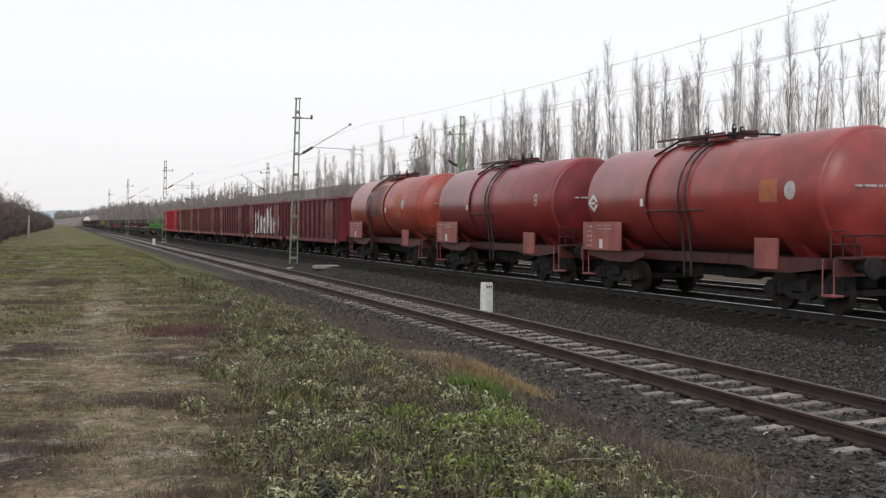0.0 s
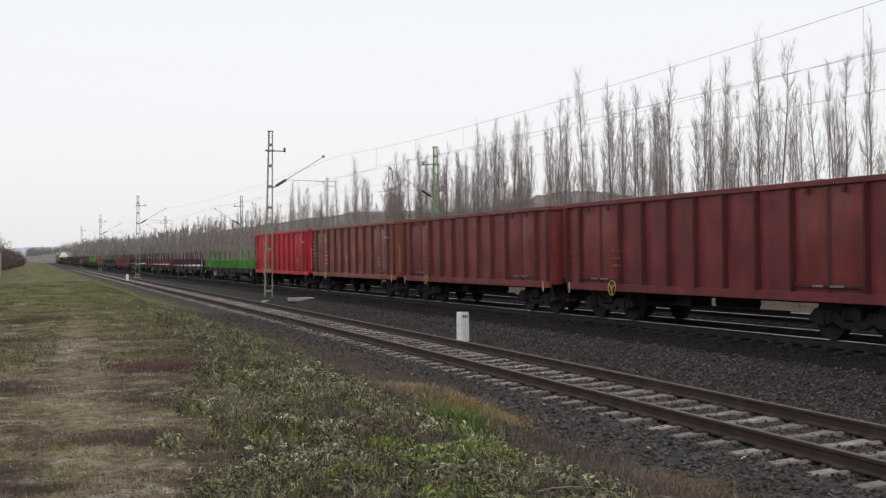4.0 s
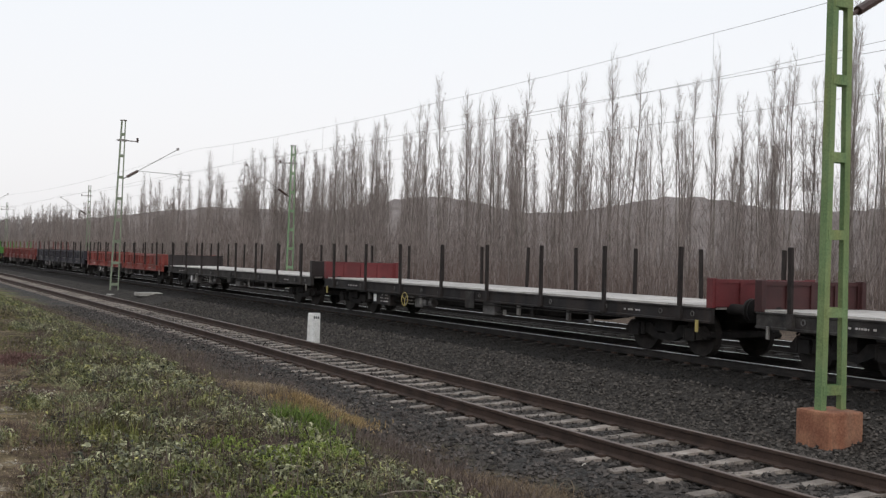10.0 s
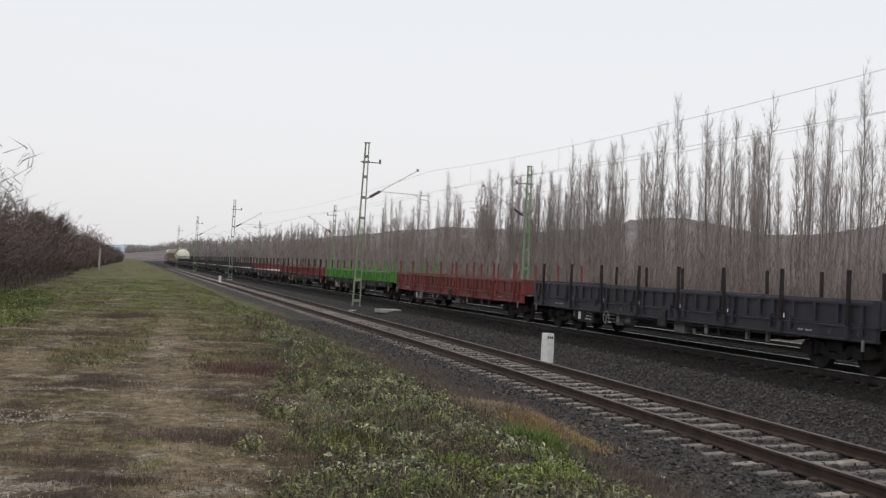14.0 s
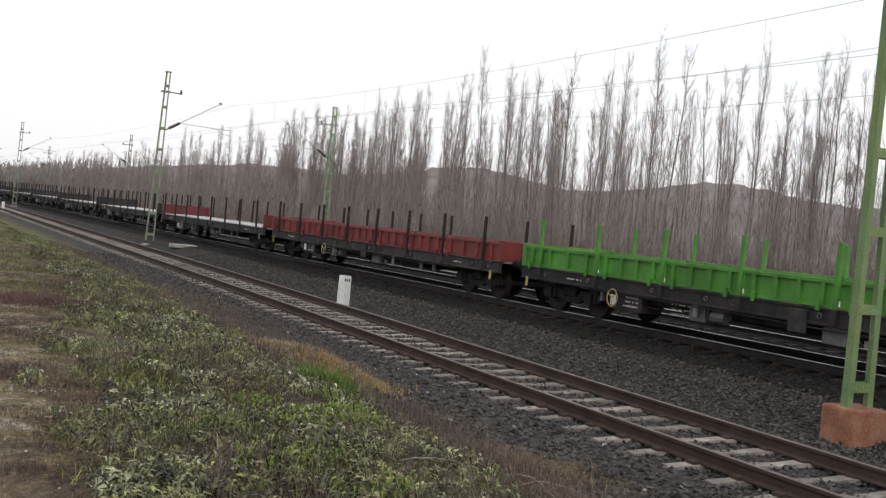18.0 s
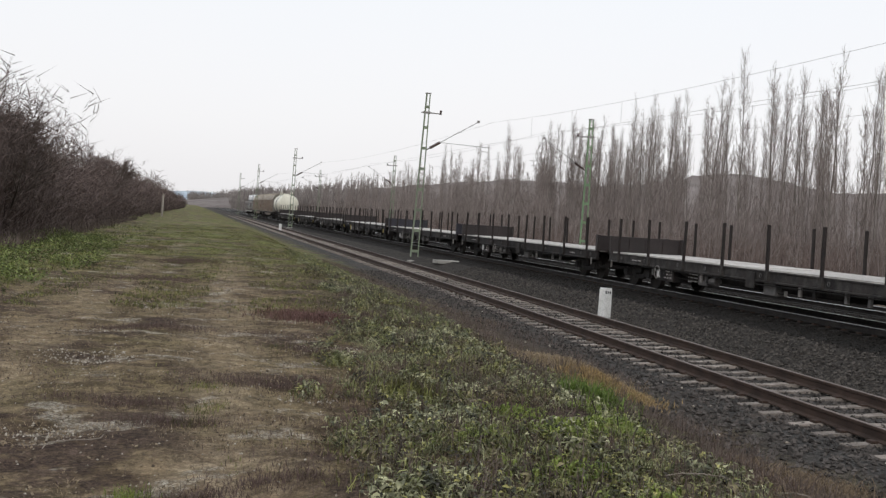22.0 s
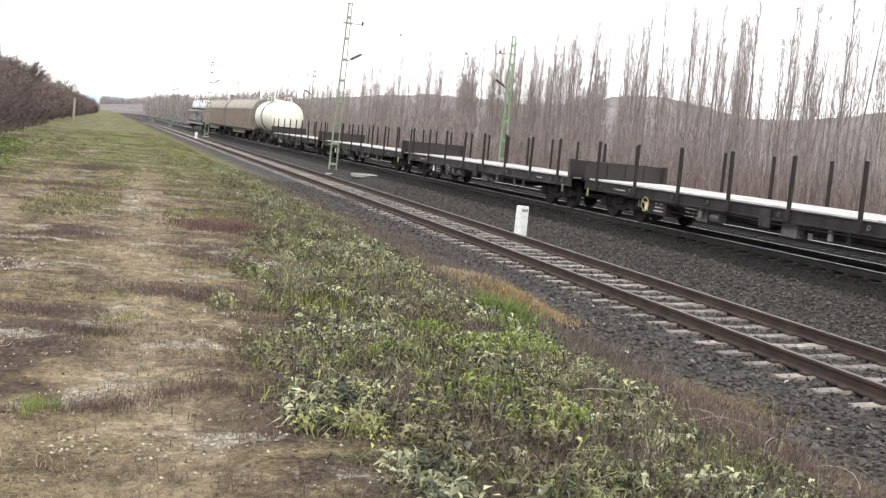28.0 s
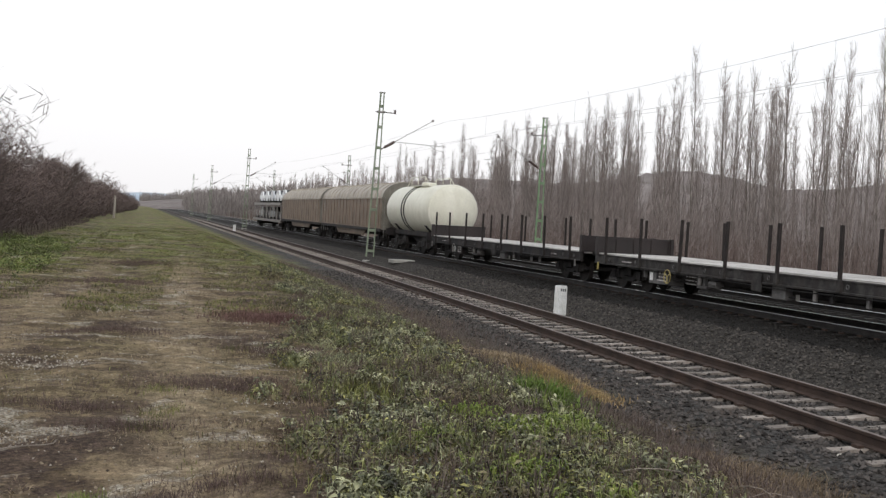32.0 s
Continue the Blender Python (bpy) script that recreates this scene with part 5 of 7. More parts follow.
    part("data_board", Shape().box(-sx - 0.1, -0.6, 0.56, -sx - 0.07, -0.15, 1.0), M_FRAMEG, ob, "grey data board")
    bars(ob, -sx - 0.07, letter_block(h - 2.4, 0.88, 1, 0.8, 0.06, 0.1, seed) + letter_block(-h + 2.5, 0.88, 1, 0.6, 0.06, 0.1, seed + 1))
    bars(ob, -sx - 0.07, letter_block(h - 6.6, 0.68, 3, 0.7, 0.05, 0.1, seed + 2), M_STEEL)
    for y in (-1.9, -1.3):
        bars(ob, -sx + 0.1, [(y, 0.45, 0.16, 0.14)], M_STEEL, "valve_tag", "dull steel valve tag")
    hand_wheel(ob, -sx - 0.12, h - 6.4 + 1.1 * (seed % 3), 0.62, M_YELLOW if yellow else M_STEEL)
    for q in (-1, 1):
        part("lashing_hook", Shape().box(-sx - 0.12, q * (h - 0.35) - 0.03, 0.56, -sx - 0.08, q * (h - 0.35) + 0.03, 0.8), M_YELLOW if yellow else M_STEEL, ob)
    part("valve_box", Shape().box(-sx + 0.02, -1.5, 0.42, -sx + 0.4, -0.9, 0.74, 0.02), M_BOX, ob, "small grey valve box")
    part("brake_rod", Shape().line([(-sx + 0.12, -h + 3.6, 0.52), (-sx + 0.12, -2.0, 0.5), (-sx + 0.2, 2.4, 0.5), (-sx + 0.12, h - 3.6, 0.52)], 0.022, 5), M_CHASSIS, ob)
    for y in (-h + 4.1, -h + 5.0, h - 3.6):
        part("hose_bracket", Shape().box(-sx + 0.0, y - 0.05, 0.5, -sx + 0.08, y + 0.05, dz - 0.3), M_BOX, ob)
    part("air_tank", Shape().tube((0.2, -2.6, 0.62), (0.2, -1.2, 0.62), 0.21, n=12), M_CHASSIS, ob, smooth=True)
    part("brake_cylinder", Shape().tube((-0.5, 0.6, 0.6), (-0.5, 1.5, 0.6), 0.16, n=12).tube((-0.5, -3.2, 0.55), (-0.5, 3.2, 0.55), 0.03), M_CHASSIS, ob, smooth=True)
    running_gear(ob, ln, 2.45)
    return ob


def covered_wagon(front, rear, label, seed):
    ob, ln = vehicle("covered_wagon", front, rear, label, "covered wagon", "covered wagons")
    h, sx = ln / 2 - 0.6, 1.4
    roof = [(-sx, 3.05)] + [(-sx * math.cos(a), 3.05 + 1.0 * math.sin(a)) for a in [radians(12 * i) for i in range(1, 15)]] + [(sx, 3.05)]
    part("roof", Shape().prism(roof, "y", -h, h), P_ROOF, ob, "ribbed, rounded weathered roof", smooth=True)
    for i in range(15):
        y = -h + 2 * h * (i + 0.5) / 15
        pts = [(x * 1.012, y, 3.05 + (z - 3.05) * 1.02) for x, z in roof]
        part("roof_rib", Shape().line(pts, 0.028, 5), P_ROOF, ob)
    for q in (-1, 1):
        for k in range(2):
            y0, y1 = (-h, -0.04) if k == 0 else (0.04, h)
            d = part("sliding_wall", Shape().box(q * sx - 0.03, y0, 1.15, q * sx + 0.03, y1, 3.05), P_COVER, ob)
            for j in range(9):
                y = y0 + (y1 - y0) * (j + 0.5) / 9
                part("wall_rib", Shape().box(q * (sx + 0.045) - 0.02, y - 0.04, 1.25, q * (sx + 0.045) + 0.02, y + 0.04, 3.0), P_COVER, d)
        part("eaves_rail", Shape().box(q * (sx + 0.03) - 0.05, -h, 3.0, q * (sx + 0.03) + 0.05, h, 3.1), P_ROOF, ob)
        part("sill", Shape().box(q * sx - 0.06, -h, 0.98, q * sx + 0.06, h, 1.16), M_FRAME, ob)
        part("belly", Shape().prism([(-h * 0.5, 0.98), (-h * 0.42, 0.62), (h * 0.42, 0.62), (h * 0.5, 0.98)], "x", q * 1.2 - 0.03, q * 1.2 + 0.03), P_COVER, ob)
    for q in (-1, 1):
        part("end_wall", Shape().prism([(-sx, 1.1), (sx, 1.1)] + roof[::-1], "y", q * h - 0.05, q * h + 0.05), P_ENDGREY, ob, "grey weathered end wall")
        part("end_door_frame", Shape().box(-sx + 0.02, q * (h + 0.07) - 0.02, 2.95, sx - 0.02, q * (h + 0.07) + 0.02, 3.05).box(-sx + 0.02, q * (h + 0.07) - 0.02, 2.0, sx - 0.02, q * (h + 0.07) + 0.02, 2.08), P_ENDGREY, ob)
        part("end_ladder", Shape().line([(-sx + 0.15, q * (h + 0.14), 0.6), (-sx + 0.15, q * (h + 0.14), 3.1)], 0.018, 5).line([(-sx + 0.5, q * (h + 0.14), 0.6), (-sx + 0.5, q * (h + 0.14), 3.1)], 0.018, 5), M_STEEL, ob)
        for x in (-0.95, -0.32, 0.32, 0.95):
            part("end_rib", Shape().box(x - 0.05, q * (h + 0.08) - 0.05, 1.1, x + 0.05, q * (h + 0.08) + 0.05, 3.6), P_ENDGREY, ob)
    part("floor", Shape().box(-sx, -h, 1.0, sx, h, 1.12), M_FRAME, ob)
    part("underframe", Shape().box(-0.45, -h, 0.7, 0.45, h, 1.0), M_CHASSIS, ob)
    bars(ob, -sx - 0.07, letter_block(h - 1.2, 2.6, 3, 0.5, 0.09, 0.2, seed) + letter_block(-h + 1.2, 2.5, 2, 0.6, 0.09, 0.2, seed + 1))
    running_gear(ob, ln, 2.6)
    return ob


def car_carrier(front, rear):
    ob, ln = vehicle("car_carrier_wagon", front, rear, "two-deck car carrier wagon loaded with cars", "car carrier", "freight wagons")
    h, sx = ln / 2 - 0.5, 1.4
    for z, nm in ((0.9, "lower_deck"), (2.62, "upper_deck")):
        part(nm, Shape().box(-sx, -h, z - 0.1, sx, h, z), M_FRAMEG, ob)
        for q in (-1, 1):
            part("deck_rail", Shape().box(q * sx - 0.04, -h, z - 0.16, q * sx + 0.04, h, z + 0.1), M_STEEL, ob)
    for q in (-1, 1):
        for i in range(9):
            y = -h + 0.3 + (2 * h - 0.6) * i / 8
            part("post", Shape().box(q * (sx - 0.06) - 0.05, y - 0.06, 0.9, q * (sx - 0.06) + 0.05, y + 0.06, 2.6), M_STEEL, ob)
            if i < 8:
                yn = y + (2 * h - 0.6) / 8
                part("brace", Shape().tube((q * (sx - 0.06), y, 0.95), (q * (sx - 0.06), yn, 2.5) if i % 2 else (q * (sx - 0.06), y + 0.8, 1.5), 0.03), M_STEEL, ob)
    running_gear(ob, ln, 2.4)
    return ob


CAR_SIDE = [(-2.05, 0.32), (-2.08, 0.62), (-1.95, 0.82), (-1.0, 0.95), (-0.42, 1.38), (0.9, 1.42), (1.55, 1.02), (1.98, 0.92), (2.06, 0.55), (2.0, 0.32)]


def car_parts(skin):
    body = Shape().prism(CAR_SIDE, "x", -0.82, 0.82).mesh("body", skin)
    glass = Shape()
    glass.prism([(-0.85, 0.98), (-0.4, 1.32), (0.85, 1.35), (1.35, 1.03)], "x", -0.832, -0.82)
    glass = glass.mesh("window", M_GLASS)
    screen = Shape().add([(-0.7, -1.0, 0.965), (0.7, -1.0, 0.965), (0.64, -0.45, 1.372), (-0.64, -0.45, 1.372)], [(0, 1, 2, 3)]).add([(-0.64, 0.93, 1.412), (0.64, 0.93, 1.412), (0.7, 1.5, 1.062), (-0.7, 1.5, 1.062)], [(0, 1, 2, 3)]).mesh("windscreen", M_GLASS)
    for p in screen.vertices:
        p.co.y += -0.012 if p.co.y < 0 else 0.012
        p.co.z += 0.008
    wheel = shared(MESHES, "car_wheel", lambda: Shape().spin([(-0.1, 0.2), (-0.1, 0.31), (0.1, 0.31), (0.1, 0.2)], (0, 0, 0), "x", 16).mesh("wheel", M_TYRE, True))
    return body, glass, screen, wheel


def car(meshes, along, z, label):
    ob = tagged(new("car"), label, "car", "cars on the carrier")
    part("body", meshes[0], None, ob)
    part("window", meshes[1], None, ob)
    part("window", meshes[1], None, ob, at=pose(1.652, 0, 0))
    part("windscreen", meshes[2], None, ob)
    for x in (-0.74, 0.74):
        for y in (-1.3, 1.3):
            part("wheel", meshes[3], None, ob, at=pose(x, y, 0.31))
    MOVING.append((ob, along, z))
    return ob


tank_wagon(19.1, 31.7, P_TANK2, "red tank wagon with white lozenge emblem and data plate", marks="emblem")
tank_wagon(32.0, 44.6, P_TANK, "weathered dark red tank wagon")
tank_wagon(45.2, 57.9, P_TANK3, "orange-red tank wagon with faded patches", marks="patched")
gondola(58.8, 73.0, P_GON[0], "dark brown-red high-sided open wagon", 1)
gondola(73.0, 87.2, P_GON[1], "rust-red open wagon with white spray-painted scrawl", 2, graffiti=True)
gondola(87.2, 101.6, P_GON[2], "dull red high-sided open wagon", 3)
gondola(101.6, 116.0, P_GON[3], "brick-red high-sided open wagon", 4)
gondola(116.0, 130.6, P_GON[4], "rusty brown open wagon with white lettering", 5, True)
gondola(130.6, 145.2, P_GON[5], "bright red freshly painted open wagon", 6, True)
flat_wagon(145.2, 165.3, "bright green low-sided stake wagon", P_GREEN, None, M_FRAME, P_GREEN, yellow=True, seed=1)
flat_wagon(165.3, 185.4, "dark stake wagon with pale plank deck and maroon end panel", None, P_MAROON, M_FRAMEG, seed=2)
flat_wagon(185.4, 206.4, "black stake wagon with pale deck and red end panel", None, P_PANEL, M_FRAME, yellow=True, seed=3)
flat_wagon(206.4, 227.0, "grey stake wagon with pale deck and dark end panel", None, P_DARK, M_FRAMEG, seed=4)
flat_wagon(227.0, 247.4, "orange-red low-sided stake wagon with dark stakes", P_ORANGERED, None, P_ORANGERED, seed=5)
flat_wagon(247.4, 268.0, "blackened low-sided stake wagon", P_NAVY, None, P_NAVY, seed=6)
flat_wagon(268.0, 288.5, "oxide-brown low-sided stake wagon", P_BROWN, None, P_BROWN, P_BROWN, seed=7)
flat_wagon(288.5, 309.0, "bright green low-sided stake wagon", P_GREEN, None, M_FRAME, P_GREEN, yellow=True, seed=8)
flat_wagon(309.0, 329.8, "red low-sided stake wagon with dark stakes", P_RED, None, M_FRAMEG, None, yellow=True, seed=9)
flat_wagon(329.8, 350.5, "dark stake wagon with pale deck and red end panel", None, P_PANEL, M_FRAMEG, seed=10)
flat_wagon(350.5, 371.1, "dark stake wagon with pale deck and black end panel", None, P_DARK, M_FRAMEG, seed=11)
flat_wagon(371.1, 391.7, "dark stake wagon with pale deck and black end panel", None, P_DARK, M_FRAME, seed=12)
flat_wagon(391.7, 412.2, "dark stake wagon with pale deck and navy end panel", None, P_NAVY, M_FRAME, seed=13)
flat_wagon(412.2, 432.7, "dark stake wagon with pale deck and black end panel", None, P_DARK, M_FRAME, yellow=True, seed=14)
flat_wagon(432.7, 452.9, "dark stake wagon with pale deck and black end panel", None, P_DARK, M_FRAMEG, seed=15)
flat_wagon(452.9, 473.4, "dark stake wagon with pale deck and black end panel", None, P_DARK, M_FRAMEG, yellow=True, seed=16)
flat_wagon(473.4, 493.9, "dark stake wagon with pale deck and black end panel", None, P_DARK, M_FRAME, seed=17)
tank_wagon(493.9, 504.3, P_CREAM, "cream-white tank wagon with dark bands and top railing", "freight wagons", True)
covered_wagon(504.3, 526.1, "brown sliding-wall covered wagon with ribbed rounded roof", 20)
covered_wagon(526.1, 548.9, "brown sliding-wall covered wagon with ribbed rounded roof", 23)
car_carrier(548.9, 573.0)
CARS = [("white", (0.7, 0.7, 0.69)), ("silver", (0.45, 0.46, 0.47)), ("dark grey", (0.06, 0.06, 0.065)), ("white", (0.68, 0.68, 0.67)), ("black", (0.02, 0.02, 0.022))]
CARS = [(nm, car_parts(surf("car_paint", [v * 0.97 for v in c], c, 1, 0.25, 0, 0, 30, spec=0.5))) for nm, c in CARS]
for lev, z in ((0, 0.9), (1, 2.62)):
    for i in range(5):
        nm, ms = CARS[(0, 3, 1, 0, 3)[i] if lev else (2, 4, 1, 2, 0)[i]]
        car(ms, 548.9 + 2.7 + 4.65 * i, z, nm + " car parked on the carrier's " + ("upper deck" if lev else "lower deck"))


def on_line(along, t, lift=0.0):
    y = along - gone(t)
    return pose(main_x(y), y, RAIL + lift, 0, 0, -math.degrees(math.atan(main_slope(y))))


# ---- trees and brush ----
rng = np.random.default_rng(7)


def poplar_parts(seed, height, stems=1, wide=1.0, limbs=86):
    """A narrow bare poplar: one to three thin stems, limbs that leave steeply and turn up, and short crooked twigs."""
    g = np.random.default_rng(seed)
    trunk = Shape()
    base, way, leng, rad = [], [], [], []

    def twig(o, d, ln, r):
        base.append(np.array(o)), way.append(np.array(d)), leng.append(ln), rad.append(r)

    for st in range(stems):
        hgt = height * (1.0 if st == 0 else g.uniform(0.7, 0.95))
        a0 = g.uniform(0, 6.28)
        off = 0.0 if st == 0 else g.uniform(0.25, 0.6)
        p, bend = Vector((off * math.cos(a0), off * math.sin(a0), -0.3)), g.uniform(-0.018, 0.018, 2) + (0 if st == 0 else 0.03) * np.array([math.cos(a0), math.sin(a0)])
        r0, spine, m = 0.095 * hgt / 17, [p.copy()], 9
        for i in range(m):
            q = p + Vector((bend[0] * hgt / m + g.uniform(-0.13, 0.13), bend[1] * hgt / m + g.uniform(-0.13, 0.13), hgt / m))
            spine.append(q)
            p = q
        trunk.bough(spine, [r0 * (1 - i / (m + 0.6)) for i in range(m + 1)])
        for _ in range(int(limbs / stems ** 0.5)):
            s = g.uniform(0.07, 0.96)
            i = min(m - 1, int(s * m))
            o = np.array(spine[i].lerp(spine[i + 1], s * m - i))
            a, t = g.uniform(0, 2 * math.pi), g.uniform(0.35, 0.95) * wide
            ln = (0.55 + 2.6 * (1 - s) ** 0.75 * min(1.0, s * 4 + 0.25)) * g.uniform(0.55, 1.15) * height / 17
            d0 = np.array([math.cos(a) * t, math.sin(a) * t, 1.0])
            d1 = np.array([math.cos(a) * t * 0.3 + g.uniform(-0.1, 0.1), math.sin(a) * t * 0.3 + g.uniform(-0.1, 0.1), 1.0])
            u0, u1 = d0 / np.linalg.norm(d0), d1 / np.linalg.norm(d1)
            knee = o + u0 * ln * 0.42
            thick = 0.008 + 0.006 * ln
            twig(o, d0, ln * 0.75, thick)
            twig(knee, d1, ln * 0.8, thick * 0.62)
            for _ in range(10):
                u = g.uniform(0.1, 1.0)
                q = o + u0 * ln * u if u < 0.42 else knee + u1 * ln * (u - 0.42) * 1.25
                a2, t2 = g.uniform(0, 2 * math.pi), g.uniform(0.15, 0.85)
                twig(q, (math.cos(a2) * t2, math.sin(a2) * t2, 1.0), g.uniform(0.25, 0.85), g.uniform(0.0055, 0.009))
    v, f = spikes(np.array(base), np.array(way), np.array(leng), np.array(rad))
    return trunk.mesh("trunk", M_BARK, True), soup("crown", v, f, M_TWIG)


def bare_tree_parts(seed, height, spread):
    """A spreading bare tree or tall bush: forked limbs ending in dense twigs."""
    g = np.random.default_rng(seed)
    limbs = Shape()
    tips = []

    def grow(p, d, ln, r, lev):
        q = p + d * ln
        limbs.tube(p, q, r, r * 0.65, 6 if lev < 2 else 4, False)
        if lev >= 4:
            tips.append((q, d, ln))
            return
        for _ in range(int(g.integers(3, 5))):
            e = (d + Vector(g.uniform(-1, 1, 3)) * spread).normalized()
            e.z = abs(e.z) * 0.75 + 0.12
            grow(p.lerp(q, g.uniform(0.55, 1.0)), e.normalized(), ln * g.uniform(0.62, 0.85), r * 0.6, lev + 1)
    for _ in range(3):
        d = Vector((g.uniform(-0.35, 0.35), g.uniform(-0.35, 0.35), 1)).normalized()
        grow(Vector((g.uniform(-0.3, 0.3), g.uniform(-0.3, 0.3), -0.2)), d, height * 0.29, 0.08 * height / 8, 0)
    base, way, leng, rad = [], [], [], []
    for q, d, ln in tips:
        for _ in range(7):
            e = np.array(d) + g.uniform(-1.1, 1.1, 3) + np.array([0, 0, 0.1])
            base.append(np.array(q) - np.array(d) * ln * g.uniform(0, 0.9)), way.append(e)
            leng.append(g.uniform(0.25, 0.8) * height / 8), rad.append(0.007)
    v, f = spikes(np.array(base), np.array(way), np.array(leng), np.array(rad))
    return limbs.mesh("trunk", M_BARK2, True), soup("crown", v, f, M_TWIG3)


def tree(name, meshes, m, label, category, group):
    ob = tagged(new(name), label, category, group)
    ob.matrix_world = m
    part("trunk", meshes[0], None, ob)
    part("crown", meshes[1], None, ob)
    return ob


POPLARS = [tree("poplar_tree", poplar_parts(11 + i, hgt, st, wd), pose(50.0 + 0.7 * i, 34 + 4.1 * i, -0.4), "tall narrow bare poplar with upright grey twigs", "tree", "poplar plantation")
           for i, (hgt, st, wd) in enumerate(((18.0, 1, 1.0), (16.8, 2, 0.9), (18.4, 1, 0.8), (15.8, 3, 1.0), (17.4, 1, 1.2), (15.0, 2, 1.0), (16.5, 1, 0.7)))]
YOUNG = [tree("young_poplar", poplar_parts(61 + i, hgt, 1, wd, 46), pose(47.0 + 1.3 * i, 30.5 + 7.7 * i, -0.4), "thin young bare poplar between the taller ones", "tree", "poplar plantation")
         for i, (hgt, wd) in enumerate(((12.0, 0.9), (10.5, 1.2), (13.2, 0.7)))]
BUSHY = [tree("bushy_tree", poplar_parts(81 + i, hgt, 3, wd, 120), pose(42.0 + 2.1 * i, 139.0 + 9 * i, -0.5), "broad bare tree with crooked spreading twigs", "tree", "mixed trees along the line")
         for i, (hgt, wd) in enumerate(((13.5, 2.0), (12.0, 2.6), (14.5, 1.7)))]
for row in range(5):
    y = 20.0
    while y < 400:
        y += random.uniform(1.6, 5.2) * (1 + y / 300)
        if row == 0 and 32 < y < 64:
            continue
        src = random.choice(POPLARS)
        sc = random.uniform(0.82, 1.04) * float(np.interp(y, [0, 90, 140, 170, 240, 400], [1.06, 1.04, 1.0, 0.9, 0.8, 0.76]))
        wd = sc * random.uniform(0.85, 1.2)
        c = copy_thing(src, pose(48.5 + row * 5.0 + random.uniform(-1.4, 1.4) - 0.035 * y, y, -0.5, random.uniform(-0.8, 0.8), random.uniform(-0.8, 0.8), random.uniform(0, 360)))
        c.scale = (wd, wd, sc)
for _ in range(110):
    y = 24 + 150 * random.random() ** 1.1
    sc = random.uniform(0.75, 1.15)
    c = copy_thing(random.choice(YOUNG), pose(random.uniform(45.0, 70.0) - 0.035 * y, y, -0.5, random.uniform(-1.5, 1.5), random.uniform(-1.5, 1.5), random.uniform(0, 360)))
    c.scale = (sc, sc, sc)
for _ in range(120):
    y = 125 + 290 * random.random() ** 1.3
    sc = random.uniform(0.7, 1.05) * float(np.interp(y, [125, 240, 415], [1.0, 0.92, 0.9]))
    c = copy_thing(random.choice(BUSHY), pose(random.uniform(40.0, 64.0) - 0.035 * y, y, -0.5, 0, 0, random.uniform(0, 360)))
    c.scale = (sc, sc, sc)

for _ in range(8):
    c = copy_thing(POPLARS[random.choice((1, 3, 5))], pose(random.uniform(42.5, 48.0), random.uniform(112, 134), -0.5, 0, 0, random.uniform(0, 360)))
    c.scale = (1.25, 1.25, random.uniform(0.92, 1.0))

# low red-brown brush and tall saplings in front of and between the poplars
def growth(name, n, tall, lean, sub_lean, sub_len, rr, material, label, m=10, stretch=None, edge=33):
    yy = np.concatenate([rng.uniform(15, 130, int(n * 0.62)), rng.uniform(130, 430, n - int(n * 0.62))])
    if stretch:
        yy = rng.uniform(*stretch, n)
    xx = rng.uniform(edge, 62, n) - 0.038 * np.minimum(yy, 430)
    hh = rng.uniform(*tall, n) * (0.8 + 0.4 * np.clip((xx - edge) / 20, 0, 1))
    wide = np.minimum(1 + np.maximum(0.0, yy - 60) / 80, 3.2)
    root = np.stack([xx, yy, np.full(n, -0.6)], 1)
    d = np.stack([rng.uniform(-lean, lean, n), rng.uniform(-lean, lean, n), np.ones(n)], 1)
    k = np.repeat(np.arange(n), m)
    o = root[k] + d[k] * (hh[k] * rng.uniform(0.12, 0.95, n * m))[:, None]
    w = np.stack([rng.uniform(-sub_lean, sub_lean, n * m), rng.uniform(-sub_lean, sub_lean, n * m), np.ones(n * m)], 1)
    v, f = spikes(np.concatenate([root, o]), np.concatenate([d, w]), np.concatenate([hh, rng.uniform(*sub_len, n * m)]),
                  np.concatenate([rng.uniform(*rr, n) * 1.9, rng.uniform(*rr, n * m) * wide[k]]))
    tagged(new(name, soup(name, v, f, material)), label, "brush", kind="stuff")


growth("far_wood", 2600, (5.0, 11.0), 0.14, 0.6, (0.8, 2.6), (0.018, 0.036), M_FARTWIG, "leafless wood far along the line, haze put into its grey", 20, (300, 700), 26)
growth("far_wood", 1100, (6.0, 13.0), 0.14, 0.6, (0.8, 2.6), (0.03, 0.05), M_FARTWIG, "leafless wood that closes the line's far end, haze put into its grey", 20, (760, 900), 2)
growth("low_thicket", 9000, (0.9, 3.0), 0.4, 0.9, (0.3, 0.9), (0.007, 0.013), M_TWIG4, "low red-brown leafless brush behind the railway line")
growth("saplings", 3300, (3.0, 7.5), 0.13, 0.6, (0.4, 1.5), (0.008, 0.015), M_TWIG2, "dense tall bare saplings behind the railway line", 14)

# brush and bare trees along the other side of the field
HEDGE = [tree("bare_tree", bare_tree_parts(31 + i, h, sp), pose(-8.6 - 1.7 * i, 41 + 4.2 * i, 0.4), "dark leafless bushy tree at the field's edge", "tree", "field-edge trees")
         for i, (h, sp) in enumerate(((7.2, 0.62), (8.4, 0.55), (6.4, 0.7), (7.6, 0.6)))]
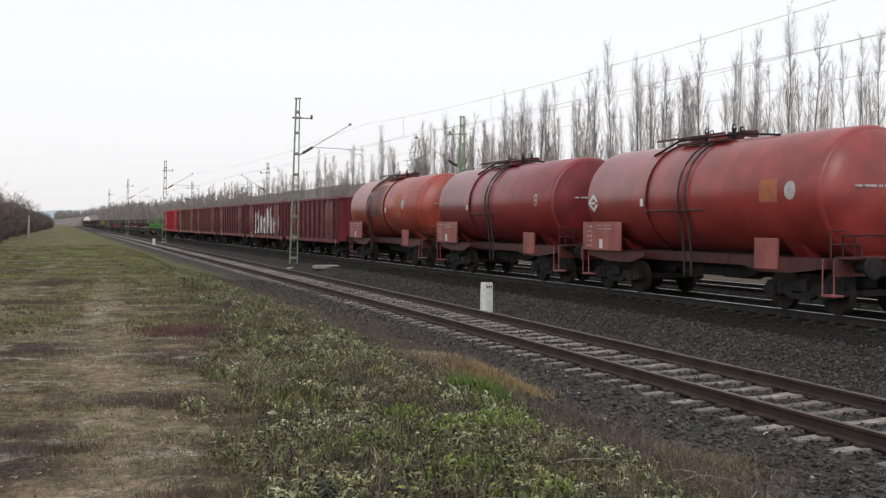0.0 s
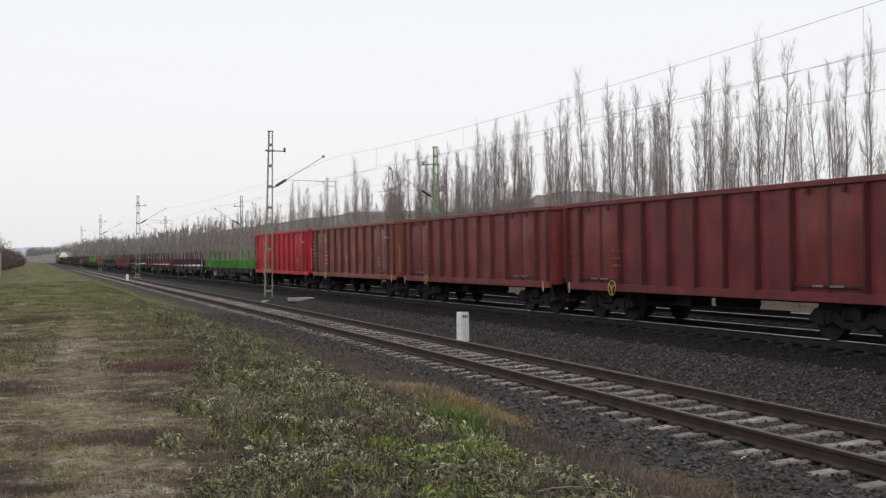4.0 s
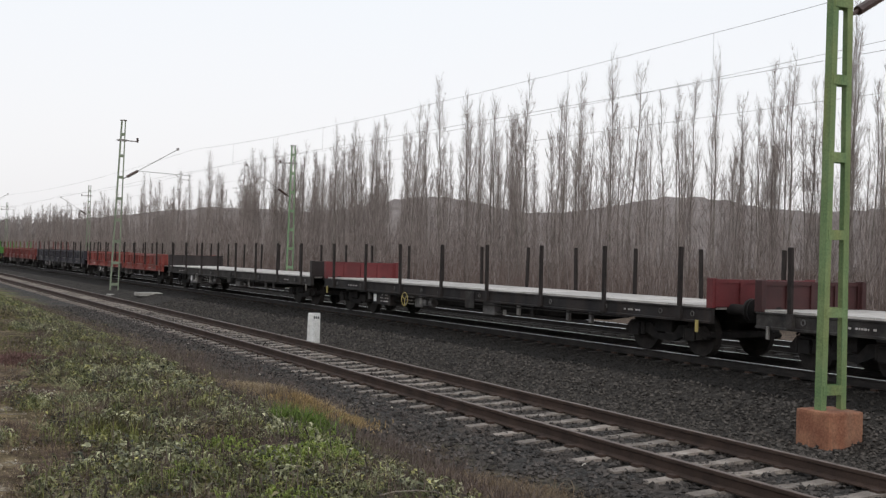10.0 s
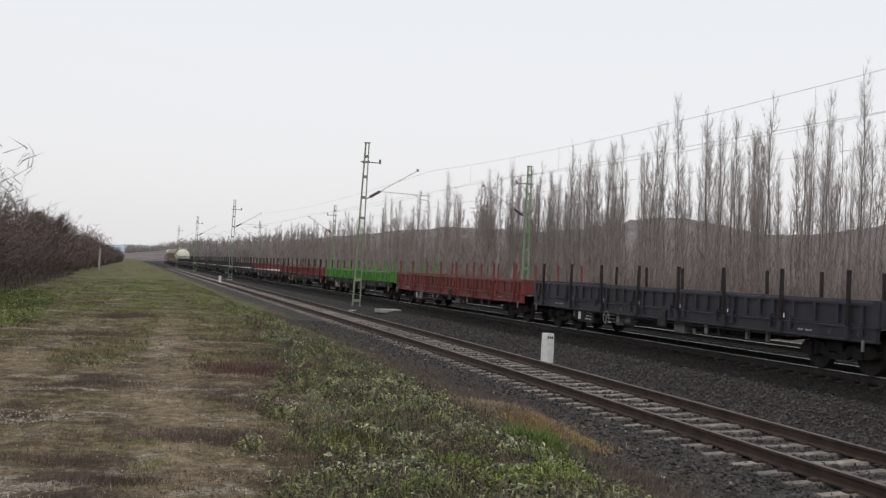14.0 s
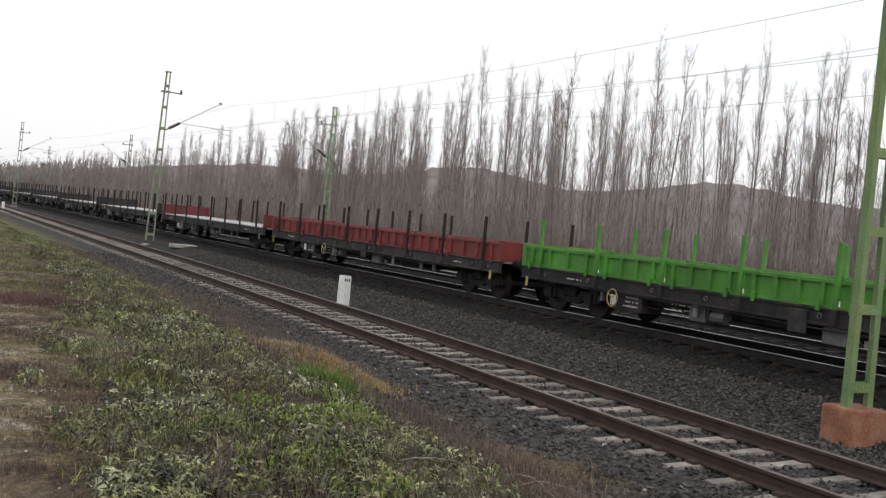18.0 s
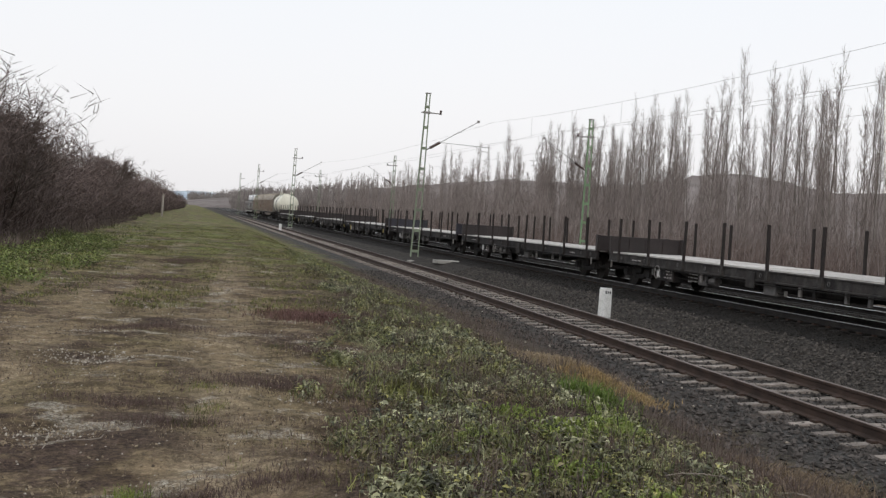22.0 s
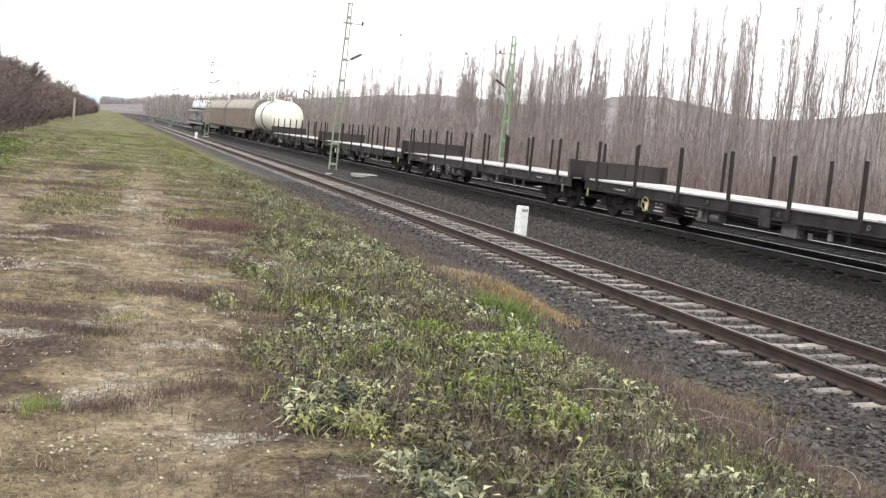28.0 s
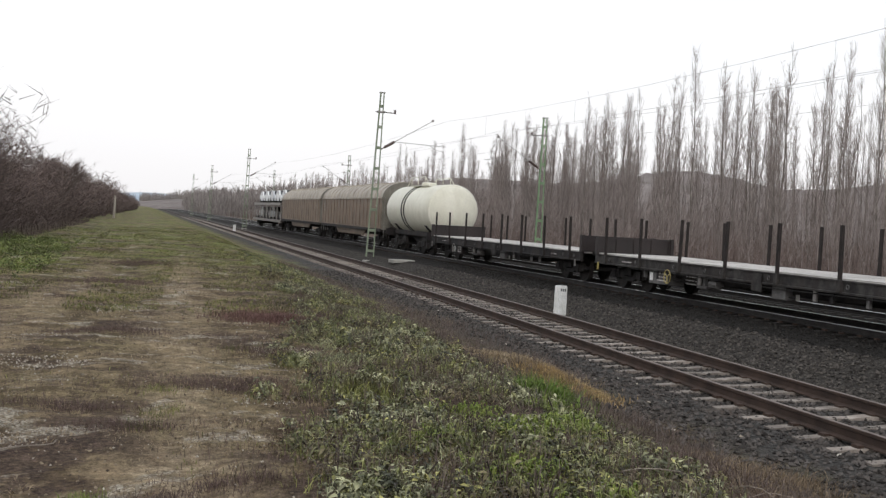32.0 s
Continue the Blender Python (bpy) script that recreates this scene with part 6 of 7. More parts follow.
for k in range(70):
    y = 35 + 165 * (k / 70) ** 1.45 + random.uniform(-1.5, 1.5)
    back = random.uniform(0.6, 9.0)
    c = copy_thing(random.choice(HEDGE), pose(-6.6 - back, y, 0.4, 0, 0, random.uniform(0, 360)))
    sc = random.uniform(0.85, 1.05) * float(np.interp(y, [36, 44, 52, 60, 200], [1.0, 0.9, 0.66, 0.54, 0.62])) * (1 + back * 0.012)
    c.scale = (sc, sc, sc)
birch = tree("young_birch", bare_tree_parts(77, 6.6, 0.35), pose(-6.9, 78, 0.4), "slender pale young tree above the brush", "tree", "field-edge trees")
n = 13000
yy = 34 + 260 * rng.uniform(0, 1, n) ** 1.6
xx = -6.3 - 11 * rng.uniform(0, 1, n) ** 1.3 + 0.5 * np.sin(yy * 0.31) - 0.004 * np.maximum(0, 60 - yy) ** 1.5
hh = rng.uniform(1.2, 3.9, n) * np.interp(yy, [34, 48, 60, 150, 200, 300], [1.7, 1.5, 1.2, 1.25, 0.95, 0.8])
base, way, leng, rad = [], [], [], []
for k in range(n):
    root = np.array([xx[k], yy[k], 0.3])
    d = np.array([rng.uniform(-0.35, 0.35), rng.uniform(-0.35, 0.35), 1.0])
    base.append(root), way.append(d), leng.append(hh[k]), rad.append(rng.uniform(0.008, 0.02))
    m = 14
    o = root + d * (hh[k] * rng.uniform(0.08, 0.95, m))[:, None]
    w = np.stack([rng.uniform(-1.3, 1.3, m), rng.uniform(-1.3, 1.3, m), rng.uniform(0.2, 1.0, m)], 1)
    base.extend(o), way.extend(w), leng.extend(rng.uniform(0.3, 1.0, m)), rad.extend(rng.uniform(0.006, 0.013, m) * (1 + yy[k] / 80))
v, f = spikes(np.array(base), np.array(way), np.array(leng), np.array(rad))
tagged(new("hedge_brush", soup("hedge_brush", v, f, M_TWIG3)), "dark brown leafless brush along the field", "brush", kind="stuff")


# ---- ballast stones ----
M_CLOD = island("earth_clod", (0.06, 0.044, 0.032), (0.30, 0.235, 0.16))

def stones(name, n, xr, yr, size, material, label, keep=None):
    """Loose broken stone: uneven eight-faced pieces resting on the ground."""
    x = rng.uniform(*xr, n)
    y = yr[0] + (yr[1] - yr[0]) * rng.uniform(0, 1, n) ** 1.5
    x = x + np.array([side_x(q) - 8.43 for q in y])
    if keep is not None:
        ok = np.array([keep(a, b) for a, b in zip(x, y)])
        x, y = x[ok], y[ok]
    n = len(x)
    z = np.array([ground_z(a, b) for a, b in zip(x, y)])
    s = rng.uniform(*size, n)[:, None, None]
    octa = np.array([[1, 0, 0], [-1, 0, 0], [0, 1, 0], [0, -1, 0], [0, 0, 0.8], [0, 0, -0.8]], float)
    a = rng.uniform(0, 6.28, n)
    rot = np.zeros((n, 3, 3))
    rot[:, 0, 0], rot[:, 0, 1], rot[:, 1, 0], rot[:, 1, 1], rot[:, 2, 2] = np.cos(a), -np.sin(a), np.sin(a), np.cos(a), 1
    rot[:, 2, 0] = rng.uniform(-0.5, 0.5, n)
    shape = octa[None] * rng.uniform(0.55, 1.25, (n, 6, 1)) + rng.uniform(-0.2, 0.2, (n, 6, 3))
    v = np.einsum("nij,nkj->nki", rot, shape) * s + np.stack([x, y, z + s[:, 0, 0] * 0.35], 1)[:, None]
    tri = np.array([[0, 2, 4], [2, 1, 4], [1, 3, 4], [3, 0, 4], [2, 0, 5], [1, 2, 5], [3, 1, 5], [0, 3, 5]])
    f = (np.arange(n)[:, None, None] * 6 + tri[None]).reshape(-1, 3)
    tagged(new(name, soup(name, v.reshape(-1, 3), f, material)), label, "gravel", kind="stuff")


def foot_hi(y):
    return np.interp(y, [4, 6.6, 8.6, 10.4, 12.5, 15.9, 20, 35, 60], [5.2, 5.35, 5.55, 5.6, 5.5, 6.3, 6.6, 5.8, 5.4])


stones("ballast_gravel", 26000, (5.4, 10.4), (4.0, 45.0), (0.018, 0.042), M_STONE, "grey broken ballast stone around the siding", lambda a, b: a > foot_hi(b) - 0.35 + 0.5 * noise.noise((a * 1.2, b * 1.2, 5.0)))
M_STONE3 = island("brown_grey_ballast_stone", (0.018, 0.0155, 0.0135), (0.115, 0.10, 0.088))
stones("slope_gravel", 30000, (10.0, 15.2), (6.0, 50.0), (0.02, 0.045), M_STONE3, "brown-grey broken stone on the slope below the main line", lambda a, b: a < main_x(b) - 3.1)
stones("dark_ballast_gravel", 12000, (12.5, 17.0), (8.0, 50.0), (0.018, 0.04), M_STONE2, "oil-dark ballast stone beside the main line rails, the train's shade in its colour", lambda a, b: main_x(b) - 3.15 < a < main_x(b) - 1.0)
stones("path_pebbles", 1500, (-3.0, 2.2), (4.0, 26.0), (0.004, 0.013), M_PALE, "small pale pebbles on the bare path")
stones("soil_clods", 9000, (-4.0, 2.4), (3.8, 24.0), (0.004, 0.016), M_CLOD, "small brown clods on the bare path")
for cx, cy, rx, ry, cnt in ((-0.6, 18.2, 0.8, 0.7, 700), (-1.1, 12.0, 0.7, 0.5, 520), (1.5, 13.4, 0.5, 0.5, 420), (-1.3, 14.2, 0.5, 0.3, 260), (0.9, 9.8, 0.35, 0.3, 200), (-0.9, 8.2, 0.6, 0.35, 260), (0.3, 5.6, 0.8, 0.3, 240)):
    stones("pale_chips", cnt, (cx - rx, cx + rx), (cy - ry, cy + ry), (0.004, 0.014), M_PALE, "pale stone chips strewn on the bare earth", lambda a, b: ((a - cx) / rx) ** 2 + ((b - cy) / ry) ** 2 < 0.6 + 0.5 * noise.noise((a * 3, b * 3, 1.0)))
stones("stray_pebbles", 60, (5.6, 8.0), (5.0, 30.0), (0.02, 0.035), M_PALE, "a few pale stones in the ballast")


# ---- grass and weeds ----
M_BLADE = drift("green_grass_blades", (0.07, 0.063, 0.024), (0.12, 0.125, 0.036), (0.22, 0.215, 0.072), 1.7)
M_DRY = island("dry_grass_blades", (0.12, 0.085, 0.05), (0.32, 0.25, 0.15))
M_DRY2 = island("tan_dry_grass", (0.17, 0.125, 0.075), (0.40, 0.31, 0.2))
M_TAN = island("orange_dry_grass", (0.22, 0.145, 0.065), (0.42, 0.3, 0.145))
M_TANDRY = island("dull_tan_grass", (0.1, 0.07, 0.045), (0.27, 0.2, 0.13))
M_REDMAT = island("red_brown_dead_weeds", (0.07, 0.037, 0.032), (0.2, 0.115, 0.1))
M_MAROON = island("dead_maroon_stalks", (0.06, 0.042, 0.036), (0.17, 0.118, 0.1))
M_GREYSTALK = island("grey_brown_stalks", (0.06, 0.043, 0.037), (0.19, 0.148, 0.126))
M_LEAF = drift("weed_leaves", (0.035, 0.036, 0.018), (0.165, 0.16, 0.056), (0.37, 0.345, 0.125), 4.0)
M_LEAF2 = drift("pale_weed_leaves", (0.045, 0.047, 0.03), (0.185, 0.186, 0.10), (0.41, 0.40, 0.24), 5.0)
M_SAGE = drift("sage_grass_blades", (0.085, 0.085, 0.045), (0.185, 0.19, 0.095), (0.33, 0.325, 0.18), 2.2)
M_LEAF3 = drift("field_weed_leaves", (0.07, 0.085, 0.03), (0.14, 0.175, 0.05), (0.25, 0.29, 0.09), 1.4)
M_FERN2 = drift("tufted_grass", (0.07, 0.075, 0.03), (0.15, 0.165, 0.055), (0.27, 0.27, 0.11), 5.0)
M_DULL = drift("withered_leaves", (0.035, 0.027, 0.02), (0.10, 0.08, 0.05), (0.22, 0.19, 0.1), 5.0)
M_FERN = island("yellow_green_herb", (0.09, 0.125, 0.025), (0.235, 0.275, 0.065), 0.7)
M_BRIGHT = island("fresh_grass_blades", (0.06, 0.095, 0.02), (0.17, 0.24, 0.055))


def blades(name, x, y, height, width, lean, material, label, category="grass"):
    """Bent tapering blades in two segments."""
    n = len(x)
    z = np.array([ground_z(a, b) for a, b in zip(x, y)])
    h = rng.uniform(*height, n)
    a, t = rng.uniform(0, 6.283, n), rng.uniform(0.6 * lean if lean > 2 else 0, lean, n)
    d = np.stack([np.cos(a) * t, np.sin(a) * t], 1)
    b = rng.uniform(0, 6.283, n)
    s = np.stack([np.cos(b), np.sin(b)], 1) * (rng.uniform(*width, n) / 2)[:, None]
    root = np.stack([x, y], 1)
    mid = root + d * (h * 0.45)[:, None]
    tip = root + d * (h * 1.15)[:, None]
    v = np.empty((n, 5, 3))
    for i, (pt, zz) in enumerate(((root - s, z - 0.02), (root + s, z - 0.02), (mid + s * 0.8, z + h * 0.6), (mid - s * 0.8, z + h * 0.6), (tip, z + h * (1 - 0.3 * t)))):
        v[:, i, :2], v[:, i, 2] = pt, zz
    k = np.arange(n)[:, None] * 5
    fs = (k + np.array([[0, 1, 2, 3]])).tolist() + (k + np.array([[3, 2, 4]])).tolist()
    tagged(new(name, soup(name, v.reshape(-1, 3), fs, material)), label, category, kind="stuff")


def leaves(name, x, y, z0, size, material, label):
    """Small cupped leaves, each of four facets, tilted every way."""
    n = len(x)
    z = np.array([ground_z(a, b) for a, b in zip(x, y)]) + z0
    s = rng.uniform(*size, n)
    a = rng.uniform(0, 6.283, n)
    el = rng.uniform(-0.7, 0.8, n)
    d = np.stack([np.cos(a) * np.cos(el), np.sin(a) * np.cos(el), np.sin(el)], 1)
    side = np.stack([-np.sin(a), np.cos(a), rng.uniform(-0.4, 0.4, n)], 1)
    up = np.cross(d, side)
    c = np.stack([x, y, z], 1)
    s = s[:, None]
    v = np.stack([c, c + d * s * 0.45 + side * s * 0.26 + up * s * 0.12, c + d * s, c + d * s * 0.45 - side * s * 0.26 + up * s * 0.12, c + d * s * 0.5 - up * s * 0.04], 1)
    tri = np.array([[0, 1, 4], [1, 2, 4], [2, 3, 4], [3, 0, 4]])
    f = (np.arange(n)[:, None, None] * 5 + tri[None]).reshape(-1, 3)
    tagged(new(name, soup(name, v.reshape(-1, 3), f, material)), label, "weeds", kind="stuff")


def bank_points(n, lo, hi, y0, y1, power=1.7, patch=None, seed=0.0, thresh=0.0):
    """Points on the bank between two offsets from the siding, thick where a slow noise runs high."""
    y = y0 + (y1 - y0) * rng.uniform(0, 1, n) ** power
    x = rng.uniform(0, 1, n)
    x = lo(y) + (hi(y) - lo(y)) * x
    ok = np.array([noise.noise((a * 0.75, b * 0.5, seed)) > thresh for a, b in zip(x, y)])
    return x[ok], y[ok]


def weed_lo(y):
    return np.interp(y, [4, 5, 6.2, 7.2, 8.7, 11.9, 15, 22.5, 30, 60], [1.2, 1.1, 0.9, 0.65, 0.8, 1.35, 1.55, 2.3, 2.4, 3.2])


def weed_hi(y):
    return np.interp(y, [4, 5.8, 7.7, 9.3, 11.2, 12.0, 14.6, 16.8, 24.7, 39, 60], [3.5, 3.7, 4.0, 4.1, 4.2, 4.15, 4.15, 4.35, 4.6, 4.1, 4.4])


def plants(name, x, y, count, length, slim, lift, material, label):
    """Low plants: arched leaves that spring from one root and droop at the tip."""
    k = np.repeat(np.arange(len(x)), count)
    n = len(k)
    big = rng.uniform(0.65, 1.25, len(x))[k]
    L = rng.uniform(*length, n) * big
    a = rng.uniform(0, 6.283, n)
    up = rng.uniform(*lift, n)
    z0 = np.array([ground_z(p, q) for p, q in zip(x, y)])[k] + rng.uniform(0, 0.075, n) * big
    root = np.stack([x[k] + rng.normal(0, 0.025, n), y[k] + rng.normal(0, 0.025, n), z0], 1)
    d = np.stack([np.cos(a), np.sin(a), np.zeros(n)], 1)
    tw = rng.uniform(-0.5, 0.5, n)
    side = np.stack([-np.sin(a), np.cos(a), tw], 1) * (L * slim / 2)[:, None]
    m1 = root + d * (L * 0.4)[:, None] + np.stack([np.zeros(n), np.zeros(n), L * up], 1)
    m2 = root + d * (L * 0.75)[:, None] + np.stack([np.zeros(n), np.zeros(n), L * up * 0.9], 1)
    tip = root + d * L[:, None] + np.stack([np.zeros(n), np.zeros(n), L * (up * 0.35 - 0.12)], 1)
    v = np.stack([root, m1 - side, m1 + side, m2 - side * 0.8, m2 + side * 0.8, tip], 1)
    j = np.arange(n)[:, None] * 6
    fs = (j + np.array([[0, 1, 2]])).tolist() + (j + np.array([[1, 3, 4, 2]])).tolist() + (j + np.array([[3, 5, 4]])).tolist()
    tagged(new(name, soup(name, v.reshape(-1, 3), fs, material)), label, "weeds", kind="stuff")


# plants of several kinds down the bank, in drifts with dark gaps
px, py = bank_points(15000, lambda y: weed_lo(y) - 0.8, weed_hi, 4.2, 48.0, 1.55, seed=2.2, thresh=-0.3)
ok = np.array([noise.noise((a * 2.2, b * 1.8, 8.0)) + 0.35 * noise.noise((a * 6.0, b * 5.0, 18.0)) > -0.13 for a, b in zip(px, py)])
ok &= px - weed_lo(py) > np.array([0.22 + 0.95 * noise.noise((a * 1.1, b * 0.55, 63.0)) for a, b in zip(px, py)])
fx, fy = rng.uniform(1.0, 3.4, 520), rng.uniform(5.6, 8.2, 520)
ok &= (py > 6.9) | (px < 1.7) | (rng.uniform(0, 1, len(px)) < 0.5)
px, py = np.concatenate([px[ok], fx]), np.concatenate([py[ok], fy])
kind = np.array([noise.noise((a * 1.3, b * 1.0, 40.0)) for a, b in zip(px, py)]) + rng.normal(0, 0.2, len(px))


def pick(lo, hi):
    m = (kind > lo) & (kind <= hi)
    return px[m], py[m]


def spread(mask, times, sx):
    k = np.repeat(np.flatnonzero(mask), times)
    return px[k] + rng.normal(0, sx, len(k)), py[k] + rng.normal(0, sx, len(k))


plants("leafy_weeds", *pick(-0.02, 0.18), 11, (0.025, 0.06), 0.42, (0.0, 0.7), M_LEAF, "low leafy green and yellowish weeds on the bank")
plants("pale_weeds", *pick(0.18, 9), 12, (0.035, 0.085), 0.26, (0.0, 0.8), M_LEAF2, "pale drooping grey-green weeds on the bank")
plants("grassy_weeds", *pick(-0.16, -0.02), 16, (0.05, 0.11), 0.08, (0.2, 1.0), M_FERN2, "tufted yellow-green grass on the bank")
plants("dark_weeds", *pick(-9, -0.16), 9, (0.03, 0.07), 0.25, (0.0, 0.7), M_DULL, "withered brownish weeds on the bank")


def clumps(name, cx, cy, radius, height, per, size, material, label):
    """Domed clumps of broad, folded leaves that hang outward, with dark hollows between them."""
    k = np.repeat(np.arange(len(cx)), per)
    n = len(k)
    R, H = rng.uniform(*radius, len(cx))[k], rng.uniform(*height, len(cx))[k]
    q, a = np.sqrt(rng.uniform(0, 1, n)), rng.uniform(0, 6.283, n)
    ground = np.array([ground_z(u, w) for u, w in zip(cx, cy)])[k]
    c = np.stack([cx[k] + R * q * np.cos(a), cy[k] + R * q * np.sin(a), ground + H * (1.05 - q * q) * rng.uniform(0.45, 1.0, n)], 1)
    b, el = a + rng.normal(0, 0.7, n), rng.uniform(-0.75, 0.55, n)
    d = np.stack([np.cos(b) * np.cos(el), np.sin(b) * np.cos(el), np.sin(el)], 1)
    side = np.stack([-np.sin(b), np.cos(b), rng.uniform(-0.35, 0.35, n)], 1)
    up = np.cross(d, side)
    L = rng.uniform(*size, n)[:, None]
    v = np.stack([c, c + d * L * 0.4 + side * L * 0.27 + up * L * 0.1, c + d * L - up * L * 0.12, c + d * L * 0.4 - side * L * 0.27 + up * L * 0.1, c + d * L * 0.45 - up * L * 0.02], 1)
    tri = np.array([[0, 1, 4], [1, 2, 4], [2, 3, 4], [3, 0, 4]])
    f = (np.arange(n)[:, None, None] * 5 + tri[None]).reshape(-1, 3)
    tagged(new(name, soup(name, v.reshape(-1, 3), f, material)), label, "weeds", kind="stuff")


some = rng.uniform(0, 1, len(px)) < 0.2
for lo, hi, mat, nm, lab, size in ((-0.05, 0.16, M_LEAF, "leafy_clumps", "yellowish green leafy weeds in domed clumps", (0.025, 0.06)), (0.16, 9, M_LEAF2, "sage_clumps", "pale sage-green broad-leaved weeds in clumps", (0.035, 0.085)), (-9, -0.05, M_DULL, "withered_clumps", "withered olive-brown weeds in clumps", (0.03, 0.07))):
    m = some & (kind > lo) & (kind <= hi) & (py < 30)
    clumps(nm, px[m], py[m], (0.07, 0.22), (0.05, 0.2), 18, size, mat, lab)
# long arched grass in bunches, and brown dead stems among it
gx0, gy0 = bank_points(300, lambda y: weed_lo(y) + 0.1, lambda y: weed_hi(y) - 0.1, 4.6, 30.0, 1.2, seed=33.0, thresh=-0.1)
k = np.repeat(np.arange(len(gx0)), 26)
blades("arched_grass", gx0[k] + rng.normal(0, 0.07, len(k)), gy0[k] + rng.normal(0, 0.07, len(k)), (0.06, 0.19), (0.005, 0.01), 2.2, M_SAGE, "bunches of long arched sage-green grass on the bank")
gx0, gy0 = bank_points(2000, lambda y: weed_lo(y) + 0.3, foot_hi, 4.6, 26.0, 1.2, seed=37.0, thresh=-0.05)
k = np.repeat(np.arange(len(gx0)), 5)
blades("brown_stalks", gx0[k] + rng.normal(0, 0.05, len(k)), gy0[k] + rng.normal(0, 0.05, len(k)), (0.1, 0.3), (0.004, 0.008), 0.7, M_GREYSTALK, "upright dead brown stalks among the weeds", "weeds")
x, y = spread(kind > -9, 3, 0.12)
blades("bank_grass", x, y, (0.03, 0.14), (0.004, 0.009), 1.5, M_BLADE, "green grass among the weeds on the bank")
x, y = spread(kind < 0.05, 4, 0.14)
blades("dry_bank_grass", x, y, (0.02, 0.12), (0.003, 0.008), 1.9, M_DRY, "dry straw-coloured grass on the bank")
x, y = bank_points(11000, lambda y: weed_lo(y) + 0.3, weed_hi, 4.4, 24.0, 1.5, seed=91.0, thresh=0.02)
blades("dead_bank_stalks", x, y, (0.05, 0.2), (0.003, 0.006), 0.8, M_MAROON, "dead dark stalks among the weeds", "weeds")
x, y = bank_points(17000, lambda y: weed_hi(y) - 0.2, foot_hi, 4.6, 48.0, 1.3, seed=12.0, thresh=-0.3)
blades("dead_stalks", x, y, (0.04, 0.2), (0.003, 0.008), 1.7, M_GREYSTALK, "dead brown stalks at the foot of the bank", "weeds")
x, y = bank_points(4500, lambda y: weed_hi(y) - 0.2, foot_hi, 4.6, 48.0, 1.1, seed=14.0, thresh=0.18)
blades("dry_foot_grass", x, y, (0.04, 0.2), (0.003, 0.008), 1.8, M_DRY, "bent dry grass at the foot of the bank")
# the trodden field: dark dead patches and thin dry grass
mx, my, dx, dy = [], [], [], []
spots = [(-0.62, 14.75, 0.7, 0.4), (0.7, 10.5, 0.75, 0.4), (-0.57, 9.4, 0.5, 0.25), (-0.2, 8.5, 0.4, 0.2), (0.5, 6.7, 0.35, 0.16), (0.05, 6.4, 0.25, 0.14), (-1.2, 24.2, 1.0, 0.8), (-0.6, 31.9, 1.2, 1.0), (1.3, 13.2, 0.4, 0.3), (1.2, 8.1, 0.3, 0.4)]
for i, (cx, cy, rx, ry) in enumerate(spots):
    cnt = int(5200 * rx * ry ** 0.5)
    q = (mx, my)
    q[0].extend((cx + rx * rng.normal(0, 0.55, cnt)).tolist())
    q[1].extend((cy + ry * rng.normal(0, 0.6, cnt)).tolist())


def off_lane(x, y, keep):
    """Leaves out most of what would grow on the two wheel tracks."""
    lane = x - 0.033 * np.maximum(y - 15.0, 0)
    on = np.minimum(np.abs(lane - 0.25), np.abs(lane + 1.85)) < 0.36
    ok = ~on | (rng.uniform(0, 1, len(x)) < np.maximum(keep, np.interp(y, [22, 44], [keep, 0.9])))
    return x[ok], y[ok]


def ragged(n, y0, y1, power, seed, thresh):
    """Points of the field inside ragged patches."""
    y = y0 + (y1 - y0) * rng.uniform(0, 1, n) ** power
    lo, hi = -3.2 - 0.13 * y, weed_lo(y) + 0.5
    x = lo + (hi - lo) * rng.uniform(0, 1, n)
    ok = np.array([noise.noise((a * 0.8, b * 0.8, seed)) + 0.55 * noise.noise((a * 2.1, b * 1.9, seed + 3)) + 0.35 * noise.noise((a * 6.0, b * 5.0, seed + 7)) for a, b in zip(x, y)]) > thresh
    return x[ok], y[ok]


x, y = off_lane(*ragged(60000, 4.2, 40.0, 1.5, 120.0, 0.12), 0.45)
mx, my = mx + x.tolist(), my + y.tolist()
dx, dy = ragged(60000, 4.2, 44.0, 1.5, 150.0, 0.05)
blades("maroon_field_weeds", np.array(mx), np.array(my), (0.015, 0.075), (0.002, 0.006), 1.5, M_MAROON, "dead maroon weeds matted on the field", "weeds")
blades("dry_field_grass", dx, dy, (0.012, 0.05), (0.003, 0.007), 2.4, M_DRY2, "dry matted grass on the trodden field")
x, y = bank_points(34000, lambda y: np.full_like(y, -6.0) - y * 0.12, lambda y: np.interp(y, [0, 14, 24, 70], [-3.2, -3.0, -3.2, -2.6]), 8.0, 70.0, 1.4, seed=15.0, thresh=-0.15)
blades("field_grass", x, y, (0.03, 0.12), (0.008, 0.018), 1.5, M_BLADE, "short green grass at the field's side")
x, y = bank_points(46000, lambda y: np.full_like(y, -2.8), lambda y: weed_lo(y) + 0.8, 17.0, 80.0, 1.4, seed=27.0, thresh=-0.12)
x, y = off_lane(x, y, 0.15)
blades("strip_grass", x, y, (0.02, 0.08), (0.006, 0.018), 1.9, M_BLADE, "short grass between and beside the wheel tracks")
x, y = bank_points(2200, lambda y: np.full_like(y, -4.0), weed_lo, 4.5, 22.0, 1.3, seed=29.0, thresh=0.25)
blades("thin_field_grass", x, y, (0.02, 0.06), (0.004, 0.008), 1.8, M_BLADE, "a few thin blades of grass on the bare path")


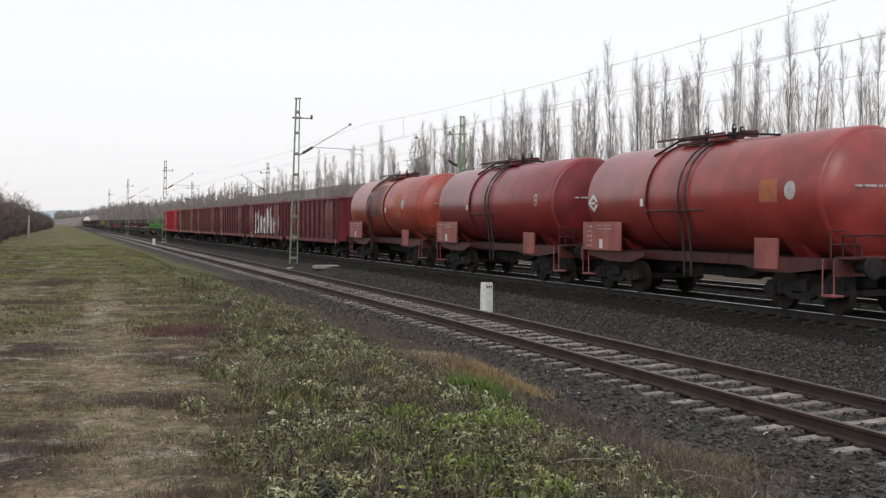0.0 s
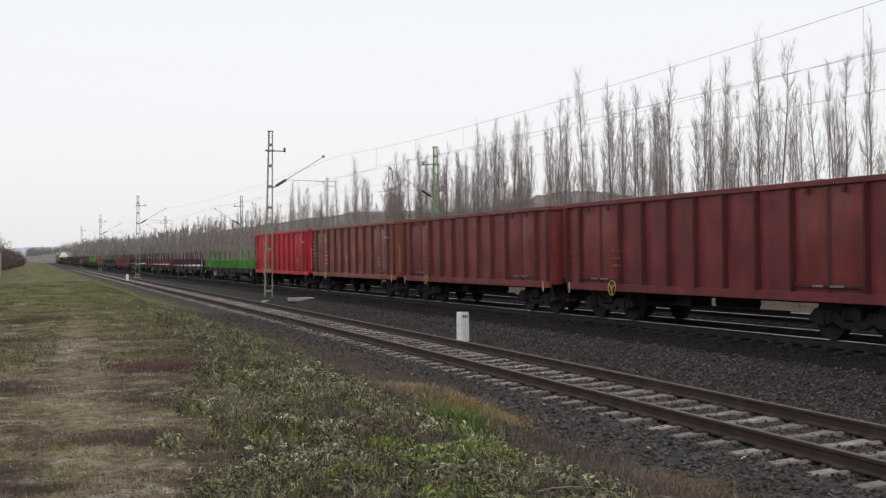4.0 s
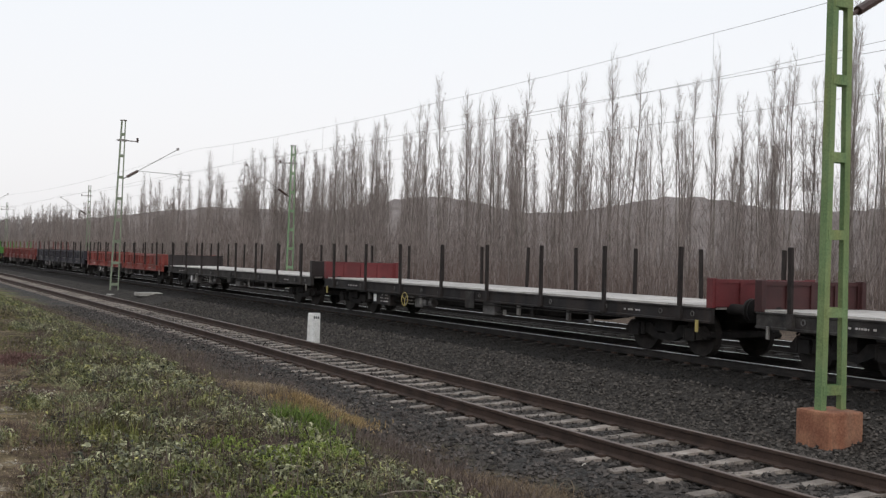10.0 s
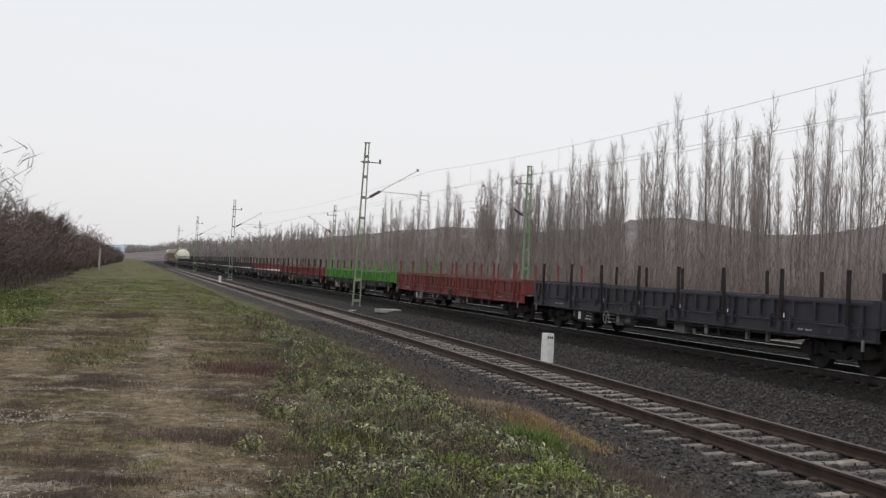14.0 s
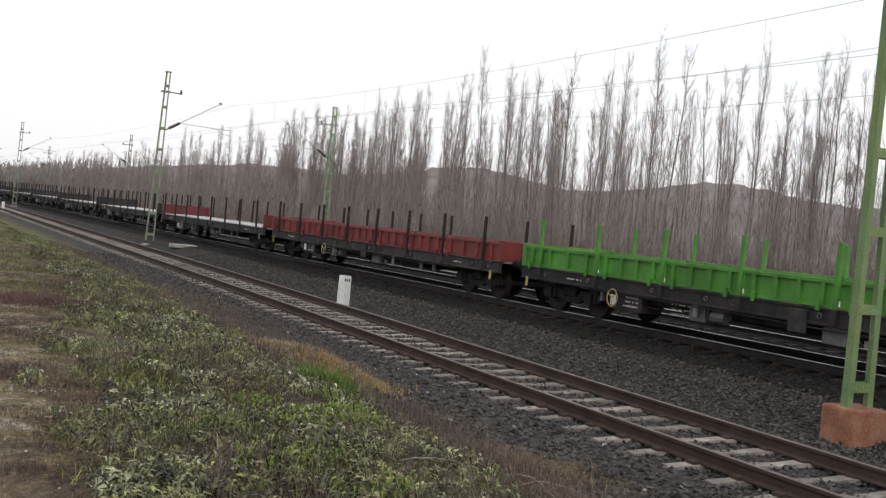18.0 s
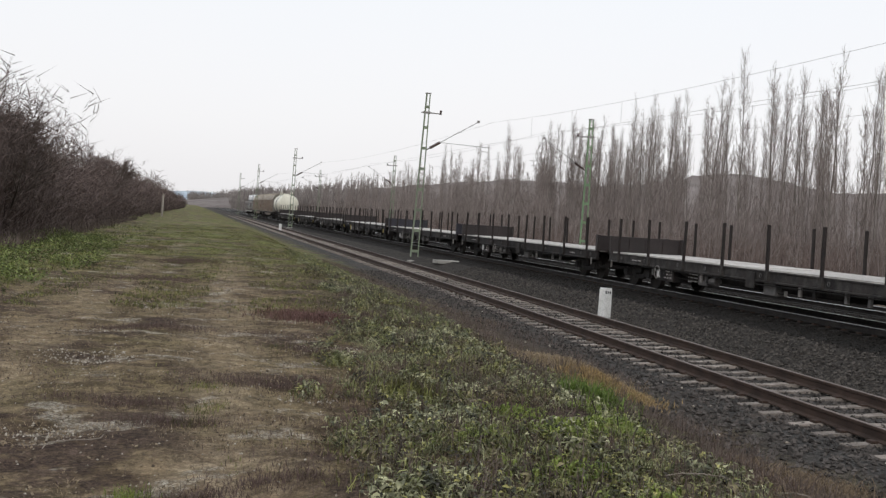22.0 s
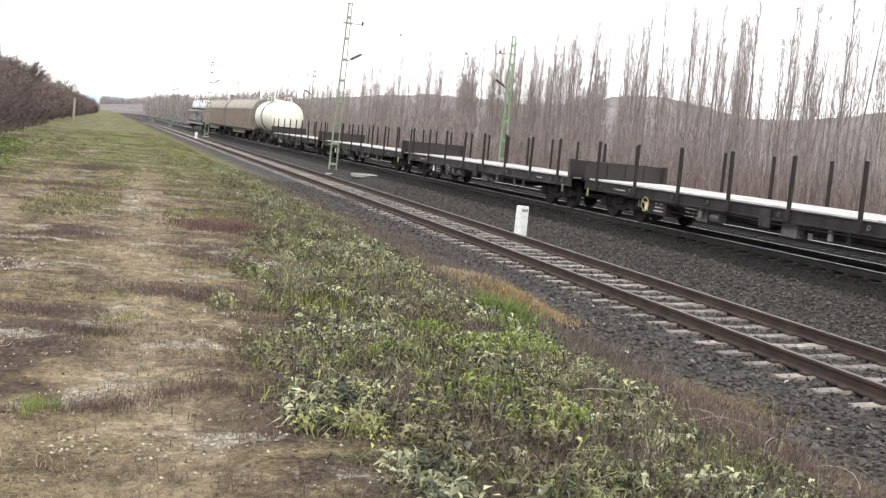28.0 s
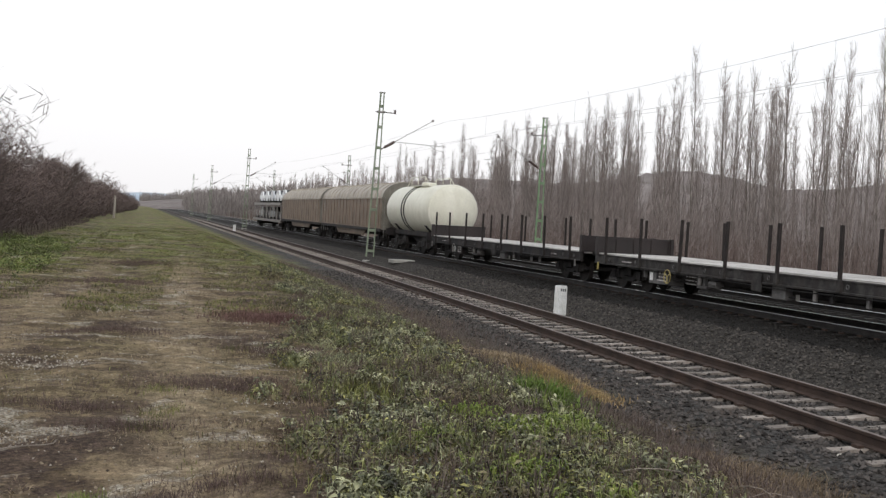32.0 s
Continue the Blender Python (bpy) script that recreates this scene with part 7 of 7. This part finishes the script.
def tuft(name, x, y, n, spread, height, material, label, width=(0.008, 0.016), lean=0.7):
    px, py = x + rng.normal(0, spread, n), y + rng.normal(0, spread * 1.2, n)
    blades(name, px, py, height, width, lean, material, label)


tuft("grass_tuft", 3.95, 11.0, 620, 0.16, (0.12, 0.34), M_BRIGHT, "fresh bright green grass tuft on the bank", lean=1.3)
tuft("grass_tuft", 1.87, 10.1, 600, 0.15, (0.08, 0.24), M_BLADE, "green grass tuft on the bank")
tuft("grass_tuft", 3.4, 5.8, 900, 0.26, (0.03, 0.10), M_FERN, "bright yellow-green mossy strip")
tuft("grass_tuft", -0.36, 6.4, 150, 0.07, (0.04, 0.11), M_FERN, "small yellow-green grass tuft on the bare path", (0.003, 0.006), 1.5)
for bx, by in ((0.07, 10.1), (0.1, 9.2), (-0.05, 8.5), (1.05, 7.4), (-2.4, 11.0), (-3.0, 16.5), (0.9, 13.4)):
    tuft("grass_tuft", bx, by, 130, 0.10, (0.03, 0.08), M_BLADE, "small thin grass tuft on the bare path", (0.003, 0.007), 1.6)
for bx, by, cnt in ((2.75, 7.95, 520), (3.15, 8.15, 420), (2.2, 6.6, 300), (1.9, 7.6, 160), (2.5, 5.9, 220), (3.3, 8.6, 300), (2.5, 8.9, 240), (3.6, 9.8, 260)):
    plants("herb_clump", bx + rng.normal(0, 0.13, cnt // 6), by + rng.normal(0, 0.14, cnt // 6), 16, (0.025, 0.06), 0.24, (0.1, 1.1), M_FERN, "bright yellow-green leafy herb on the bank")
x, y = bank_points(30000, lambda y: np.full_like(y, -6.4) - 0.0 * y, lambda y: np.interp(y, [10, 20, 30, 60], [-4.0, -2.9, -2.6, -3.2]), 13.0, 48.0, 1.2, seed=51.0, thresh=-0.1)
leaves("field_weeds", x, y, np.abs(rng.normal(0, 0.10, len(x))), (0.04, 0.10), M_LEAF3, "lush low green weeds beside the brush")
x, y = bank_points(3600, lambda y: weed_hi(y) - 1.2, lambda y: weed_hi(y) + 0.6, 4.6, 9.0, 1.0, seed=70.0, thresh=-0.1)
blades("brown_stems", x, y, (0.06, 0.24), (0.003, 0.006), 0.9, M_MAROON, "thin dead stems at the foot of the bank", "weeds")
tuft("dry_tuft", 5.28, 14.0, 6500, 0.26, (0.04, 0.12), M_TAN, "orange-brown dry grass tuft above the ballast", (0.007, 0.014), 1.6)
tuft("dry_tuft", 5.15, 15.6, 7000, 0.36, (0.05, 0.18), M_DRY2, "tan dry grass tuft above the ballast", (0.006, 0.013), 1.4)
tuft("dry_tuft", 5.5, 9.3, 2600, 0.27, (0.05, 0.15), M_TANDRY, "tan matted dry grass lying on the ballast", (0.004, 0.009), 1.9)
tuft("dry_tuft", 4.35, 7.2, 420, 0.28, (0.08, 0.22), M_TANDRY, "pale bent dry grass at the foot of the bank", (0.005, 0.01), 1.3)
tuft("dry_tuft", 4.9, 6.0, 500, 0.3, (0.05, 0.16), M_TANDRY, "tan matted grass beside the ballast", (0.005, 0.01), 1.4)

tuft("red_brown_weeds", 1.8, 17.2, 5200, 0.42, (0.03, 0.13), M_REDMAT, "low red-brown dead weeds in a dense patch", (0.004, 0.009), 1.5)
tuft("red_brown_weeds", 2.3, 17.4, 2200, 0.3, (0.03, 0.1), M_REDMAT, "low red-brown dead weeds in a dense patch", (0.004, 0.009), 1.5)

# dead branches and upright burnt-looking stems in the foreground
M_BRANCH = surf("dry_branch", (0.2, 0.165, 0.135), (0.34, 0.29, 0.24), 8, 0.9, 0, 0.2, 60)
M_STEM = surf("blackened_stem", (0.03, 0.024, 0.02), (0.07, 0.055, 0.045), 8, 0.9, 0, 0.2, 60)
for bx, by, way, ln in ((4.0, 6.0, 60, 1.1), (4.25, 6.5, 110, 0.9), (3.9, 7.0, 20, 1.2), (4.5, 5.6, 80, 1.0), (3.5, 6.4, 150, 0.7), (1.9, 5.5, 30, 0.5), (0.8, 11.6, 10, 0.6), (-1.0, 7.6, 40, 0.5), (2.3, 9.4, 70, 0.6)):
    a = radians(way)
    pts = [(bx + math.cos(a) * ln * u + 0.05 * math.sin(7 * u + way), by + math.sin(a) * ln * u, ground_z(bx + math.cos(a) * ln * u, by + math.sin(a) * ln * u) + 0.012 + (0.13 * math.sin(3.1 * u) if bx > 3 else 0.01)) for u in np.linspace(0, 1, 8)]
    tagged(part("fallen_branch", Shape().line(pts, 0.0042, 5), M_BRANCH), "thin dry bent branch lying on the ground", "branch", "fallen branches")
for _ in range(70):
    by = random.uniform(4.5, 9.5)
    bx = random.uniform(float(weed_lo(by)) + 0.3, float(weed_hi(by)))
    z, hgt = ground_z(bx, by), random.uniform(0.07, 0.2)
    tagged(part("dead_stem", Shape().line([(bx, by, z - 0.02), (bx + random.uniform(-0.02, 0.02), by, z + hgt * 0.5), (bx + random.uniform(-0.06, 0.06), by + random.uniform(-0.05, 0.05), z + hgt)], random.uniform(0.003, 0.006), 5), M_STEM),
           "blackened upright dead weed stem", "dead stem", "dead stems on the bank")
x, y = bank_points(9000, lambda y: foot_hi(y) - 0.6, lambda y: foot_hi(y) + 0.9, 4.6, 30.0, 1.3, seed=81.0, thresh=0.0)
blades("ballast_debris", x, y, (0.01, 0.06), (0.003, 0.007), 3.0, M_GREYSTALK, "dead grey plant litter lying on the ballast", "litter")
x, y = bank_points(9000, lambda y: np.full_like(y, -7.5), lambda y: np.full_like(y, -5.2), 33.0, 90.0, 1.3, seed=83.0, thresh=-0.2)
blades("hedge_foot_grass", x, y, (0.1, 0.5), (0.008, 0.02), 0.8, M_GREYSTALK, "dead grass and stalks along the foot of the brush")
x, y = bank_points(16000, lambda y: weed_lo(y) + 0.1, weed_hi, 4.3, 14.0, 1.3, seed=95.0, thresh=-0.35)
blades("dark_litter", x, y, (0.01, 0.06), (0.003, 0.007), 2.8, M_MAROON, "dark dead litter between the weeds", "litter")


# ---- sleepers, last ----
lay_sleepers(siding, side_x, side_slope, 0.0, 3.6, 0.66, 140, M_SLEEPER)
lay_sleepers(near_track, main_x, main_slope, RAIL, 8.0, 0.62, 110, M_SLEEPER2, 0.185)
far_sleepers("far_sleepers", siding, side_x, 0.0, 3.6 + 140 * 0.66, 230, 0.66, M_SLEEPER)
far_sleepers("far_sleepers", near_track, main_x, RAIL, 8.0 + 110 * 0.62, 200, 0.62, M_SLEEPER2)
far_sleepers("far_sleepers", far_track, lambda y: main_x(y) + 4.2, RAIL, 5.0, 160, 0.62, M_SLEEPER2)


def motions():
    for ob, along, *lift in MOVING:
        walk(ob, [(t, on_line(along, t, *lift)) for t in range(33)])


motions()
